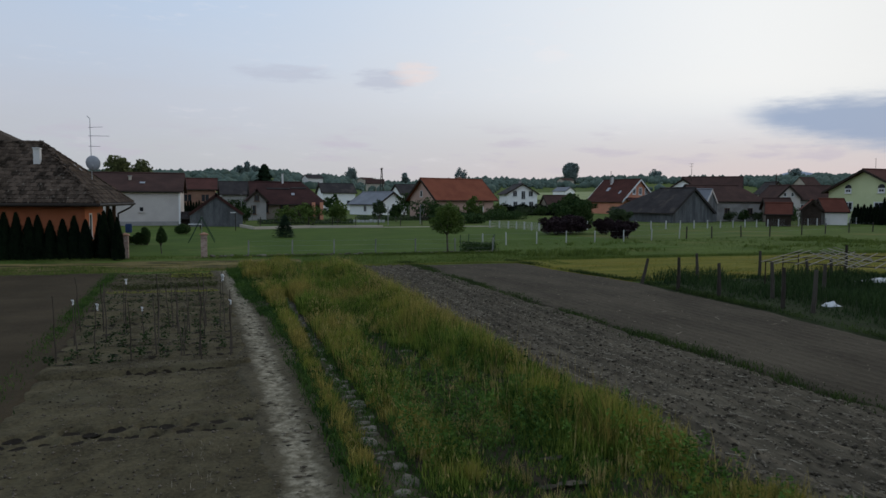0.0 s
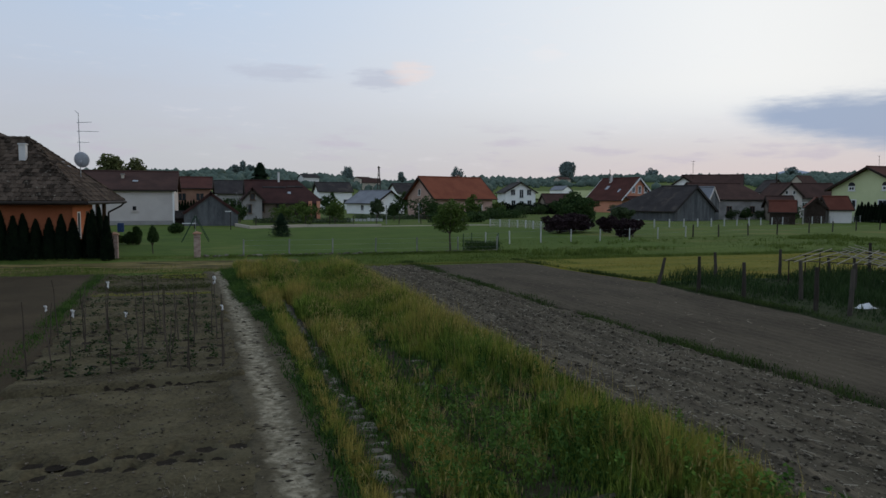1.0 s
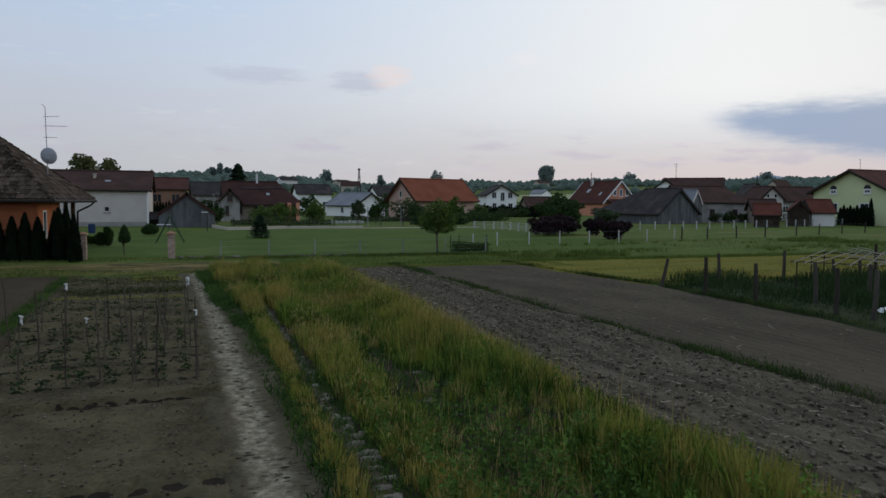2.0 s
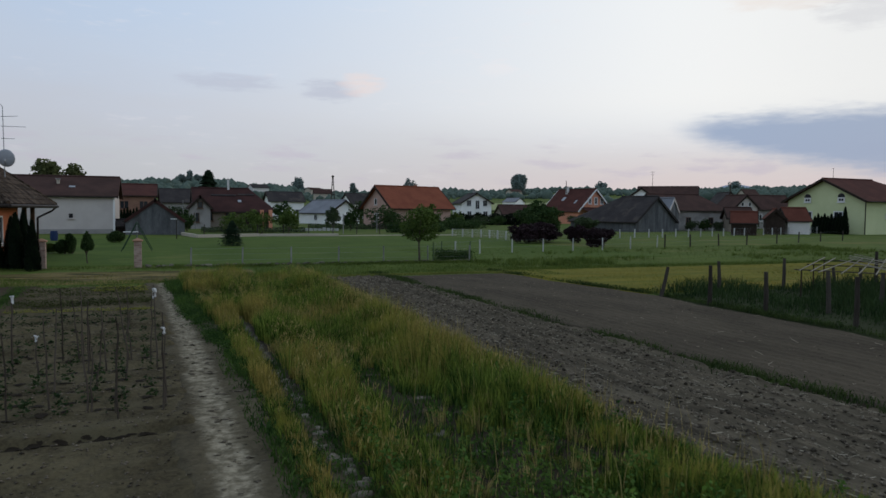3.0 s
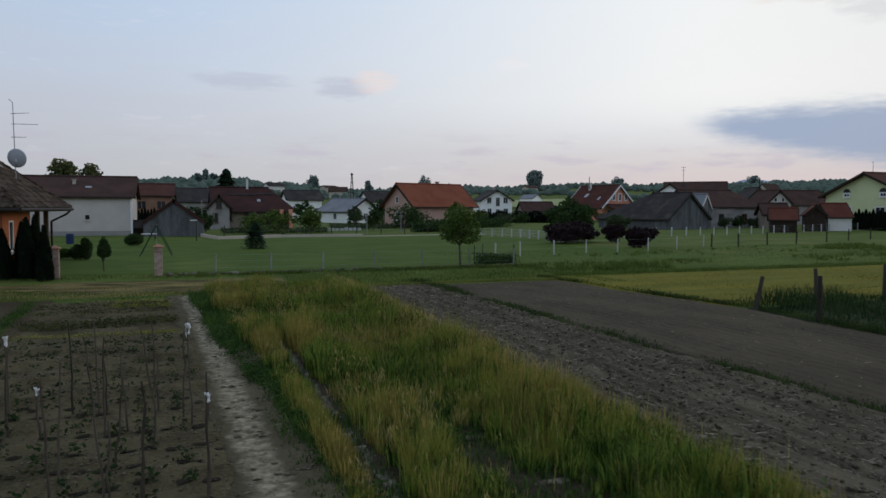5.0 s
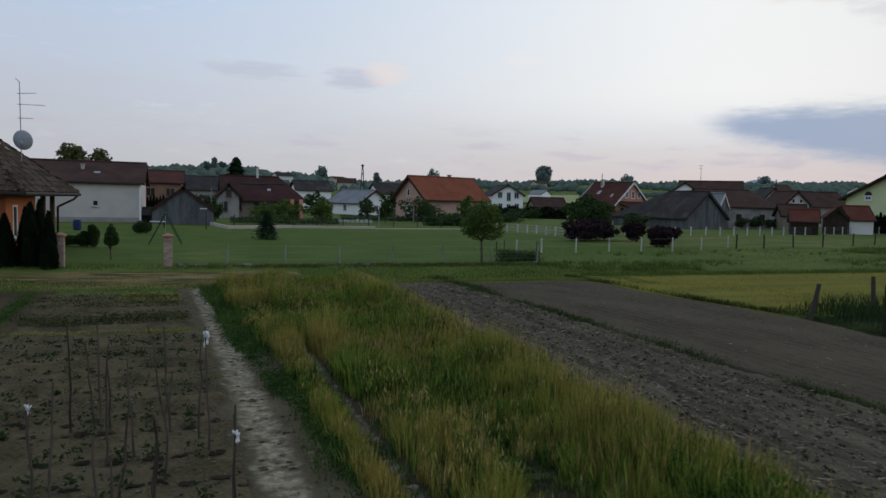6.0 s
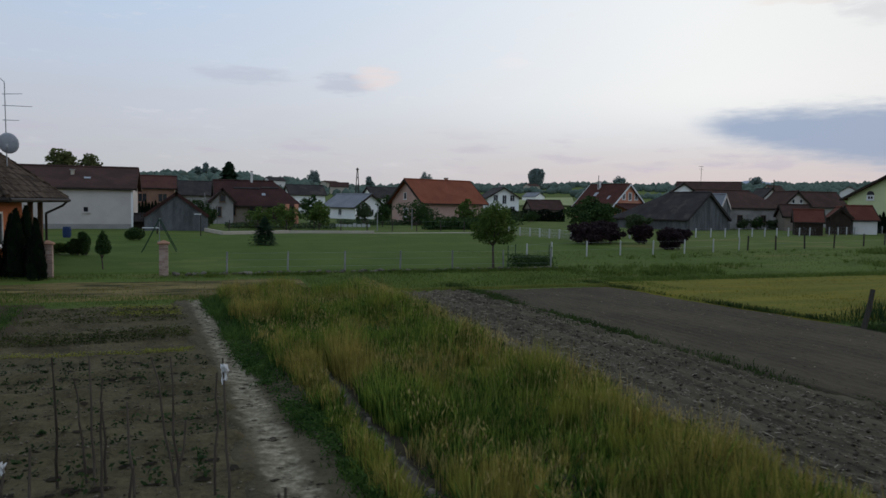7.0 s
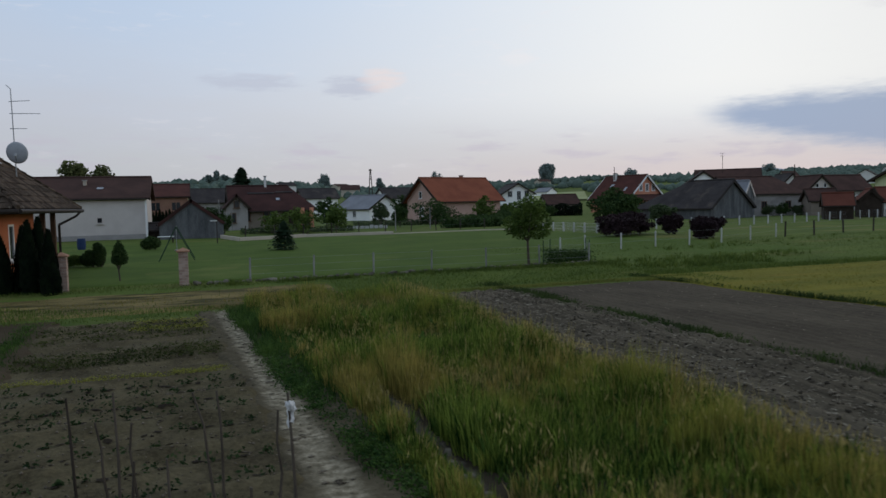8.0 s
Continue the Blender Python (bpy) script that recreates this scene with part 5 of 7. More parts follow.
def village():
    barn = gable_house("large pale-walled barn house with a brown-red tile roof", -8.98, 79, 12, 8, 3.4, 5.1, 0, M["offwhite"], M["roof_brown"], [("S", 2.53, 1.38, 0.45, 0.5)], [(1.3, -1.6, 4.86, 0.26, M["cream"])],
                over=0.3, plinth=0.45, verge=M["roof_brown"], skylights=[(2.5, 0.4, 0.5, 0.35)], frame_mat=M["offwhite"])
    # added white strip: the end wall lit by the evening sky, seen edge-on
    part("corner_pilaster", one_box(5.90, -4.06, 0, 6.05, -3.8, 3.3), M["bright"], barn, "white strip standing for the brightly lit end wall")
    gable_house("weathered grey plank shed with a low gable", 0.45, 74.5, 5, 4.8, 1.25, 3.05, -90, M["plank"], M["roof_dark"], name="shed", category="shed", over=0.12, planks=("E", 0.24), verge=M["roof_maroon"])
    gable_house("low dark lean-to beside the plank shed", -2.5, 76.8, 2.2, 2.6, 0.65, 1.15, 0, M["darkwood"], M["roof_dark"], name="shed", category="shed", over=0.1)
    gable_house("long house with a red tile roof and brick-red wall", -2.6, 105, 5.4, 8, 3.9, 5.3, 0, M["brickred"], M["roof_dred"], [("S", 1.4, 2.2, 1.1, 1.1), ("S", -0.8, 2.2, 1.1, 1.1)], over=0.3, frame_mat=M["brickred"])
    dark = gable_house("single-storey house with a wide dark red roof", 9.0, 96.5, 8.4, 8, 2.3, 4.75, 0, M["beige"], M["roof_maroon"], [("S", -3.0, 0.9, 1.0, 1.2), ("S", -0.6, 0.9, 1.2, 1.2)], [(-0.5, -0.2, 5.9, 0.24, M["white"])],
                over=0.6, hip=(0, 2.2), frame_mat=M["brownframe"], skylights=[(0.6, 0.35, 0.4, 0.5)])
    # dark slab put before the wall in place of the shade there
    part("porch_opening", one_box(0.9, -4.06, 0.1, 3.9, -3.98, 2.0), M["darkwood"], dark, "dark band standing for shade on the house front")
    rise = (4.75 - 2.3) / 4.0
    for u0, u1, k in ((-2.6, 0.3, 0.62), (0.5, 2.4, 0.66)):
        yy = -4.0 * (1 - k)
        part("snow_guard", slab(bmesh.new(), [(u0, yy - 0.12, 2.3 + 2.45 * k - 0.12 * rise + 0.22), (u1, yy - 0.12, 2.3 + 2.45 * k - 0.12 * rise + 0.22), (u1, yy + 0.12, 2.3 + 2.45 * k + 0.12 * rise + 0.22), (u0, yy + 0.12, 2.3 + 2.45 * k + 0.12 * rise + 0.22)], 0.08), M["roof_dark"], dark, "dark snow guard strip")
    gable_house("grey gabled wing of the dark red house", 5.0, 94.0, 6, 2.2, 2.6, 3.7, -90, M["greyrender"], M["roof_maroon"], [("E", 0, 2.4, 0.6, 0.8), ("E", -0.4, 0.8, 0.6, 1.1)], over=0.3, frame_mat=M["brownframe"])
    for u in (11.9, 12.9):
        part("pillar", box(bmesh.new(), u - 0.2, 91.2, gz(u, 91), u + 0.2, 91.6, 2.45, bevel=0.02), M["peach"])
        tagged(bpy.context.scene.collection.objects[-1], "peach brick porch pillar beside the dark red house", "pillar", "porch pillars")
    gable_house("small white cottage with a grey sheet roof", 26.7, 123.2, 9, 5.8, 1.95, 3.85, -68, M["bright"], M["roof_grey"], [("E", 0.2, 0.6, 0.9, 1.0), ("S", 0.5, 0.6, 0.9, 1.0)], over=0.35)
    gable_house("pink-walled house with a bright orange-red tile roof", 33.6, 102.5, 10.4, 6.8, 2.95, 5.65, 19, M["pink"], M["roof_red"], [("W", 0.4, 3.1, 0.6, 0.9), ("S", 2.6, 0.7, 1.3, 1.1), ("W", 0.2, 0.8, 1.0, 1.2)],
                [(2.0, 0.8, 6.1, 0.4, M["brickred"])], over=0.55)
    gable_house("white two-storey house with a dark slate roof", 66.0, 154.5, 10, 6.7, 4.2, 6.2, -101, M["bright"], M["roof_dark"],
                [("E", -1.7, 3.4, 1.05, 1.35), ("E", 0.2, 2.8, 0.95, 1.9), ("E", 1.9, 3.4, 1.05, 1.35), ("E", -1.6, 1.0, 1.0, 1.35), ("E", 0.2, 0.6, 0.9, 1.6), ("E", 2.0, 1.0, 1.05, 1.35), ("S", 3.0, 1.3, 1.0, 1.2)],
                [(-1.5, 0.8, 7.0, 0.5, M["greyrender"])], over=0.5, verge=M["darkwood"])
    gable_house("low outbuilding with a brown tile roof", 68.4, 138, 6.4, 5.0, 1.9, 3.6, -8, M["beige"], M["roof_brown"], over=0.3)
    peach = gable_house("orange-rendered house with a dark red roof and white gable trim", 78.4, 130, 10, 8.6, 2.8, 6.8, -78.5, M["peach"], M["roof_dred"],
                [("E", -1.3, 3.9, 0.9, 1.3), ("E", 0.3, 3.8, 0.9, 1.5), ("E", 1.9, 3.9, 0.9, 1.3), ("E", -2.4, 1.0, 1.2, 1.2)], [(-2, -0.8, 7.4, 0.5, M["white"])], over=0.5, verge=M["frame"],
                skylights=[(-1.5, 0.5, 0.8, 1.0), (2.6, 0.35, 0.5, 0.9)])
    part("porch_roof", slab(bmesh.new(), [(8.6, -4.0, 2.2), (8.6, 4.4, 2.2), (5.02, 4.4, 3.3), (5.02, -4.0, 3.3)], 0.12), M["roof_maroon"], peach, "dark red lean-to porch roof")
    for v in (-3.7, 0.0, 4.1):
        part("porch_post", one_box(8.2, v - 0.08, -0.2, 8.36, v + 0.08, 2.16), M["darkwood"], peach)
    gable_house("big dark-roofed wooden barn with a grey plank gable", 55.12, 81.38, 11, 7.0, 1.36, 4.2, -78, M["plank"], M["roof_dark"], name="barn", category="barn", over=0.3, hip=(5.5, 0), planks=("E", 0.3), verge=M["roof_dark"])
    gable_house("narrow grey plank lean-to beside the barn", 60.1, 79.1, 2.0, 3.2, 2.4, 4.1, -62, M["plank"], M["roof_grey"], name="shed", category="shed", over=0.1, planks=("E", 0.35), verge=M["steel"])
    gable_house("long farmhouse with a brown tile roof and bare grey wall", 65.4, 83.2, 10, 6.4, 2.75, 4.7, 0, M["greyrender"], M["roof_brown"], [("S", -1, 0.9, 0.8, 0.9), ("S", 2.6, 0.9, 0.8, 0.9)], over=0.3, hip=(0, 1.8), frame_mat=M["brownframe"])
    gable_house("white gabled house with a dark brown roof", 72.0, 100.6, 7, 6.2, 3.9, 6.1, -124, M["bright"], M["roof_dark"], [("E", 0, 4.3, 0.6, 0.6)], over=0.22)
    gable_house("narrow white gabled house with a dark roof", 105.5, 119.0, 7, 4.0, 4.3, 6.4, -112, M["white"], M["roof_dark"], [("E", 0, 4.0, 0.6, 0.8), ("E", -0.8, 1.4, 0.7, 1.0), ("E", 0.8, 1.4, 0.7, 1.0)], over=0.3)
    gable_house("grey-white house with a long brown roof", 88.8, 92.6, 8.4, 5.0, 3.1, 5.1, -8, M["greyrender"], M["roof_brown"], [("S", 2, 1.2, 1.0, 1.1), ("S", -2, 1.2, 1.0, 1.1)], over=0.3)
    gable_house("grey-white gable with small attic windows", 81.9, 90.4, 6, 3.5, 3.3, 5.0, -106, M["offwhite"], M["roof_brown"], [("E", -0.55, 3.4, 0.45, 0.6), ("E", 0.55, 3.4, 0.45, 0.6)], over=0.25)
    gable_house("house with a broad brown-red roof behind the farmhouse", 84.2, 109.3, 9.5, 8, 4.2, 6.85, -40, M["offwhite"], M["roof_brown"], over=0.4)
    gable_house("low outbuilding with a dark brown roof beside the farmhouse", 69.3, 76.7, 2.8, 3.6, 1.8, 3.0, -30, M["beige"], M["roof_brown"], name="shed", category="shed", over=0.25)
    # solid dark walls stand for the shade under these two open roofs
    gable_house("small shed with a red tile roof and shade-dark walls", 59.5, 65.3, 2.5, 2.8, 1.38, 2.45, -42, M["darkwood"], M["roof_mred"], name="shed", category="shed", over=0.16)
    gable_house("wooden carport with dark walls in place of open shade", 65.83, 67.29, 2.2, 2.0, 1.87, 2.8, -128, M["darkwood"], M["roof_mred"], name="carport", category="carport", over=0.18, verge=M["darkwood"])
    gable_house("white-walled garage with a red tile roof", 68.95, 67.6, 2.5, 3.0, 1.63, 2.95, -22, M["white"], M["roof_mred"], name="garage", category="garage", over=0.2)
    villa = gable_house("large pale yellow house with a dark red hipped roof", 82.25, 70.1, 11.9, 10.6, 4.05, 6.55, -177, M["yellow"], M["roof_dred"],
                [("E", -2.4, 3.75, 0.95, 0.6, "arch"), ("E", 2.2, 3.75, 0.95, 0.6, "arch"), ("E", -2.3, 1.6, 1.3, 1.1), ("E", 1.9, 1.6, 1.3, 1.1), ("N", 2.2, 1.9, 0.5, 0.5), ("N", -1.0, 1.5, 1.2, 1.3), ("N", -3.5, 1.5, 1.2, 1.3)],
                over=0.6, hip=(3.5, 0), verge=M["darkwood"], z=0.2)
    part("downpipe", tube(bmesh.new(), (6.0, 5.36, 0), (6.0, 5.36, 3.9), 0.06), M["darkmetal"], villa, "dark downpipe")
    gable_house("white house with a dark roof among far trees", 26.7, 172, 7.6, 7, 4.2, 6.2, 4, M["bright"], M["roof_dark"], [("S", 2.5, 1.2, 1.6, 1.2), ("S", -2.5, 1.2, 1.2, 1.2)], over=0.4)
    gable_house("white bungalow with a dark roof and bright gable", 48.4, 182, 10, 7.5, 3.9, 6.3, 10, M["bright"], M["roof_dark"], [("W", 0, 3.0, 0.8, 0.8), ("S", -2, 1.0, 1.2, 1.2), ("S", 2, 1.0, 1.2, 1.2)], over=0.4)
    gable_house("house with a dark blue-grey roof", 4.6, 148, 8, 8, 3.6, 5.9, 3, M["greyrender"], M["roof_dark"], [("S", 2, 1.2, 1.2, 1.2)], over=0.4)
    gable_house("white barn on the hillside", 172, 345, 9, 7, 2.4, 4.4, -70, M["bright"], M["roof_grey"], over=0.4, name="barn", category="barn")
    gable_house("distant red-roofed farmhouse behind trees", -19, 150, 12, 8, 3.6, 6.2, 5, M["cream"], M["roof_dred"], over=0.4)
    r = np.random.default_rng(101)
    for i in range(16):
        a, d = radians(r.uniform(-12, 52)), r.uniform(330, 620)
        hx, hy = d * math.sin(a), d * math.cos(a)
        if (20 < math.degrees(a) < 31 and d < 440) or -1 < math.degrees(a) < 5.5:
            continue
        gable_house("tiny far house on the wooded hillside", hx, hy, r.uniform(9, 13), 8, r.uniform(3, 5), r.uniform(6.2, 8), r.uniform(-40, 40), (M["white"], M["cream"])[i % 2], (M["roof_dark"], M["roof_brown"])[i % 2],
                    [("S", -2, 1.4, 1.4, 1.2), ("S", 2, 1.4, 1.4, 1.2)], over=0.4, group="far hillside houses")


def tile_mesh(name, w, l, t):
    """One roof tile: a slightly arched plate, its foot rounded."""
    bm = bmesh.new()
    xs = (-w / 2, -w / 4, 0, w / 4, w / 2)
    up = (0, t * 0.55, t * 0.8, t * 0.55, 0)
    top = [[bm.verts.new((x, yy * l, u + t + 0.02 * (1 - yy))) for x, u in zip(xs, up)] for yy in (0, 1)]
    low = [bm.verts.new((x, 0, u - t * 0.3)) for x, u in zip(xs, up)]
    for i in range(4):
        bm.faces.new((top[0][i], top[0][i + 1], top[1][i + 1], top[1][i]))
        bm.faces.new((low[i], low[i + 1], top[0][i + 1], top[0][i]))
    me = bpy.data.meshes.new(name)
    bm.to_mesh(me)
    bm.free()
    return me


def orange_house():
    """The bungalow at the end of the plots, with its hipped tile roof."""
    ob = thing("bungalow", "orange-rendered bungalow with a brown hipped tile roof", "house", -2.35, -0.167, 0, -3.07)
    x1, y0, yp, y1, e = -4.8, 37.4, 41.4, 45.0, 2.62
    xw = -19.0
    g = 0.08
    # walls with thickness; the front one runs past the view, the side one ends at a porch
    part("wall", one_box(xw, y0, g - 0.3, x1, y0 + 0.3, e), M["orange"], ob)
    bm = bmesh.new()
    box(bm, x1 - 0.3, y0 + 0.302, g - 0.3, x1, 38.25, e)
    box(bm, x1 - 0.3, 38.85, g - 0.3, x1, 39.9, e)
    box(bm, x1 - 0.3, 40.7, g - 0.3, x1, yp, e)
    box(bm, x1 - 0.3, 38.25, g - 0.3, x1, 38.85, 0.95)
    box(bm, x1 - 0.3, 38.25, 2.15, x1, 38.85, e)
    box(bm, x1 - 0.3, 39.9, 2.15, x1, 40.7, e)
    part("wall", bm, M["orange"], ob)
    part("wall", one_box(xw, yp - 0.3, g - 0.3, x1 - 0.302, yp, e), M["orange"], ob)
    part("wall", one_box(xw, y1 - 0.3, g - 0.3, x1 - 3.0, y1, e), M["orange"], ob)
    w = part("window", one_box(x1 - 0.05, 38.27, 0.97, x1 - 0.02, 38.83, 2.13), M["glass"], ob)
    bm = bmesh.new()
    for a in ((38.25, 0.95, 38.32, 2.15), (38.78, 0.95, 38.85, 2.15), (38.32, 0.95, 38.78, 1.02), (38.32, 2.08, 38.78, 2.15)):
        box(bm, x1 - 0.06, a[0], a[1], x1 + 0.012, a[2], a[3])
    part("window_frame", bm, M["frame"], w, "white window frame")
    part("window_sill", one_box(x1 - 0.1, 38.2, 0.89, x1 + 0.08, 38.9, 0.945), M["frame"], w)
    d = part("door", one_box(x1 - 0.18, 39.93, g, x1 - 0.13, 40.67, 2.14), M["brownframe"], ob, "brown wooden door")
    bm = bmesh.new()
    for a in ((39.9, g, 39.97, 2.15), (40.63, g, 40.7, 2.15), (39.97, 2.08, 40.63, 2.15)):
        box(bm, x1 - 0.2, a[0], a[1], x1 - 0.02, a[2], a[3])
    part("door_frame", bm, M["brownframe"], d)
    # front windows
    for cx in (-8.75, -12.0):
        w = part("window", one_box(cx - 0.55, y0 - 0.012, 1.0, cx + 0.55, y0 + 0.02, 1.85), M["glass"], ob)
        bm = bmesh.new()
        for a in ((cx - 0.6, 0.95, cx - 0.5, 1.9), (cx + 0.5, 0.95, cx + 0.6, 1.9), (cx - 0.5, 0.95, cx + 0.5, 1.03), (cx - 0.5, 1.82, cx + 0.5, 1.9), (cx - 0.03, 1.03, cx + 0.03, 1.82)):
            box(bm, a[0], y0 - 0.04, a[1], a[2], y0 + 0.02, a[3])
        part("window_frame", bm, M["frame"], w)
    # porch posts
    for py in (43.2, 44.85):
        part("porch_post", one_box(x1 - 0.22, py - 0.09, g - 0.1, x1 - 0.04, py + 0.09, e, bevel=0.015), M["brownframe"], ob, "brown timber porch post")
    part("porch_floor", one_box(x1 - 3.0, yp + 0.01, g - 0.3, x1 + 0.1, y1 + 0.1, g + 0.1), M["greyrender"], ob)
    # roof: hip end towards +x
    ex, f0, f1, ym, top, inset = -4.08, 36.68, 46.0, 41.35, 5.62, 3.44
    ze = 2.62
    apex = Vector((ex - inset, ym, top))
    cA, cB = Vector((ex, f0, ze)), Vector((ex, f1, ze))
    lA, lB = Vector((xw - 0.6, f0, ze)), Vector((xw - 0.6, f1, ze))
    lr = Vector((xw - 0.6, ym, top))
    part("roof_deck", slab(bmesh.new(), [lA, cA, apex, lr], 0.10), M["darkwood"], ob)
    part("roof_deck", slab(bmesh.new(), [cA, cB, apex], 0.10), M["darkwood"], ob)
    part("roof_deck", slab(bmesh.new(), [lB, cB, apex, lr], 0.10), M["roof_old"], ob)
    part("soffit", one_box(xw - 0.6, f0 + 0.02, ze - 0.14, ex - 0.02, f1 - 0.02, ze - 0.10), M["darkwood"], ob)
    # taller wing behind, its hip rising over the main ridge
    part("wall", one_box(xw, 42.1, 2.7, -8.6, 44.9, 5.42), M["orange"], ob)
    a, b = (-8.35, 41.9, 5.45), (-8.35, 45.3, 5.45)
    peak, far_peak = (-11.9, 43.6, 7.28), (-19.6, 43.6, 7.28)
    for pts in ([(-19.6, 41.9, 5.45), a, peak, far_peak], [a, b, peak], [(-19.6, 45.3, 5.45), b, peak, far_peak]):
        part("roof_deck", slab(bmesh.new(), pts, 0.12), M["roof_old"], ob)
    # gutters and downpipe
    part("gutter", tube(bmesh.new(), (xw - 0.6, f0 - 0.06, ze - 0.06), (ex + 0.04, f0 - 0.06, ze - 0.06), 0.075), M["darkmetal"], ob, "dark brown gutter")
    part("gutter", tube(bmesh.new(), (ex + 0.06, f0 - 0.06, ze - 0.06), (ex + 0.06, f1, ze - 0.06), 0.075), M["darkmetal"], ob, "dark brown gutter")
    bm = tube(bmesh.new(), (ex + 0.04, f1 - 0.35, ze - 0.1), (ex - 0.10, f1 - 0.5, ze - 0.28), 0.05)
    tube(bm, (ex - 0.10, f1 - 0.5, ze - 0.28), (x1 + 0.06, 45.0, ze - 0.62), 0.05)
    tube(bm, (x1 + 0.06, 45.0, ze - 0.62), (x1 + 0.06, 45.0, g), 0.05)
    part("downpipe", bm, M["darkmetal"], ob, "dark brown downpipe")
    # hip and ridge caps
    for p, q in ((cA, apex), (cB, apex), (apex, lr)):
        n = max(1, int((q - p).length / 0.36))
        bm = bmesh.new()
        for i in range(n):
            a, b = p.lerp(q, i / n), p.lerp(q, min(1.0, (i + 1.12) / n))
            tube(bm, a + Vector((0, 0, 0.08)), b + Vector((0, 0, 0.05)), 0.075, 0.065, 7)
        part("ridge_tiles", bm, M["roof_old_i"], ob)
    c = part("chimney", one_box(-7.52, 39.52, 3.6, -7.22, 39.84, 5.28, bevel=0.02), M["white"], ob, "white rendered chimney")
    part("chimney_cap", one_box(-7.55, 39.48, 5.28, -7.19, 39.88, 5.33), M["white"], c)
    # tiles on the two near slopes
    w, l = 0.30, 0.34
    me = tile_mesh("tile", w * 0.97, l * 1.12, 0.022)
    me.materials.append(M["roof_old"])
    base = np.array([v.co for v in me.vertices])
    fac = np.array([p.vertices[:] for p in me.polygons])
    rest, count = [], 0

    def slope(o, along, up, length, inside):
        nonlocal count
        n = along.cross(up).normalized()
        if n.z < 0:
            n = -n
        side = up.cross(n)
        rows_ = int(length / l)
        for j in range(rows_ + 1):
            for i in range(-2, int(15.5 / w) + 2):
                p = o + along * (i * w + (w / 2 if j % 2 else 0)) + up * (j * l)
                if not inside(p):
                    continue
                lift = n * (0.012 + random.uniform(0, 0.012))
                jig = random.uniform(-0.03, 0.03)
                m = Matrix((side + up * jig, up - side * jig, n)).transposed().to_4x4()
                m.translation = p + lift
                if p.x > -8.2 and count < 300:
                    t = new("tile", me)
                    t.parent = ob
                    t.matrix_basis = m
                    count += 1
                else:
                    mm = np.array(m)
                    rest.append(base @ mm[:3, :3].T + mm[:3, 3])
    up1 = Vector((0, ym - f0, top - ze)).normalized()
    slope(cA.copy(), Vector((-1, 0, 0)), up1, (Vector((0, ym - f0, top - ze))).length - 0.1,
          lambda p: p.x < ex - inset * (p.y - f0) / (ym - f0) and p.x > -19)
    up2 = Vector((-inset, 0, top - ze)).normalized()
    slope(cA.copy(), Vector((0, 1, 0)), up2, (Vector((-inset, 0, top - ze))).length - 0.1,
          lambda p: abs(p.y - ym) < (f1 - f0) / 2 * (1 - (ex - p.x) / inset) and p.y < f1)
    v = np.concatenate(rest)
    f = (np.arange(len(rest))[:, None, None] * len(base) + fac).reshape(-1, 4)
    tagged(link("roof_tiles", quick("roof_tiles", v, f), M["roof_old_i"], ob), kind="stuff")
    # a pale roof hatch on the hip slope
    p = Vector((ex - 1.9, 42.3, ze + (top - ze) * 1.9 / inset + 0.08))
    pts = [p + Vector((0, -0.12, 0)), p + Vector((0, 0.12, 0)), p + up2 * 0.55 + Vector((0, 0.12, 0)), p + up2 * 0.55 + Vector((0, -0.12, 0))]
    part("roof_hatch", slab(bmesh.new(), pts, 0.05), M["steel"], ob, "pale metal roof hatch")
    # aerial and dish
    a = thing("aerial", "tall thin television aerial with three bars", "aerial", -5.5, 42.0, 3.6)
    part("mast", tube(bmesh.new(), (0, 0, 0), (-0.04, 0, 3.45), 0.022, 0.016), M["steel"], a)
    for zz, ll, dz in ((2.98, 0.58, 0.04), (2.55, 0.9, 0.0), (2.0, 0.45, 0.0)):
        b = part("bar", tube(bmesh.new(), (-0.12, 0, zz), (ll, -0.1, zz + dz), 0.014, 0.010, 6), M["steel"], a)
    part("bent_tip", tube(bmesh.new(), (-0.04, 0, 3.44), (-0.18, 0, 3.58), 0.014, 0.012, 6), M["steel"], a)
    s = thing("satellite_dish", "round grey satellite dish on the aerial mast", "satellite dish", -5.42, 41.75, 4.70)
    bm = bmesh.new()
    n, rings = 28, 6
    rows_ = []
    for i in range(rings + 1):
        rr = 0.38 * i / rings
        rows_.append([bm.verts.new((rr * math.cos(2 * math.pi * j / n), 0.5 * rr * rr, rr * math.sin(2 * math.pi * j / n) * 1.05)) for j in range(n)] if i else [bm.verts.new((0, 0, 0))])
    for j in range(n):
        bm.faces.new((rows_[0][0], rows_[1][j], rows_[1][(j + 1) % n]))
        for i in range(1, rings):
            bm.faces.new((rows_[i][j], rows_[i + 1][j], rows_[i + 1][(j + 1) % n], rows_[i][(j + 1) % n]))
    geom = bmesh.ops.extrude_face_region(bm, geom=bm.faces[:])
    for g_ in geom["geom"]:
        if isinstance(g_, bmesh.types.BMVert):
            g_.co.y -= 0.02
    bowl = part("bowl", bm, M["dish"], s, smooth=True)
    bowl.matrix_basis = pose(0, 0, 0, 12, 0, -14)
    part("arm", tube(bmesh.new(), (0, 0.0, -0.3), (0.04, -0.4, -0.12), 0.015), M["steel"], s)
    part("receiver", one_box(0.0, -0.46, -0.17, 0.08, -0.36, -0.06, bevel=0.015), M["dish"], s)
    part("bracket", tube(bmesh.new(), (0, 0.05, -0.05), (-0.1, 0.2, -0.2), 0.025), M["steel"], s)


village()
orange_house()


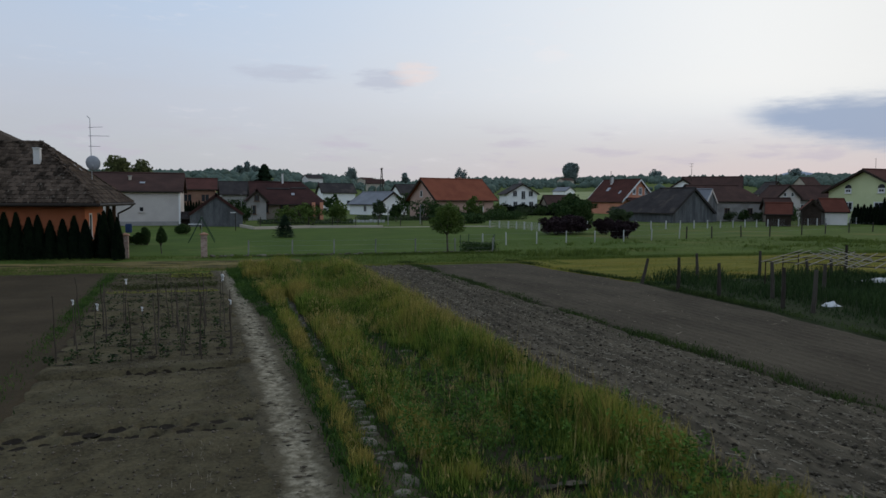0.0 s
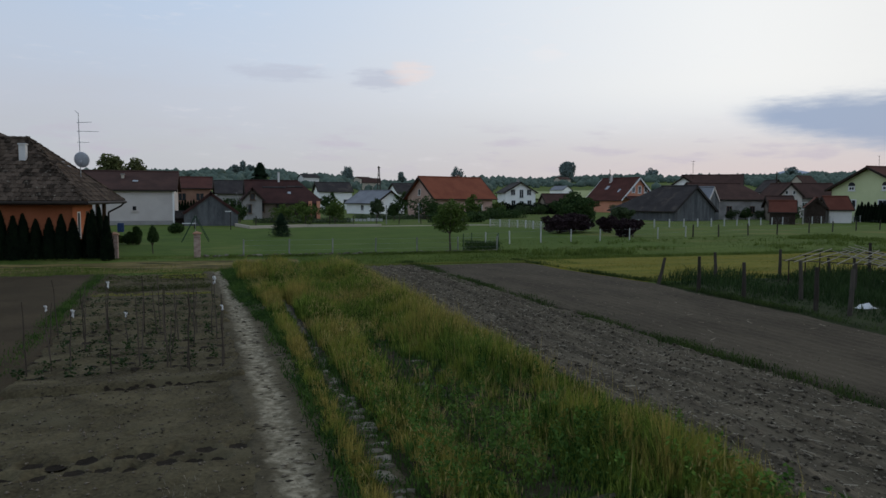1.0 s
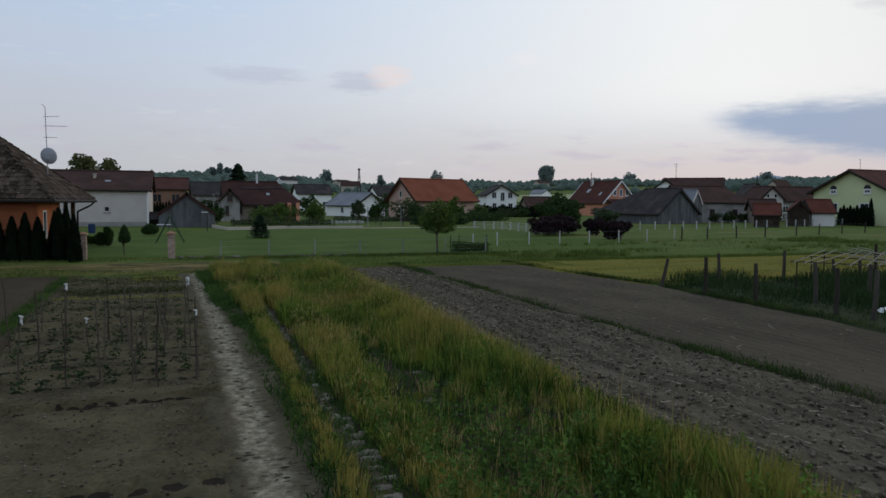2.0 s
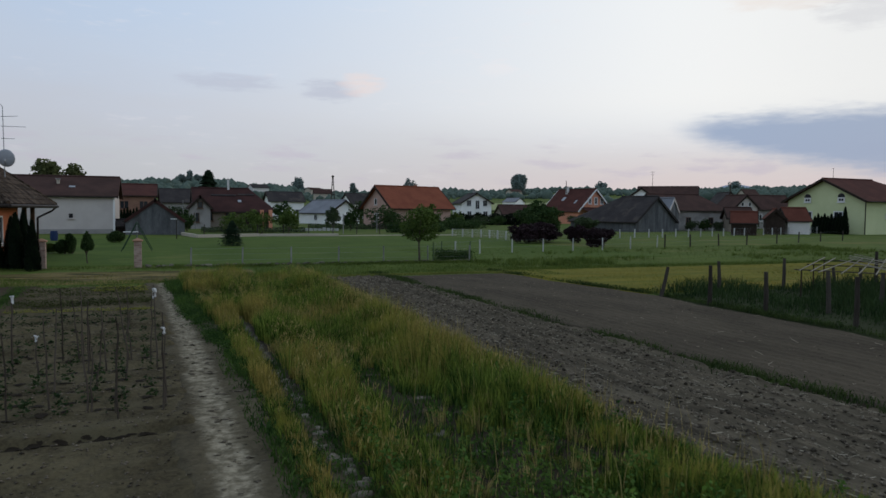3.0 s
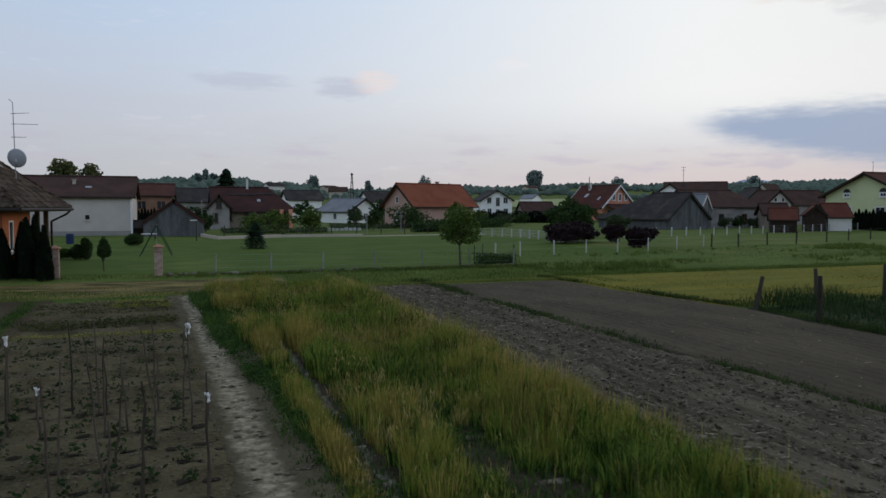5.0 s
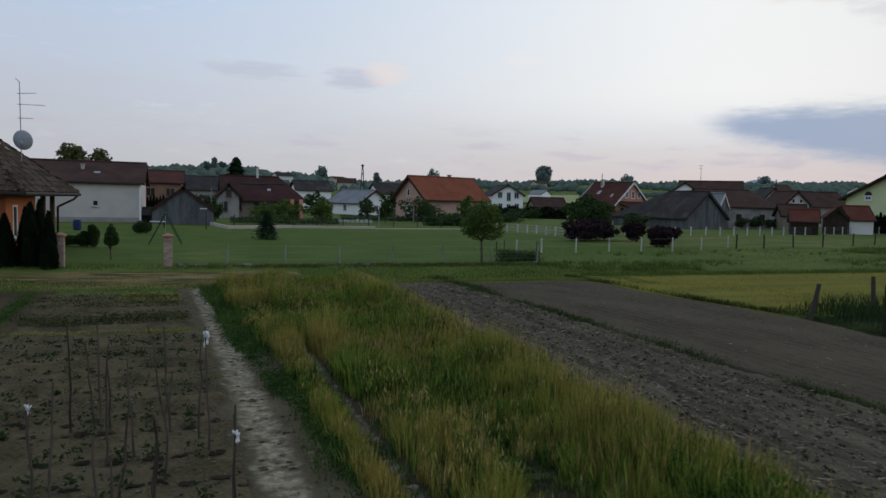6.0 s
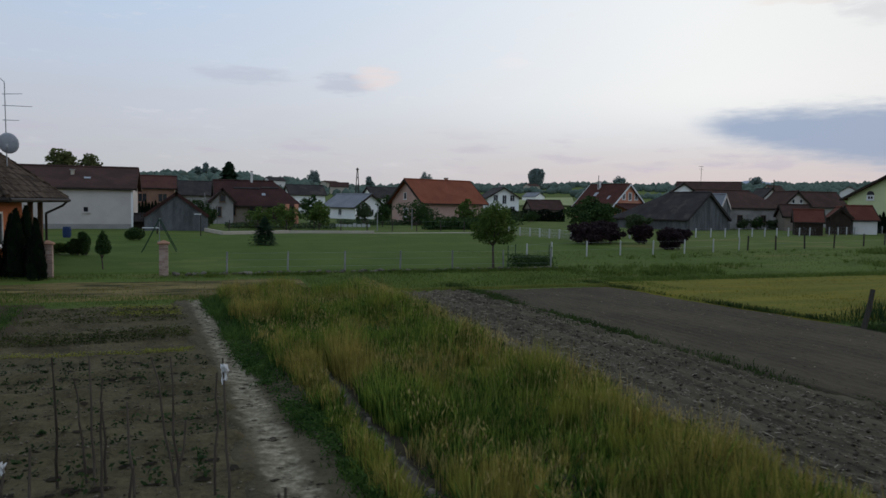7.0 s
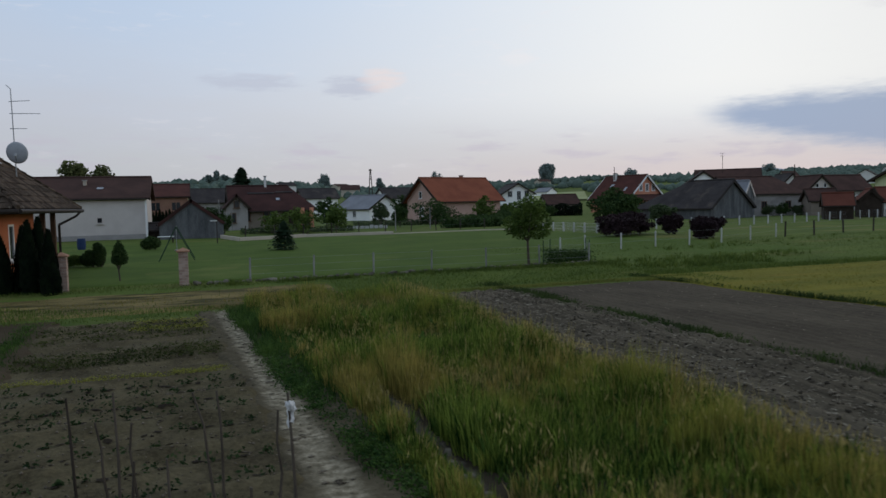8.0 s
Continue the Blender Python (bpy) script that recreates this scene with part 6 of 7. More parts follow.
# ---------------------------------------------------------------- trees and shrubs
def crown_mesh(name, blobs, n, size, seed, flat=0.3):
    """Leaves gathered in clumps: blobs are centre, radii."""
    r = np.random.default_rng(seed)
    vol = np.array([b[3] * b[4] * b[5] for b in blobs]) ** 0.8
    pick = r.choice(len(blobs), n, p=vol / vol.sum())
    b = np.array(blobs)[pick]
    d = r.normal(size=(n, 3))
    d /= np.linalg.norm(d, axis=1)[:, None]
    d = d * (r.uniform(0.25, 1.0, n) ** 0.5)[:, None]
    c = b[:, :3] + d * b[:, 3:6]
    # fine clumping
    k = r.choice(n, n)
    c = c * 0.75 + 0.25 * (c[k] * 0.0 + c + r.normal(size=(n, 3)) * b[:, 3:6] * 0.12)
    v, f = leaves(c, size, r, flat)
    return quick(name, v, f)


def tree(name, label, category, x, y, height, width, material, seed, trunk=0.3, leafs=2500, size=0.09, stems=1, group="", z=None, domed=False, shape=None):
    """A leafy tree or shrub: tapered trunk, limbs, and a crown of clumps."""
    r = np.random.default_rng(seed)
    ob = thing(name, label, category, x, y, gz(x, y) if z is None else z, 0, group)
    h0, rad = height * trunk, width / 2
    bm = bmesh.new()
    tips = []
    for s in range(stems):
        foot = Vector((r.normal() * 0.12 * (stems > 1) * width, r.normal() * 0.12 * (stems > 1) * width, -0.1))
        fork = foot + Vector((r.normal() * 0.012 * height, r.normal() * 0.012 * height, h0 + 0.1))
        tube(bm, foot, fork, 0.022 * height, 0.015 * height, 7)
        for i in range(6 if stems == 1 else 3):
            a = 2 * math.pi * (i + r.uniform(0, 0.6)) / 6
            q = fork + Vector((math.cos(a) * rad * r.uniform(0.35, 0.75), math.sin(a) * rad * r.uniform(0.35, 0.75), (height - h0) * r.uniform(0.25, 0.75)))
            tube(bm, fork - Vector((0, 0, 0.05)), q, 0.011 * height, 0.004 * height, 5)
            tips.append(q)
    part("trunk", bm, M["bark"], ob)
    blobs = []
    mid = h0 + (height - h0) * 0.5
    for q in tips:
        s = r.uniform(0.28, 0.45)
        blobs.append((q.x, q.y, q.z, rad * s, rad * s, (height - h0) * s * 0.6))
    for i in range(18):
        a, e = r.uniform(0, 6.28), r.uniform(-0.95, 1.0)
        k = math.sqrt(1 - e * e) * r.uniform(0.4, 0.95)
        s = r.uniform(0.12, 0.36)
        blobs.append((math.cos(a) * rad * k, math.sin(a) * rad * k, mid + e * (height - h0) * 0.43, rad * s, rad * s, (height - h0) * s * 0.55))
    blobs.append((r.normal() * 0.1 * rad, r.normal() * 0.1 * rad, mid, rad * 0.5, rad * 0.5, (height - h0) * 0.33))
    if shape:
        blobs = [(dx * width, dy * width, k * height, q * width, q * width, e * height) for dx, dy, k, q, e in shape]
    if domed:
        blobs += [(0, 0, height * 0.78, rad * 0.62, rad * 0.62, height * 0.2), (0, 0, height * 0.5, rad * 0.85, rad * 0.85, height * 0.3), (0, 0, height * 0.22, rad * 0.7, rad * 0.7, height * 0.2)]
    link("crown", crown_mesh("crown", blobs, leafs, size, seed), material, ob)
    return ob


def conifer(name, label, category, x, y, height, width, material, seed, skirt=0.05, layers=14, per=60, size=0.12, group="", power=0.9):
    """A cone-shaped evergreen of drooping sprays."""
    r = np.random.default_rng(seed)
    ob = thing(name, label, category, x, y, gz(x, y), 0, group)
    part("trunk", tube(bmesh.new(), (0, 0, -0.1), (0, 0, height * 0.95), 0.02 * height, 0.004 * height, 7), M["bark"], ob)
    n = layers * per
    k = r.uniform(0, 1, n) ** 0.75
    zz = height * (skirt + (1 - skirt) * k)
    lump = 1 + 0.18 * np.sin(zz / height * layers * 2 * np.pi)
    a = r.uniform(0, 6.28, n)
    rr = width / 2 * (1 - k) ** power * lump * r.uniform(0.35, 1.05, n) * (1 + 0.15 * np.sin(3 * a + seed))
    c = np.stack([np.cos(a) * rr, np.sin(a) * rr, zz - 0.1 * rr], -1)
    out = np.stack([np.cos(a), np.sin(a), np.full(n, -0.35)], -1)
    side = np.stack([-np.sin(a), np.cos(a), r.normal(size=n) * 0.3], -1)
    s = (size * r.uniform(0.6, 1.4, n))[:, None]
    v = np.stack([c - out * s * 0.6, c + side * s * 0.45, c + out * s, c - side * s * 0.45], 1).reshape(-1, 3)
    link("foliage", quick("foliage", v, np.arange(n * 4).reshape(-1, 4)), material, ob)
    return ob


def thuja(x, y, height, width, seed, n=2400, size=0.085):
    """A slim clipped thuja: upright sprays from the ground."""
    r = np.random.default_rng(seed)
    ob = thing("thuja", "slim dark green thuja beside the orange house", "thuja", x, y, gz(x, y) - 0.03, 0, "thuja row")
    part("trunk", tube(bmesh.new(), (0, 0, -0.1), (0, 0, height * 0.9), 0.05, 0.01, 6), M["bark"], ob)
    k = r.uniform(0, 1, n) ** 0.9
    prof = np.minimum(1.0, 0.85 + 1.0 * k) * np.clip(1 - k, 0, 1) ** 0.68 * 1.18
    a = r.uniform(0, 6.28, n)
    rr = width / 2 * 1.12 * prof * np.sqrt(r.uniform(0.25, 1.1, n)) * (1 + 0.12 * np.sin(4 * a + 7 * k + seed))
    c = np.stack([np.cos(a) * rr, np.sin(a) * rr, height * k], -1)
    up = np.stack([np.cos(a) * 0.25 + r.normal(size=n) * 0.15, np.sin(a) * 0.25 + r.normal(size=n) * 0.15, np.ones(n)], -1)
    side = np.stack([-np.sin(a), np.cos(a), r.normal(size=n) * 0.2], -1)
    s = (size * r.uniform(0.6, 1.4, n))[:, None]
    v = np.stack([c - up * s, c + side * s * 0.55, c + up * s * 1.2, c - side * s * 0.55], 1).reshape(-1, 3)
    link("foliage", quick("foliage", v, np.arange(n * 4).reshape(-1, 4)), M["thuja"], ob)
    return ob


def hedge(label, x0, y0, x1, y1, height, depth, material, seed, n=3000, size=0.14):
    r = np.random.default_rng(seed)
    L = math.hypot(x1 - x0, y1 - y0)
    ob = thing("hedge", label, "hedge", (x0 + x1) / 2, (y0 + y1) / 2, gz((x0 + x1) / 2, (y0 + y1) / 2), math.degrees(math.atan2(y1 - y0, x1 - x0)))
    c = np.stack([r.uniform(-L / 2, L / 2, n), r.normal(size=n) * depth / 3, r.uniform(0, 1, n) * height], -1)
    c[:, 2] *= 0.9 + 0.12 * np.sin(c[:, 0] * 2.2 + seed) + 0.05 * r.normal(size=n)
    v, f = leaves(c, size, r)
    for i in range(int(L / 1.2) + 1):
        u = -L / 2 + 0.5 + i * 1.2
        if u < L / 2:
            part("stem", tube(bmesh.new(), (u, 0, -0.1), (u, 0, height * 0.7), 0.05, 0.02, 5), M["bark"], ob)
    link("foliage", quick("foliage", v, f), material, ob)
    return ob


def plants():
    r = random.Random(5)
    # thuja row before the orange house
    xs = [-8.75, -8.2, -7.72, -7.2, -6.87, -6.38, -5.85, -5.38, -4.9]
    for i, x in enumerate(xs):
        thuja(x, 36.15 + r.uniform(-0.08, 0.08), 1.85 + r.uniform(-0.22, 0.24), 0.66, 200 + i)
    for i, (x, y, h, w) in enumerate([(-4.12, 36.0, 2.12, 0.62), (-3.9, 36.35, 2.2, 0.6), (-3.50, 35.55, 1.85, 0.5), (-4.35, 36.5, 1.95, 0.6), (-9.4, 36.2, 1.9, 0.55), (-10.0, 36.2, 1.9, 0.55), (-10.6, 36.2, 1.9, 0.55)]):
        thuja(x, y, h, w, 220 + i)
    tree("fruit_tree", "small round-crowned fruit tree by the stone-footed fence", "tree", 12.36, 36.15, 2.66, 2.0, M["leaf"], 301, 0.36, 4300, 0.062,
         shape=[(0, 0, 0.66, 0.30, 0.20), (-0.26, 0.05, 0.60, 0.22, 0.14), (0.27, 0, 0.62, 0.22, 0.15), (0.05, -0.1, 0.84, 0.24, 0.13), (-0.16, 0, 0.80, 0.2, 0.13), (0.22, 0.1, 0.78, 0.18, 0.11), (-0.33, 0, 0.50, 0.14, 0.08), (0.36, 0, 0.48, 0.13, 0.09), (0.0, 0.2, 0.55, 0.26, 0.13), (0.02, 0, 0.94, 0.12, 0.07), (-0.15, 0, 0.47, 0.2, 0.10), (0.16, -0.1, 0.46, 0.2, 0.10)])
    tree("dwarf_tree", "small cone-shaped tree on a bare thin trunk", "tree", -1.86, 38.3, 1.40, 0.62, M["leaf_dark"], 302, 0.3, 5000, 0.030, shape=[(0, 0, 0.52, 0.44, 0.14), (0.02, 0, 0.66, 0.40, 0.16), (0, 0.02, 0.80, 0.28, 0.13), (0, 0, 0.91, 0.14, 0.10), (0.12, 0, 0.56, 0.36, 0.10)])
    tree("bush", "upright oval green bush on the lawn", "bush", -3.3, 45.5, 1.1, 0.62, M["leaf_dark"], 303, 0.04, 5200, 0.034, 3, shape=[(0, 0, 0.3, 0.42, 0.28), (0.05, 0, 0.55, 0.46, 0.28), (-0.05, 0, 0.78, 0.34, 0.2), (0.1, 0.1, 0.65, 0.35, 0.2)])
    tree("bush", "rounded green bush on the lawn", "bush", -3.72, 45.7, 0.82, 0.75, M["leaf_dark"], 304, 0.04, 4600, 0.034, 3, shape=[(0, 0, 0.35, 0.45, 0.32), (0.15, 0, 0.55, 0.36, 0.3), (-0.2, 0.1, 0.5, 0.3, 0.26), (0.05, 0, 0.75, 0.25, 0.2)])
    tree("bush", "low green bush beside the rounded one", "bush", -4.35, 46.0, 0.6, 0.85, M["leaf"], 307, 0.04, 3600, 0.034, 3, shape=[(-0.2, 0, 0.4, 0.32, 0.35), (0.2, 0, 0.5, 0.32, 0.4), (0, 0, 0.55, 0.3, 0.4)])
    tree("bush", "low spreading bush near the pale house", "bush", -1.9, 58.0, 0.85, 1.15, M["leaf_dark"], 305, 0.04, 4600, 0.045, 3, shape=[(-0.2, 0, 0.4, 0.32, 0.38), (0.2, 0, 0.45, 0.32, 0.4), (0, 0, 0.6, 0.34, 0.36), (0.1, 0, 0.35, 0.4, 0.3)])
    conifer("spruce", "young dark spruce standing on the lawn", "spruce", 5.25, 52.2, 1.62, 1.55, M["needle"], 306, 0.02, 9, 320, 0.10, power=0.75)
    # purple-leaved plum shrubs
    for i, (x, y, h, w) in enumerate([(25.9, 51.5, 1.5, 2.8), (27.7, 52.5, 1.55, 2.9), (29.0, 54.0, 1.55, 2.2), (30.4, 51.8, 1.35, 1.6), (28.5, 46.2, 1.3, 1.5), (29.3, 46.6, 1.35, 1.6)]):
        tree("plum_shrub", "purple-leaved plum shrub by the white fence", "shrub", x, y, h, w, M["plum"], 310 + i, 0.05, 3600, 0.10, 3, "purple plum shrubs")
    tree("walnut_tree", "broad dark green tree behind the plum shrubs", "tree", 33.7, 63.2, 3.15, 4.7, M["leaf_dark"], 320, 0.06, 8000, 0.13)
    tree("bush", "grey-green bush beside the broad tree", "bush", 41.5, 68, 1.9, 2.6, M["leaf_far"], 321, 0.08, 3000, 0.12)
    # trees and bushes among the houses
    for i, (x, y, h, w, m, tr) in enumerate([
            (13.2, 84, 3.1, 2.6, "leaf_dark", 0.25), (12.3, 74, 2.6, 2.4, "leaf", 0.2), (9.2, 74, 2.2, 3.0, "leaf", 0.1), (7.4, 76, 1.9, 2.4, "leaf", 0.1), (18.3, 82, 2.5, 2.0, "leaf_far", 0.25),
            (20.4, 82.5, 2.2, 1.9, "leaf_dark", 0.3), (25.3, 88, 3.0, 4.6, "leaf_dark", 0.08), (27.8, 90, 2.2, 3.4, "leaf_dark", 0.08), (31.6, 87, 3.1, 2.6, "leaf", 0.2), (36.6, 92, 1.9, 3.2, "leaf_dark", 0.05),
            (40.8, 101, 2.3, 2.2, "leaf", 0.1), (46.5, 106, 1.7, 3.0, "leaf_far", 0.1), (50.5, 108, 1.7, 2.4, "leaf_dark", 0.1), (64.5, 108, 2.0, 3.0, "leaf_far", 0.1),
            (66.2, 78.8, 1.5, 1.6, "leaf_dark", 0.1),
            (68.3, 78.6, 1.3, 1.8, "leaf_far", 0.1), (63.8, 78.6, 1.4, 1.5, "leaf_far", 0.1),
            (110, 130, 4.5, 6, "leaf_dark", 0.15), (53.5, 160, 7.0, 8, "leaf_far", 0.15), (28.2, 108, 3.8, 3.0, "leaf_dark", 0.15), (47.5, 160, 4.2, 5.5, "leaf_far", 0.15),
            (3.2, 82, 2.0, 2.2, "leaf_dark", 0.1), (2.9, 98, 2.7, 3.4, "leaf_dark", 0.1), (5.6, 112, 3.4, 4.0, "leaf_dark", 0.1), (120, 118, 5, 6, "leaf_far", 0.12), (98, 110, 3, 4, "leaf_dark", 0.1)]):
        tree(("garden_tree", "bush")[tr < 0.12], "leafy green %s between the village houses" % ("tree" if tr >= 0.12 else "bush"), ("tree", "bush")[tr < 0.12], x, y, h, w, M[m], 330 + i, tr * 0.6, 1300, 0.06 + 0.03 * h, 1 + 2 * (tr < 0.18), group="village greenery")
    tree("lime_tree", "broad tree behind the pale barn house", "tree", -13.3, 111, 8.9, 5.2, M["leaf_warm"], 380, 0.2, 6000, 0.28, domed=True)
    tree("lime_tree", "broad tree behind the pale barn house", "tree", -10.1, 113, 8.4, 4.2, M["leaf_warm"], 381, 0.2, 4200, 0.26, domed=True)
    conifer("spruce", "tall dark spruce behind the red-roofed houses", "spruce", 7.6, 122, 8.2, 4.6, M["needle"], 382, 0.1, 9, 260, 0.5, power=0.7)
    hedge("dark clipped hedge before the white two-storey house", 47, 118, 58.5, 112, 1.9, 1.2, M["thuja"], 390, 4000, 0.22)
    for i in range(15):
        t = thuja(-3.4 + 0.33 * i, 94 - 0.06 * i, 2.05 + 0.14 * (i % 3), 0.55, 440 + i, 700, 0.12)
        t["label"] = "dark thuja in the row behind the plank shed"
    hedge("mixed low garden shrubs beyond the lawn wall", 4.5, 78, 14.5, 77.5, 0.6, 2.0, M["leaf_far"], 391, 2600, 0.10)
    hedge("mixed low garden shrubs before the white cottage", 17, 88, 30, 91, 0.7, 2.0, M["leaf_far"], 393, 3000, 0.11)
    hedge("dense dark shrubs beside the pink house", 27.5, 84, 40, 92, 1.1, 2.4, M["leaf_dark"], 394, 4600, 0.14)
    hedge("dark shrubs between the farmhouse and the yellow house", 71.2, 78.5, 77.5, 82.5, 1.9, 1.4, M["leaf_dark"], 395, 3200, 0.14)
    hedge("dark bushes along the lawn edge", 23, 76, 29, 77, 1.0, 1.4, M["leaf_dark"], 392, 3000, 0.16)
    for i in range(10):
        x, y = 74.5 - 0.05 * i, 69.5 - 4.5 * i / 9
        t = thuja(x, y, 2.0 + (1.1 if i == 9 else 0.3 * (i % 2)), 0.8, 400 + i, 900, 0.13)
        t["label"] = "dark thuja before the yellow house"
    tree("hilltop_tree", "great round tree on the hill skyline", "tree", 306, 602, 20, 16, M["leaf_haze"], 413, 0.02, 9000, 0.8, domed=True)
    for i, (px, py, h, w) in enumerate([(212, 640, 15, 14), (120, 700, 14, 12), (20, 620, 12, 5), (14, 622, 8, 7), (27, 630, 9, 6), (108, 620, 13, 7), (420, 640, 11, 15), (100, 330, 8, 8), (520, 560, 11, 14), (150, 600, 12, 9)]):
        tree("hill_tree", "single tree on the far hill", "tree", px, py, h, w, M["leaf_haze"], 420 + i, 0.08, 1500, 0.8, group="far hill trees")


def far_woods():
    """The wooded hills: thousands of uneven crowns, tinted bluish green for distance haze."""
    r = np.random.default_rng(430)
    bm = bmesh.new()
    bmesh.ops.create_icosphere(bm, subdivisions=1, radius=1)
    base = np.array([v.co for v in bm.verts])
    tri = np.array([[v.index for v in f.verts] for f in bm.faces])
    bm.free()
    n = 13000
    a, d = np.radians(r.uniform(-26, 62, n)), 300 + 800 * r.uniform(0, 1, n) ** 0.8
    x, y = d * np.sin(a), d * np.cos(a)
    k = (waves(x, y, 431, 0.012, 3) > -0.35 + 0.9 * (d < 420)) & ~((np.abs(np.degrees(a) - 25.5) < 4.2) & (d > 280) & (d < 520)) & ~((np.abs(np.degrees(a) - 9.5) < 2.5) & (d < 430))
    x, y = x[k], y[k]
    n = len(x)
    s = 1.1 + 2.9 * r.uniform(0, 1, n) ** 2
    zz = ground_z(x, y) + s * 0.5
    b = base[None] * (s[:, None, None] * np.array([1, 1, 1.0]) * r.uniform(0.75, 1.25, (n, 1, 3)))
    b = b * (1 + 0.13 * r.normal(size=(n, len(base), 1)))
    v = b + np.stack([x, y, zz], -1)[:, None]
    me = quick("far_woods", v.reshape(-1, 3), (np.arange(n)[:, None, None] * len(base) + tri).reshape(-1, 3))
    tagged(link("far_woods", me, M["woods"], smooth=True), "wooded hills with distance haze in their colour", "woods", kind="stuff")
    # pale fields on the slopes
    for nm, lab, az0, az1, d0, d1 in (("crop_field", "pale green crop field on the slope", 21.7, 29.5, 300, 430), ("crop_field", "pale crop field between far trees", 7.6, 12.0, 205, 300)):
        aa, dd = np.meshgrid(np.radians(np.linspace(az0, az1, 16)), np.linspace(d0, d1, 16))
        x, y = dd * np.sin(aa), dd * np.cos(aa)
        z = ground_z(x, y) + 0.6
        i, j = np.meshgrid(np.arange(15), np.arange(15), indexing="ij")
        p = (i * 16 + j).ravel()
        tagged(link(nm, quick(nm, np.stack([x, y, z], -1).reshape(-1, 3), np.stack([p, p + 1, p + 17, p + 16], -1)), M["crop"]), lab, "field", kind="structure")


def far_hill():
    """A faint ridge far beyond the woods; its blue is distance haze put into the colour."""
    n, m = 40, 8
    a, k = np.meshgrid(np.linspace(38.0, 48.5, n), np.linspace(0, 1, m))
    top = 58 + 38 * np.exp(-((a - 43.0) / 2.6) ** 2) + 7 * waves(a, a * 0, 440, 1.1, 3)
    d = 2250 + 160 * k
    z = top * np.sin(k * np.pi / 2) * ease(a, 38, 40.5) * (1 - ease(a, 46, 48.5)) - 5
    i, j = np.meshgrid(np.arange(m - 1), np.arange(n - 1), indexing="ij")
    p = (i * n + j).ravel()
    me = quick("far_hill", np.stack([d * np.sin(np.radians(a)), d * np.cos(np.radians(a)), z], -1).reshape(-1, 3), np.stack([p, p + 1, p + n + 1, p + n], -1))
    tagged(link("far_hill", me, M["far_hill"], smooth=True), "mountain ridge on the horizon, coloured haze-blue", "mountain", kind="structure")


plants()
far_woods()
far_hill()

# ---------------------------------------------------------------- fences, pillars, yard things
def gate_pillar(x, y):
    ob = thing("gate_pillar", "square brick gate pillar with a terracotta cap", "pillar", x, y, gz(x, y) - 0.02, 0, "gate pillars")
    w, h = 0.145, 1.06
    part("core", one_box(-w + 0.012, -w + 0.012, -0.1, w - 0.012, w - 0.012, h), M["mortar"], ob)
    me = bpy.data.meshes.new("brick")
    bm = box(bmesh.new(), -0.090, -0.050, 0, 0.090, 0.050, 0.075, bevel=0.006)
    bm.to_mesh(me)
    bm.free()
    me.materials.append(M["brick"])
    for j in range(12):
        for k in range(4):
            b = new("brick", me)
            b.parent = ob
            a = k * math.pi / 2 + (0 if j % 2 else 0)
            off = (-0.052 if j % 2 else 0.052)
            p = Matrix.Rotation(a, 4, "Z") @ Vector((off, -w + 0.05, 0.005 + j * 0.087))
            b.matrix_basis = Matrix.Translation(p) @ Matrix.Rotation(a + random.uniform(-0.02, 0.02), 4, "Z")
    part("cap", one_box(-w - 0.05, -w - 0.05, h, w + 0.05, w + 0.05, h + 0.06, bevel=0.015), M["cap"], ob)
    bm = bmesh.new()
    bmesh.ops.create_cone(bm, cap_ends=True, segments=4, radius1=(w + 0.03) * 1.414, radius2=0.03, depth=0.08, matrix=Matrix.Translation((0, 0, h + 0.10)) @ Matrix.Rotation(math.pi / 4, 4, "Z"))
    part("cap_top", bm, M["cap"], ob)


def post_mesh(name, w, h, material, top=0.02):
    bm = box(bmesh.new(), -w / 2, -w / 2, -0.15, w / 2, w / 2, h, bevel=top)
    me = bpy.data.meshes.new(name)
    bm.to_mesh(me)
    bm.free()
    me.materials.append(material)
    return me


def fence(name, label, places, w, h, material, wires, wire_r=0.003, tilt=1.5, mesh_step=0, wire_mat=None):
    """Posts at the places given, with wires strung between them."""
    x0, y0 = places[0]
    ob = thing(name, label, "fence", x0, y0, 0)
    me = post_mesh("post", w, h, material)
    for x, y in places:
        p = new("post", me)
        p.parent = ob
        p.matrix_basis = pose(x - x0, y - y0, gz(x, y), random.uniform(-tilt, tilt), random.uniform(-tilt, tilt), random.uniform(-8, 8))
    for k in wires:
        bm = bmesh.new()
        for (xa, ya), (xb, yb) in zip(places, places[1:]):
            tube(bm, (xa - x0, ya - y0, gz(xa, ya) + k * h), (xb - x0, yb - y0, gz(xb, yb) + k * h), wire_r, sides=4, caps=False)
        part("wire", bm, wire_mat or M["mesh"], ob)
    if mesh_step:
        bm = bmesh.new()
        for (xa, ya), (xb, yb) in zip(places, places[1:]):
            n = int(math.hypot(xb - xa, yb - ya) / mesh_step)
            for i in range(n):
                k = (i + 0.5) / n
                x, y = xa + (xb - xa) * k - x0, ya + (yb - ya) * k - y0
                z = gz(x + x0, y + y0)
                tube(bm, (x, y, z + 0.03), (x, y, z + h * 0.92), wire_r * 0.8, sides=3, caps=False)
        part("netting", bm, wire_mat or M["mesh"], ob, "thin wire netting")
    return ob


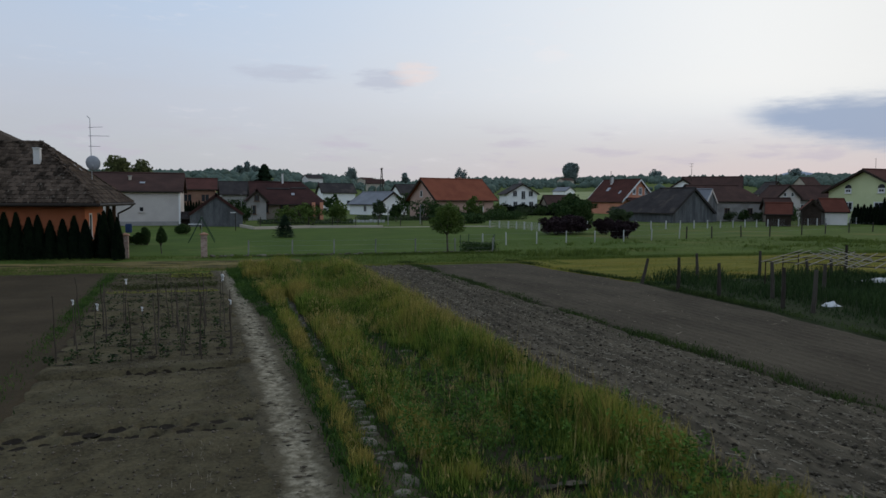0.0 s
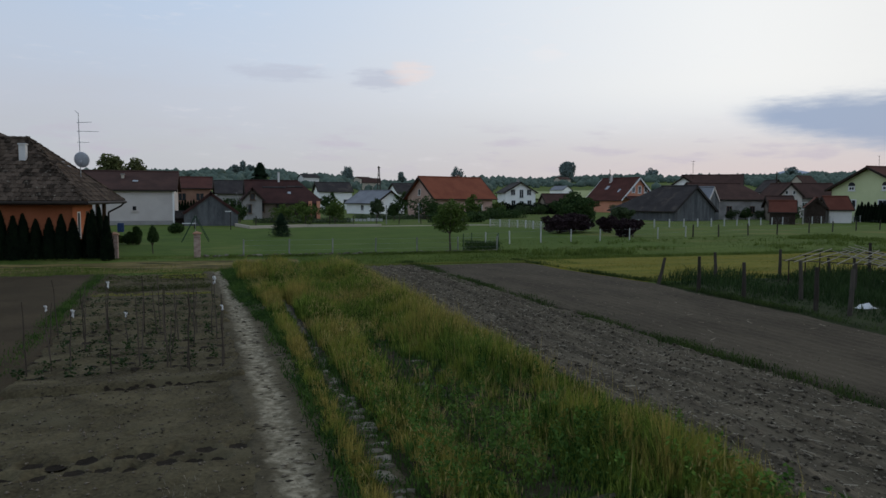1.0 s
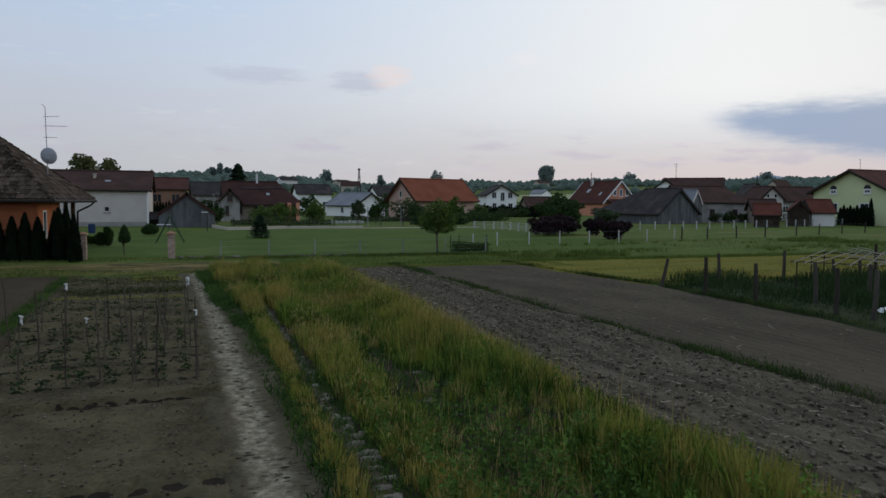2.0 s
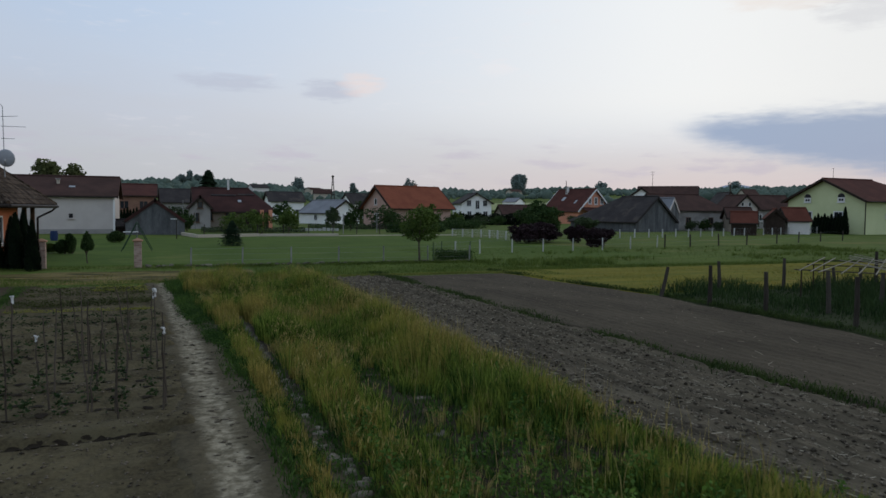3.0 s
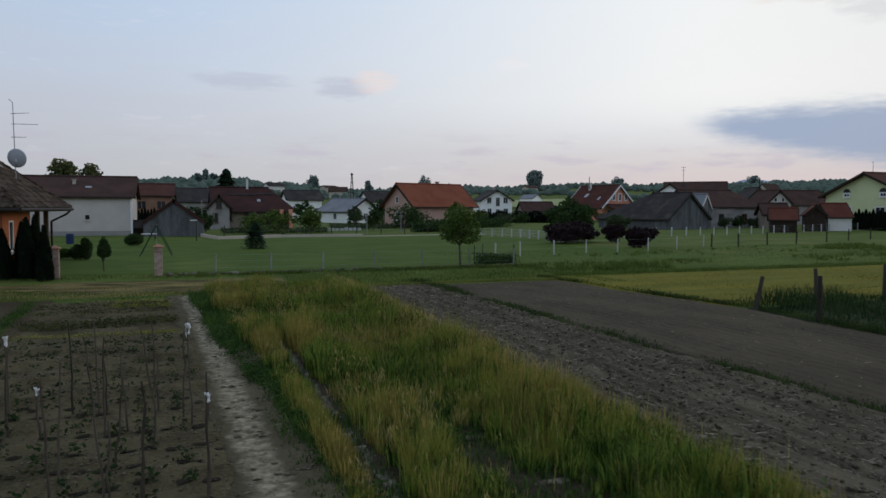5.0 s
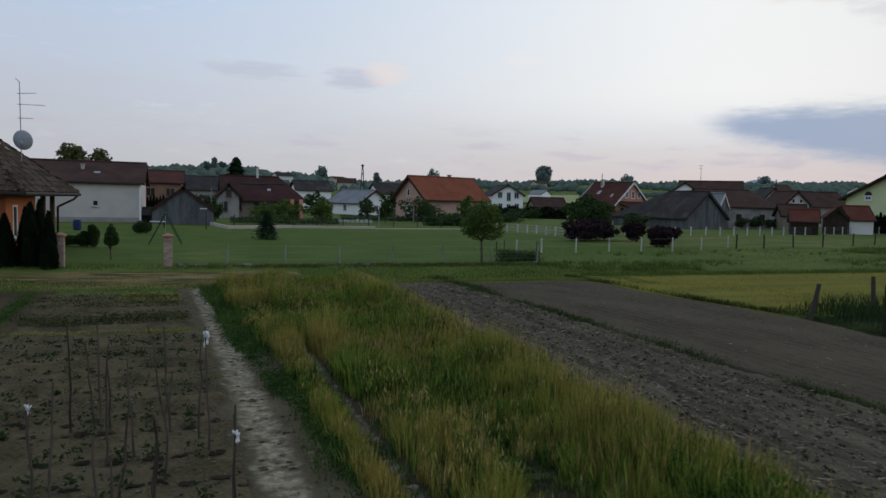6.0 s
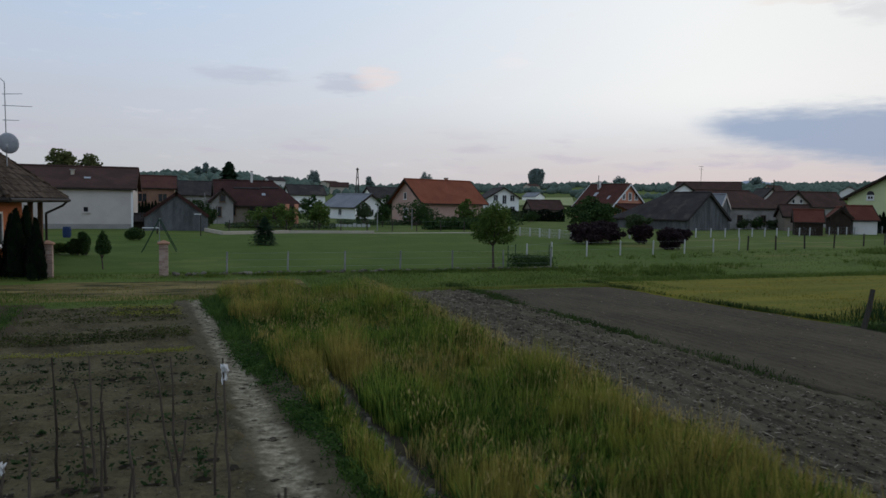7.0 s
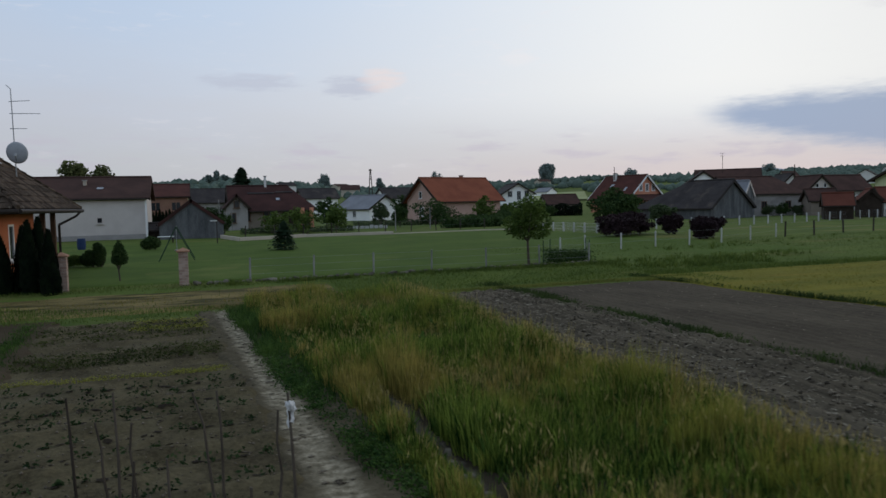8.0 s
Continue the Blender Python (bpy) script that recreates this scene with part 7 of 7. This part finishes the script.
def yard():
    gate_pillar(0.2, 35.95)
    gate_pillar(-3.24, 35.95)
    f = fence("yard_fence", "low wire fence with pale concrete posts on a stone footing", [(2.23, 35.95), (4.3, 35.95), (6.36, 35.95), (8.46, 35.95), (10.55, 35.95), (12.7, 35.95), (14.8, 35.95)], 0.06, 0.78, M["concrete"], (0.3, 0.62, 0.92))
    # footing stones, uneven, one by one
    shapes = []
    for i in range(6):
        bm = bmesh.new()
        bmesh.ops.create_icosphere(bm, subdivisions=1, radius=1)
        for v in bm.verts:
            v.co *= random.uniform(0.75, 1.2)
        me = bpy.data.meshes.new("stone")
        bm.to_mesh(me)
        bm.free()
        me.materials.append(M["stone"])
        shapes.append(me)
    x = 0.6
    while x < 15.2:
        s = random.uniform(0.10, 0.19)
        o = new("stone", random.choice(shapes))
        o.parent = f
        yy = 35.86 + random.uniform(-0.05, 0.05)
        o.matrix_basis = Matrix.Translation((x - 2.23, yy - 35.95, gz(x, yy) + s * 0.18)) @ Euler((random.uniform(-0.3, 0.3), random.uniform(-0.3, 0.3), random.uniform(0, 6))).to_matrix().to_4x4() @ Matrix.Diagonal((s * 1.25, s * 0.8, s * 0.48, 1))
        x += s * random.uniform(1.5, 2.1)
    # netted corner past the fruit tree
    fence("net_pen", "small pen of dark green netting on pale posts", [(13.2, 36.6), (14.0, 37.6), (15.4, 37.2), (14.85, 36.0)], 0.04, 0.9, M["greenpaint"], (0.5, 0.95), wire_r=0.0025, mesh_step=0.14)
    hedge("tangle of dark weeds inside the netted pen", 13.3, 36.45, 15.2, 36.8, 0.55, 0.8, M["leaf_dark"], 500, 2600, 0.045)
    # white posts of the outer fence, then dark ones
    fence("meadow_fence", "wire fence of short white posts across the meadow", [(15.6, 39.7), (17.6, 41.0), (19.9, 41.6), (22.2, 42.1), (24.3, 42.2), (26.8, 42.8), (29.6, 43.8), (33.1, 45.6)], 0.07, 0.80, M["concrete_w"], (0.45, 0.9))
    fence("pasture_fence", "old pasture fence of thin dark wooden posts", [(33.5, 45.3), (35.6, 45.2), (39.0, 46.2), (42.1, 46.7), (46.6, 48.2), (50.4, 49.6), (54.1, 50.7), (58, 51.8)], 0.09, 0.90, M["post"], (0.45, 0.9), tilt=4)
    fence("white_fence", "white-posted wire fence beside the lawn", [(25.5, 64.9), (26.1, 63.9), (26.65, 63.0), (27.1, 62.1), (27.5, 61.2), (27.6, 59.8), (27.75, 58.5), (27.9, 57.0)], 0.11, 0.72, M["concrete_w"], (0.3, 0.6, 0.95), wire_r=0.008, mesh_step=0.11, wire_mat=M["concrete_w"])
    fence("white_fence", "long white-posted wire fence before the farm buildings", [(29.5 + 1.78 * i, 59.4 + 0.06 * i + 0.0125 * i * i) for i in range(29)], 0.10, 0.80, M["concrete_w"], (0.3, 0.6, 0.95), mesh_step=0.22)
    # low pale wall along the far side of the lawn
    w = thing("low_wall", "low whitewashed garden wall beyond the lawn", "wall", 0, 0, 0, 0)
    pts = [(2.6, 71.0), (3.6, 64.8), (8.7, 67.4), (15.6, 67.4), (24.0, 68.6), (27.2, 68.0)]
    for (xa, ya), (xb, yb), hh in zip(pts, pts[1:], (0.26, 0.26, 0.22, 0.06, 0.06)):
        L = math.hypot(xb - xa, yb - ya)
        s = part("wall_section", one_box(0, -0.08, -0.2, L, 0.08, hh, bevel=0.02), M["cream"], w)
        s.matrix_basis = pose(xa, ya, gz(xa, ya), 0, 0, math.degrees(math.atan2(yb - ya, xb - xa)))
    fence("garden_fence", "thin garden fence of low dark posts behind the lawn", [(4.4 + 2.3 * i, 70.5 + 0.1 * i) for i in range(10)], 0.08, 0.95, M["post"], (0.5, 0.95), tilt=3)
    # white slatted panel in the cottage garden
    wf = thing("picket_fence", "low white slatted fence in the cottage garden", "fence", 14.9, 82.4, gz(15, 82), -15)
    for i in range(9):
        part("picket", one_box(i * 0.46, -0.02, 0.02, i * 0.46 + 0.36, 0.02, 0.34 + random.uniform(-0.06, 0.06)), M["concrete_w"], wf)
    part("rail", one_box(0, 0.021, 0.18, 4.05, 0.05, 0.23), M["concrete_w"], wf)
    # yard things
    s = thing("swing_frame", "dark green metal swing frame on the lawn", "swing", -0.22, 47.8, gz(0, 47.8))
    for yy in (-0.9, 0.9):
        for sx in (-0.8, 0.8):
            part("leg", tube(bmesh.new(), (sx, yy, -0.02), (0, yy, 1.58), 0.02), M["greenpaint"], s)
    part("crossbar", tube(bmesh.new(), (0, -0.95, 1.58), (0, 0.95, 1.58), 0.03), M["greenpaint"], s)
    for yy in (-0.25, 0.25):
        part("rope", tube(bmesh.new(), (0, yy, 1.56), (0, yy, 0.5), 0.008, sides=5), M["mesh"], s)
    part("seat", one_box(-0.11, -0.3, 0.46, 0.11, 0.3, 0.5, bevel=0.01), M["slat"], s)
    b = thing("barrel", "blue plastic rain barrel by the pale barn house", "barrel", -6.0, 61.0, gz(-6.0, 61.0))
    bm = bmesh.new()
    for z0, z1, r0, r1 in ((0, 0.2, 0.22, 0.25), (0.2, 0.5, 0.25, 0.25), (0.5, 0.7, 0.25, 0.22)):
        tube(bm, (0, 0, z0), (0, 0, z1), r0, r1, 20)
    part("body", bm, M["blue"], b, smooth=False)
    for z0 in (0.2, 0.5):
        part("hoop", tube(bmesh.new(), (0, 0, z0 - 0.02), (0, 0, z0 + 0.02), 0.262, sides=20), M["blue"], b)
    bn = thing("bench", "plain white garden bench at the edge of the lawn", "bench", -1.3, 66.5, gz(-1.3, 66.5))
    part("seat", one_box(-0.55, -0.2, 0.40, 0.55, 0.2, 0.46, bevel=0.01), M["frame"], bn)
    for sx in (-0.45, 0.45):
        part("leg", one_box(sx - 0.04, -0.18, 0, sx + 0.04, 0.18, 0.40), M["darkwood"], bn)
    lp = thing("yard_lamp", "thin dark yard post with a short white arm", "lamp", 2.05, 62.5, gz(2, 62.5))
    part("pole", tube(bmesh.new(), (0, 0, -0.1), (0, 0, 1.55), 0.035, 0.03), M["darkmetal"], lp)
    part("arm", one_box(-0.42, -0.03, 1.50, 0.05, 0.03, 1.57, bevel=0.01), M["frame"], lp)
    for x, y, h in ((17.3, 72.8, 1.9), (21.8, 76.8, 2.0), (3.1, 88, 3.2), (4.4, 90, 2.0)):
        p = thing("white_pole", "slim white pole standing in the gardens", "pole", x, y, gz(x, y), 0, "white garden poles")
        part("shaft", tube(bmesh.new(), (0, 0, -0.2), (0, 0, h), 0.05, 0.045, 8), M["concrete"], p)
    # poles and masts on the skyline
    def mast(name, label, x, y, z, h, r0, bars=()):
        m = thing(name, label, "mast", x, y, z)
        part("shaft", tube(bmesh.new(), (0, 0, -0.3), (0, 0, h), r0, r0 * 0.7, 6), M["darkwood"], m)
        for zz, ll in bars:
            part("bar", tube(bmesh.new(), (-ll / 2, 0, zz), (ll / 2, 0.1, zz), r0 * 0.6, sides=5), M["darkwood"], m)
    mast("mast", "thin aerial mast above the farm roofs", 61.1, 83.2, 5.8, 2.1, 0.03, ((2.05, 0.8), (1.7, 0.6)))
    mast("mast", "dark chimney-like pole above the far roofs", 96, 107, 4.0, 3.8, 0.11)
    mast("mast", "thin pole above the orange house", 76.5, 131, 6.6, 2.2, 0.08)
    mast("mast", "thin aerial on the yellow house roof", 81.4, 73.1, 6.7, 1.7, 0.03, ((1.7, 0.5),))
    mast("mast", "slim pole in the village street", 135, 175, 1.0, 9.0, 0.12)
    a = thing("power_pole", "A-shaped concrete power pole behind the gardens", "power pole", 28.4, 128, gz(28.4, 128))
    for sx in (-0.5, 0.5):
        part("leg", tube(bmesh.new(), (sx, 0, -0.2), (sx * 0.10, 0, 8.3), 0.11, 0.07, 6), M["post"], a)
    for zz, ll in ((8.0, 0.5), (4.9, 0.5), (6.6, 0.35)):
        part("crossbar", one_box(-ll / 2, -0.08, zz, ll / 2, 0.08, zz + 0.16), M["post"], a)


def enclosure():
    """Posts, slats and clutter at the side of the harrowed field."""
    spots = [(14.93, 21.8, 0.93, 15), (15.12, 19.97, 1.08, 1), (17.55, 22.3, 1.0, -2), (15.21, 18.08, 1.06, -1), (20.57, 22.65, 1.02, 2), (16.6, 17.45, 1.12, -3), (15.38, 15.69, 1.14, 0), (15.62, 14.9, 1.15, 3), (17.2, 12.4, 1.1, -2),
             (23.9, 21.9, 1.25, 2), (22.6, 22.4, 0.7, -4), (23.3, 22.0, 0.7, 3), (18.6, 17.6, 1.0, 2)]
    ob = thing("corner_fence", "row of old leaning wooden posts round a weedy corner", "fence", 14.93, 21.8, 0)
    for x, y, h, tilt in spots:
        bm = tube(bmesh.new(), (0, 0, -0.2), (0.01, 0.0, h * 0.5), 0.060, 0.056, 8)
        tube(bm, (0.01, 0, h * 0.5), (0.0, 0.015, h), 0.056, 0.048, 8)
        p = part("post", bm, M["post"], ob)
        p.matrix_basis = pose(x - 14.93, y - 21.8, 0, random.uniform(-2, 2), tilt, 0)
    rack = thing("slat_rack", "low lattice of pale crossed wooden slats on short legs", "rack", 21.6, 20.0, 0, 33)
    # long slats run one way, shorter ones cross them aslant
    for i in range(11):
        b = part("slat", one_box(-3.0, -0.016, 0, 3.0, 0.016, 0.025, bevel=0.004), M["slat"], rack)
        b.matrix_basis = pose(random.uniform(-0.3, 0.3), -1.95 + 0.38 * i, 0.93 + random.uniform(-0.02, 0.02), 0, -1.0 + random.uniform(-0.6, 0.6), random.uniform(-2.5, 2.5))
    for i in range(7):
        b = part("slat", one_box(-2.6, -0.014, 0, 2.6, 0.014, 0.02, bevel=0.004), M["slat"], rack)
        b.matrix_basis = pose(-1.6 + 0.75 * i, random.uniform(-0.2, 0.2), 0.96, 0, -1.0 + random.uniform(-0.5, 0.5), 24 + random.uniform(-4, 4))
    for sx in (-2.1, 0.0, 2.1):
        part("rail", tube(bmesh.new(), (sx, -2.1, 0.89 + 0.018 * sx), (sx, 2.0, 0.89 + 0.018 * sx), 0.018, 0.016, 6), M["post"], rack)
    for x, y in ((-2.1, -1.9), (0.0, -1.9), (2.1, -1.9), (-2.1, 1.8), (0.0, 1.8), (2.1, 1.8)):
        part("leg", tube(bmesh.new(), (x, y, -0.1), (x, y, 0.89 + 0.018 * x), 0.024, 0.02, 7), M["darkwood"], rack)
    # crumpled white sheeting
    def sheeting(name, label, x, y, w, d, h, seed):
        n = 18
        u, v = np.meshgrid(np.linspace(-1, 1, n), np.linspace(-1, 1, n))
        z = h * np.clip(1 - u ** 2, 0, 1) * np.clip(1 - v ** 2, 0, 1) * (0.7 + 0.5 * waves(u * 3, v * 3, seed, 1.6, 3)) + 0.03
        xx, yy = u * w / 2 * (1 + 0.1 * waves(v, u, seed + 1, 3, 2)), v * d / 2
        i, j = np.meshgrid(np.arange(n - 1), np.arange(n - 1), indexing="ij")
        p = (i * n + j).ravel()
        me = quick(name, np.stack([x + xx, y + yy, z], -1).reshape(-1, 3), np.stack([p, p + 1, p + n + 1, p + n], -1))
        tagged(link(name, me, M["plastic"]), label, "plastic")
    sheeting("plastic_sack", "crumpled white plastic sack lying in the weeds", 17.1, 15.8, 0.5, 0.3, 0.15, 600)
    sheeting("plastic_sheet", "flat pale plastic sheet beside the slat rack", 24.2, 20.3, 2.4, 0.7, 0.14, 601)


def stakes():
    """Bean and tomato sticks, some with a white bag tied on."""
    front = [(-1.72, 13.86, 1.18, -0.02, -0.05), (-1.44, 14.25, 1.1, -0.06, -0.06), (-1.13, 14.0, 1.04, 0.06, -0.05), (-0.49, 13.75, 1.04, -0.04, 0.0), (-0.10, 14.1, 1.14, -0.04, -0.07),
             (0.33, 13.9, 0.98, -0.04, -0.05), (0.38, 13.85, 0.8, 0.02, 0.0), (0.71, 13.45, 1.20, -0.02, 0.02), (0.66, 13.7, 1.1, 0.05, -0.12), (1.20, 13.6, 1.20, 0.0, -0.05)]
    back = [(-1.85, 16.93, 1.18, -0.08, -0.08), (-1.38, 16.8, 1.0, -0.05, 0.03), (-0.88, 16.45, 1.18, -0.01, -0.03), (-0.31, 17.2, 1.17, -0.04, 0.05), (-0.08, 17.3, 0.97, -0.11, 0.05), (-0.01, 17.15, 1.18, -0.04, 0.08),
            (0.08, 17.25, 0.97, -0.02, 0.0), (0.15, 16.05, 1.06, 0.01, 0.06), (0.40, 16.2, 1.0, -0.07, 0.0), (0.71, 16.95, 1.18, -0.07, 0.08), (0.69, 16.95, 1.22, -0.21, -0.07), (0.68, 15.45, 1.02, 0.08, 0.05),
            (1.01, 16.65, 1.08, 0.02, 0.08), (1.10, 16.25, 1.27, -0.04, 0.13), (-0.52, 16.25, 0.62, -0.05, 0.05)]
    between = [(-1.15, 15.5, 1.05, -0.02, 0.09), (-1.7, 15.4, 0.95, 0.07, -0.07), (-0.11, 14.6, 1.15, 0.03, 0.09), (1.22, 14.0, 1.06, -0.01, -0.12), (-1.02, 17.2, 1.05, 0.0, -0.02),
               (-1.6, 18.3, 0.9, 0.01, 0.03), (0.35, 15.0, 0.95, 0.1, -0.15)]
    bend = random.Random(31)
    made = []
    for x, y, h, lx, ly in front + back + between:
        z = gz(x, y) + float(bed_height(np.array([x]), np.array([y]))[0])
        ob = thing("stake", "thin weathered wooden stick standing in the vegetable bed", "stake", x, y, z, 0, "bed stakes")
        bm = bmesh.new()
        k = 5
        p = Vector((0, 0, -0.12))
        for j in range(k):
            u = (j + 1) / k
            q = Vector((lx * u + bend.gauss(0, 0.010) * (j < k - 1), ly * u + bend.gauss(0, 0.010) * (j < k - 1), h * u))
            tube(bm, p, q, 0.0135 - 0.0012 * j, 0.0125 - 0.0012 * j, 6)
            p = q
        part("stick", bm, M["stake"], ob)
        made.append((ob, p.copy()))
    # bags tied near the tops
    for idx, dz, size in ((9, -0.22, 0.034), (23, -0.13, 0.056), (12, -0.05, 0.042), (2, -0.08, 0.045), (1, -0.06, 0.034), (24, -0.08, 0.04)):
        ob, top = made[idx]
        bm = bmesh.new()
        bmesh.ops.create_icosphere(bm, subdivisions=3, radius=1)
        for v in bm.verts:
            k = 1 + 0.75 * noise.noise(v.co * 1.7 + Vector((idx, 0, 0))) + 0.5 * noise.noise(v.co * 4 + Vector((0, idx, 0)))
            knot = 0.22 + 0.62 * abs(v.co.z + 0.15)
            v.co = Vector((v.co.x * k * knot, v.co.y * k * knot, v.co.z * k * 1.2 - 0.25 * abs(v.co.z))) * size
        b = part("bag", bm, M["plastic"], ob, "small white plastic bag tied to the stick")
        b.matrix_basis = Matrix.Translation(top + Vector((0.015, 0, dz)))
        part("tie", tube(bmesh.new(), top + Vector((0, 0, dz + size * 0.8)), top + Vector((0, 0, dz + size * 0.8 + 0.015)), 0.02, sides=8), M["plastic"], ob)


yard()
enclosure()
stakes()
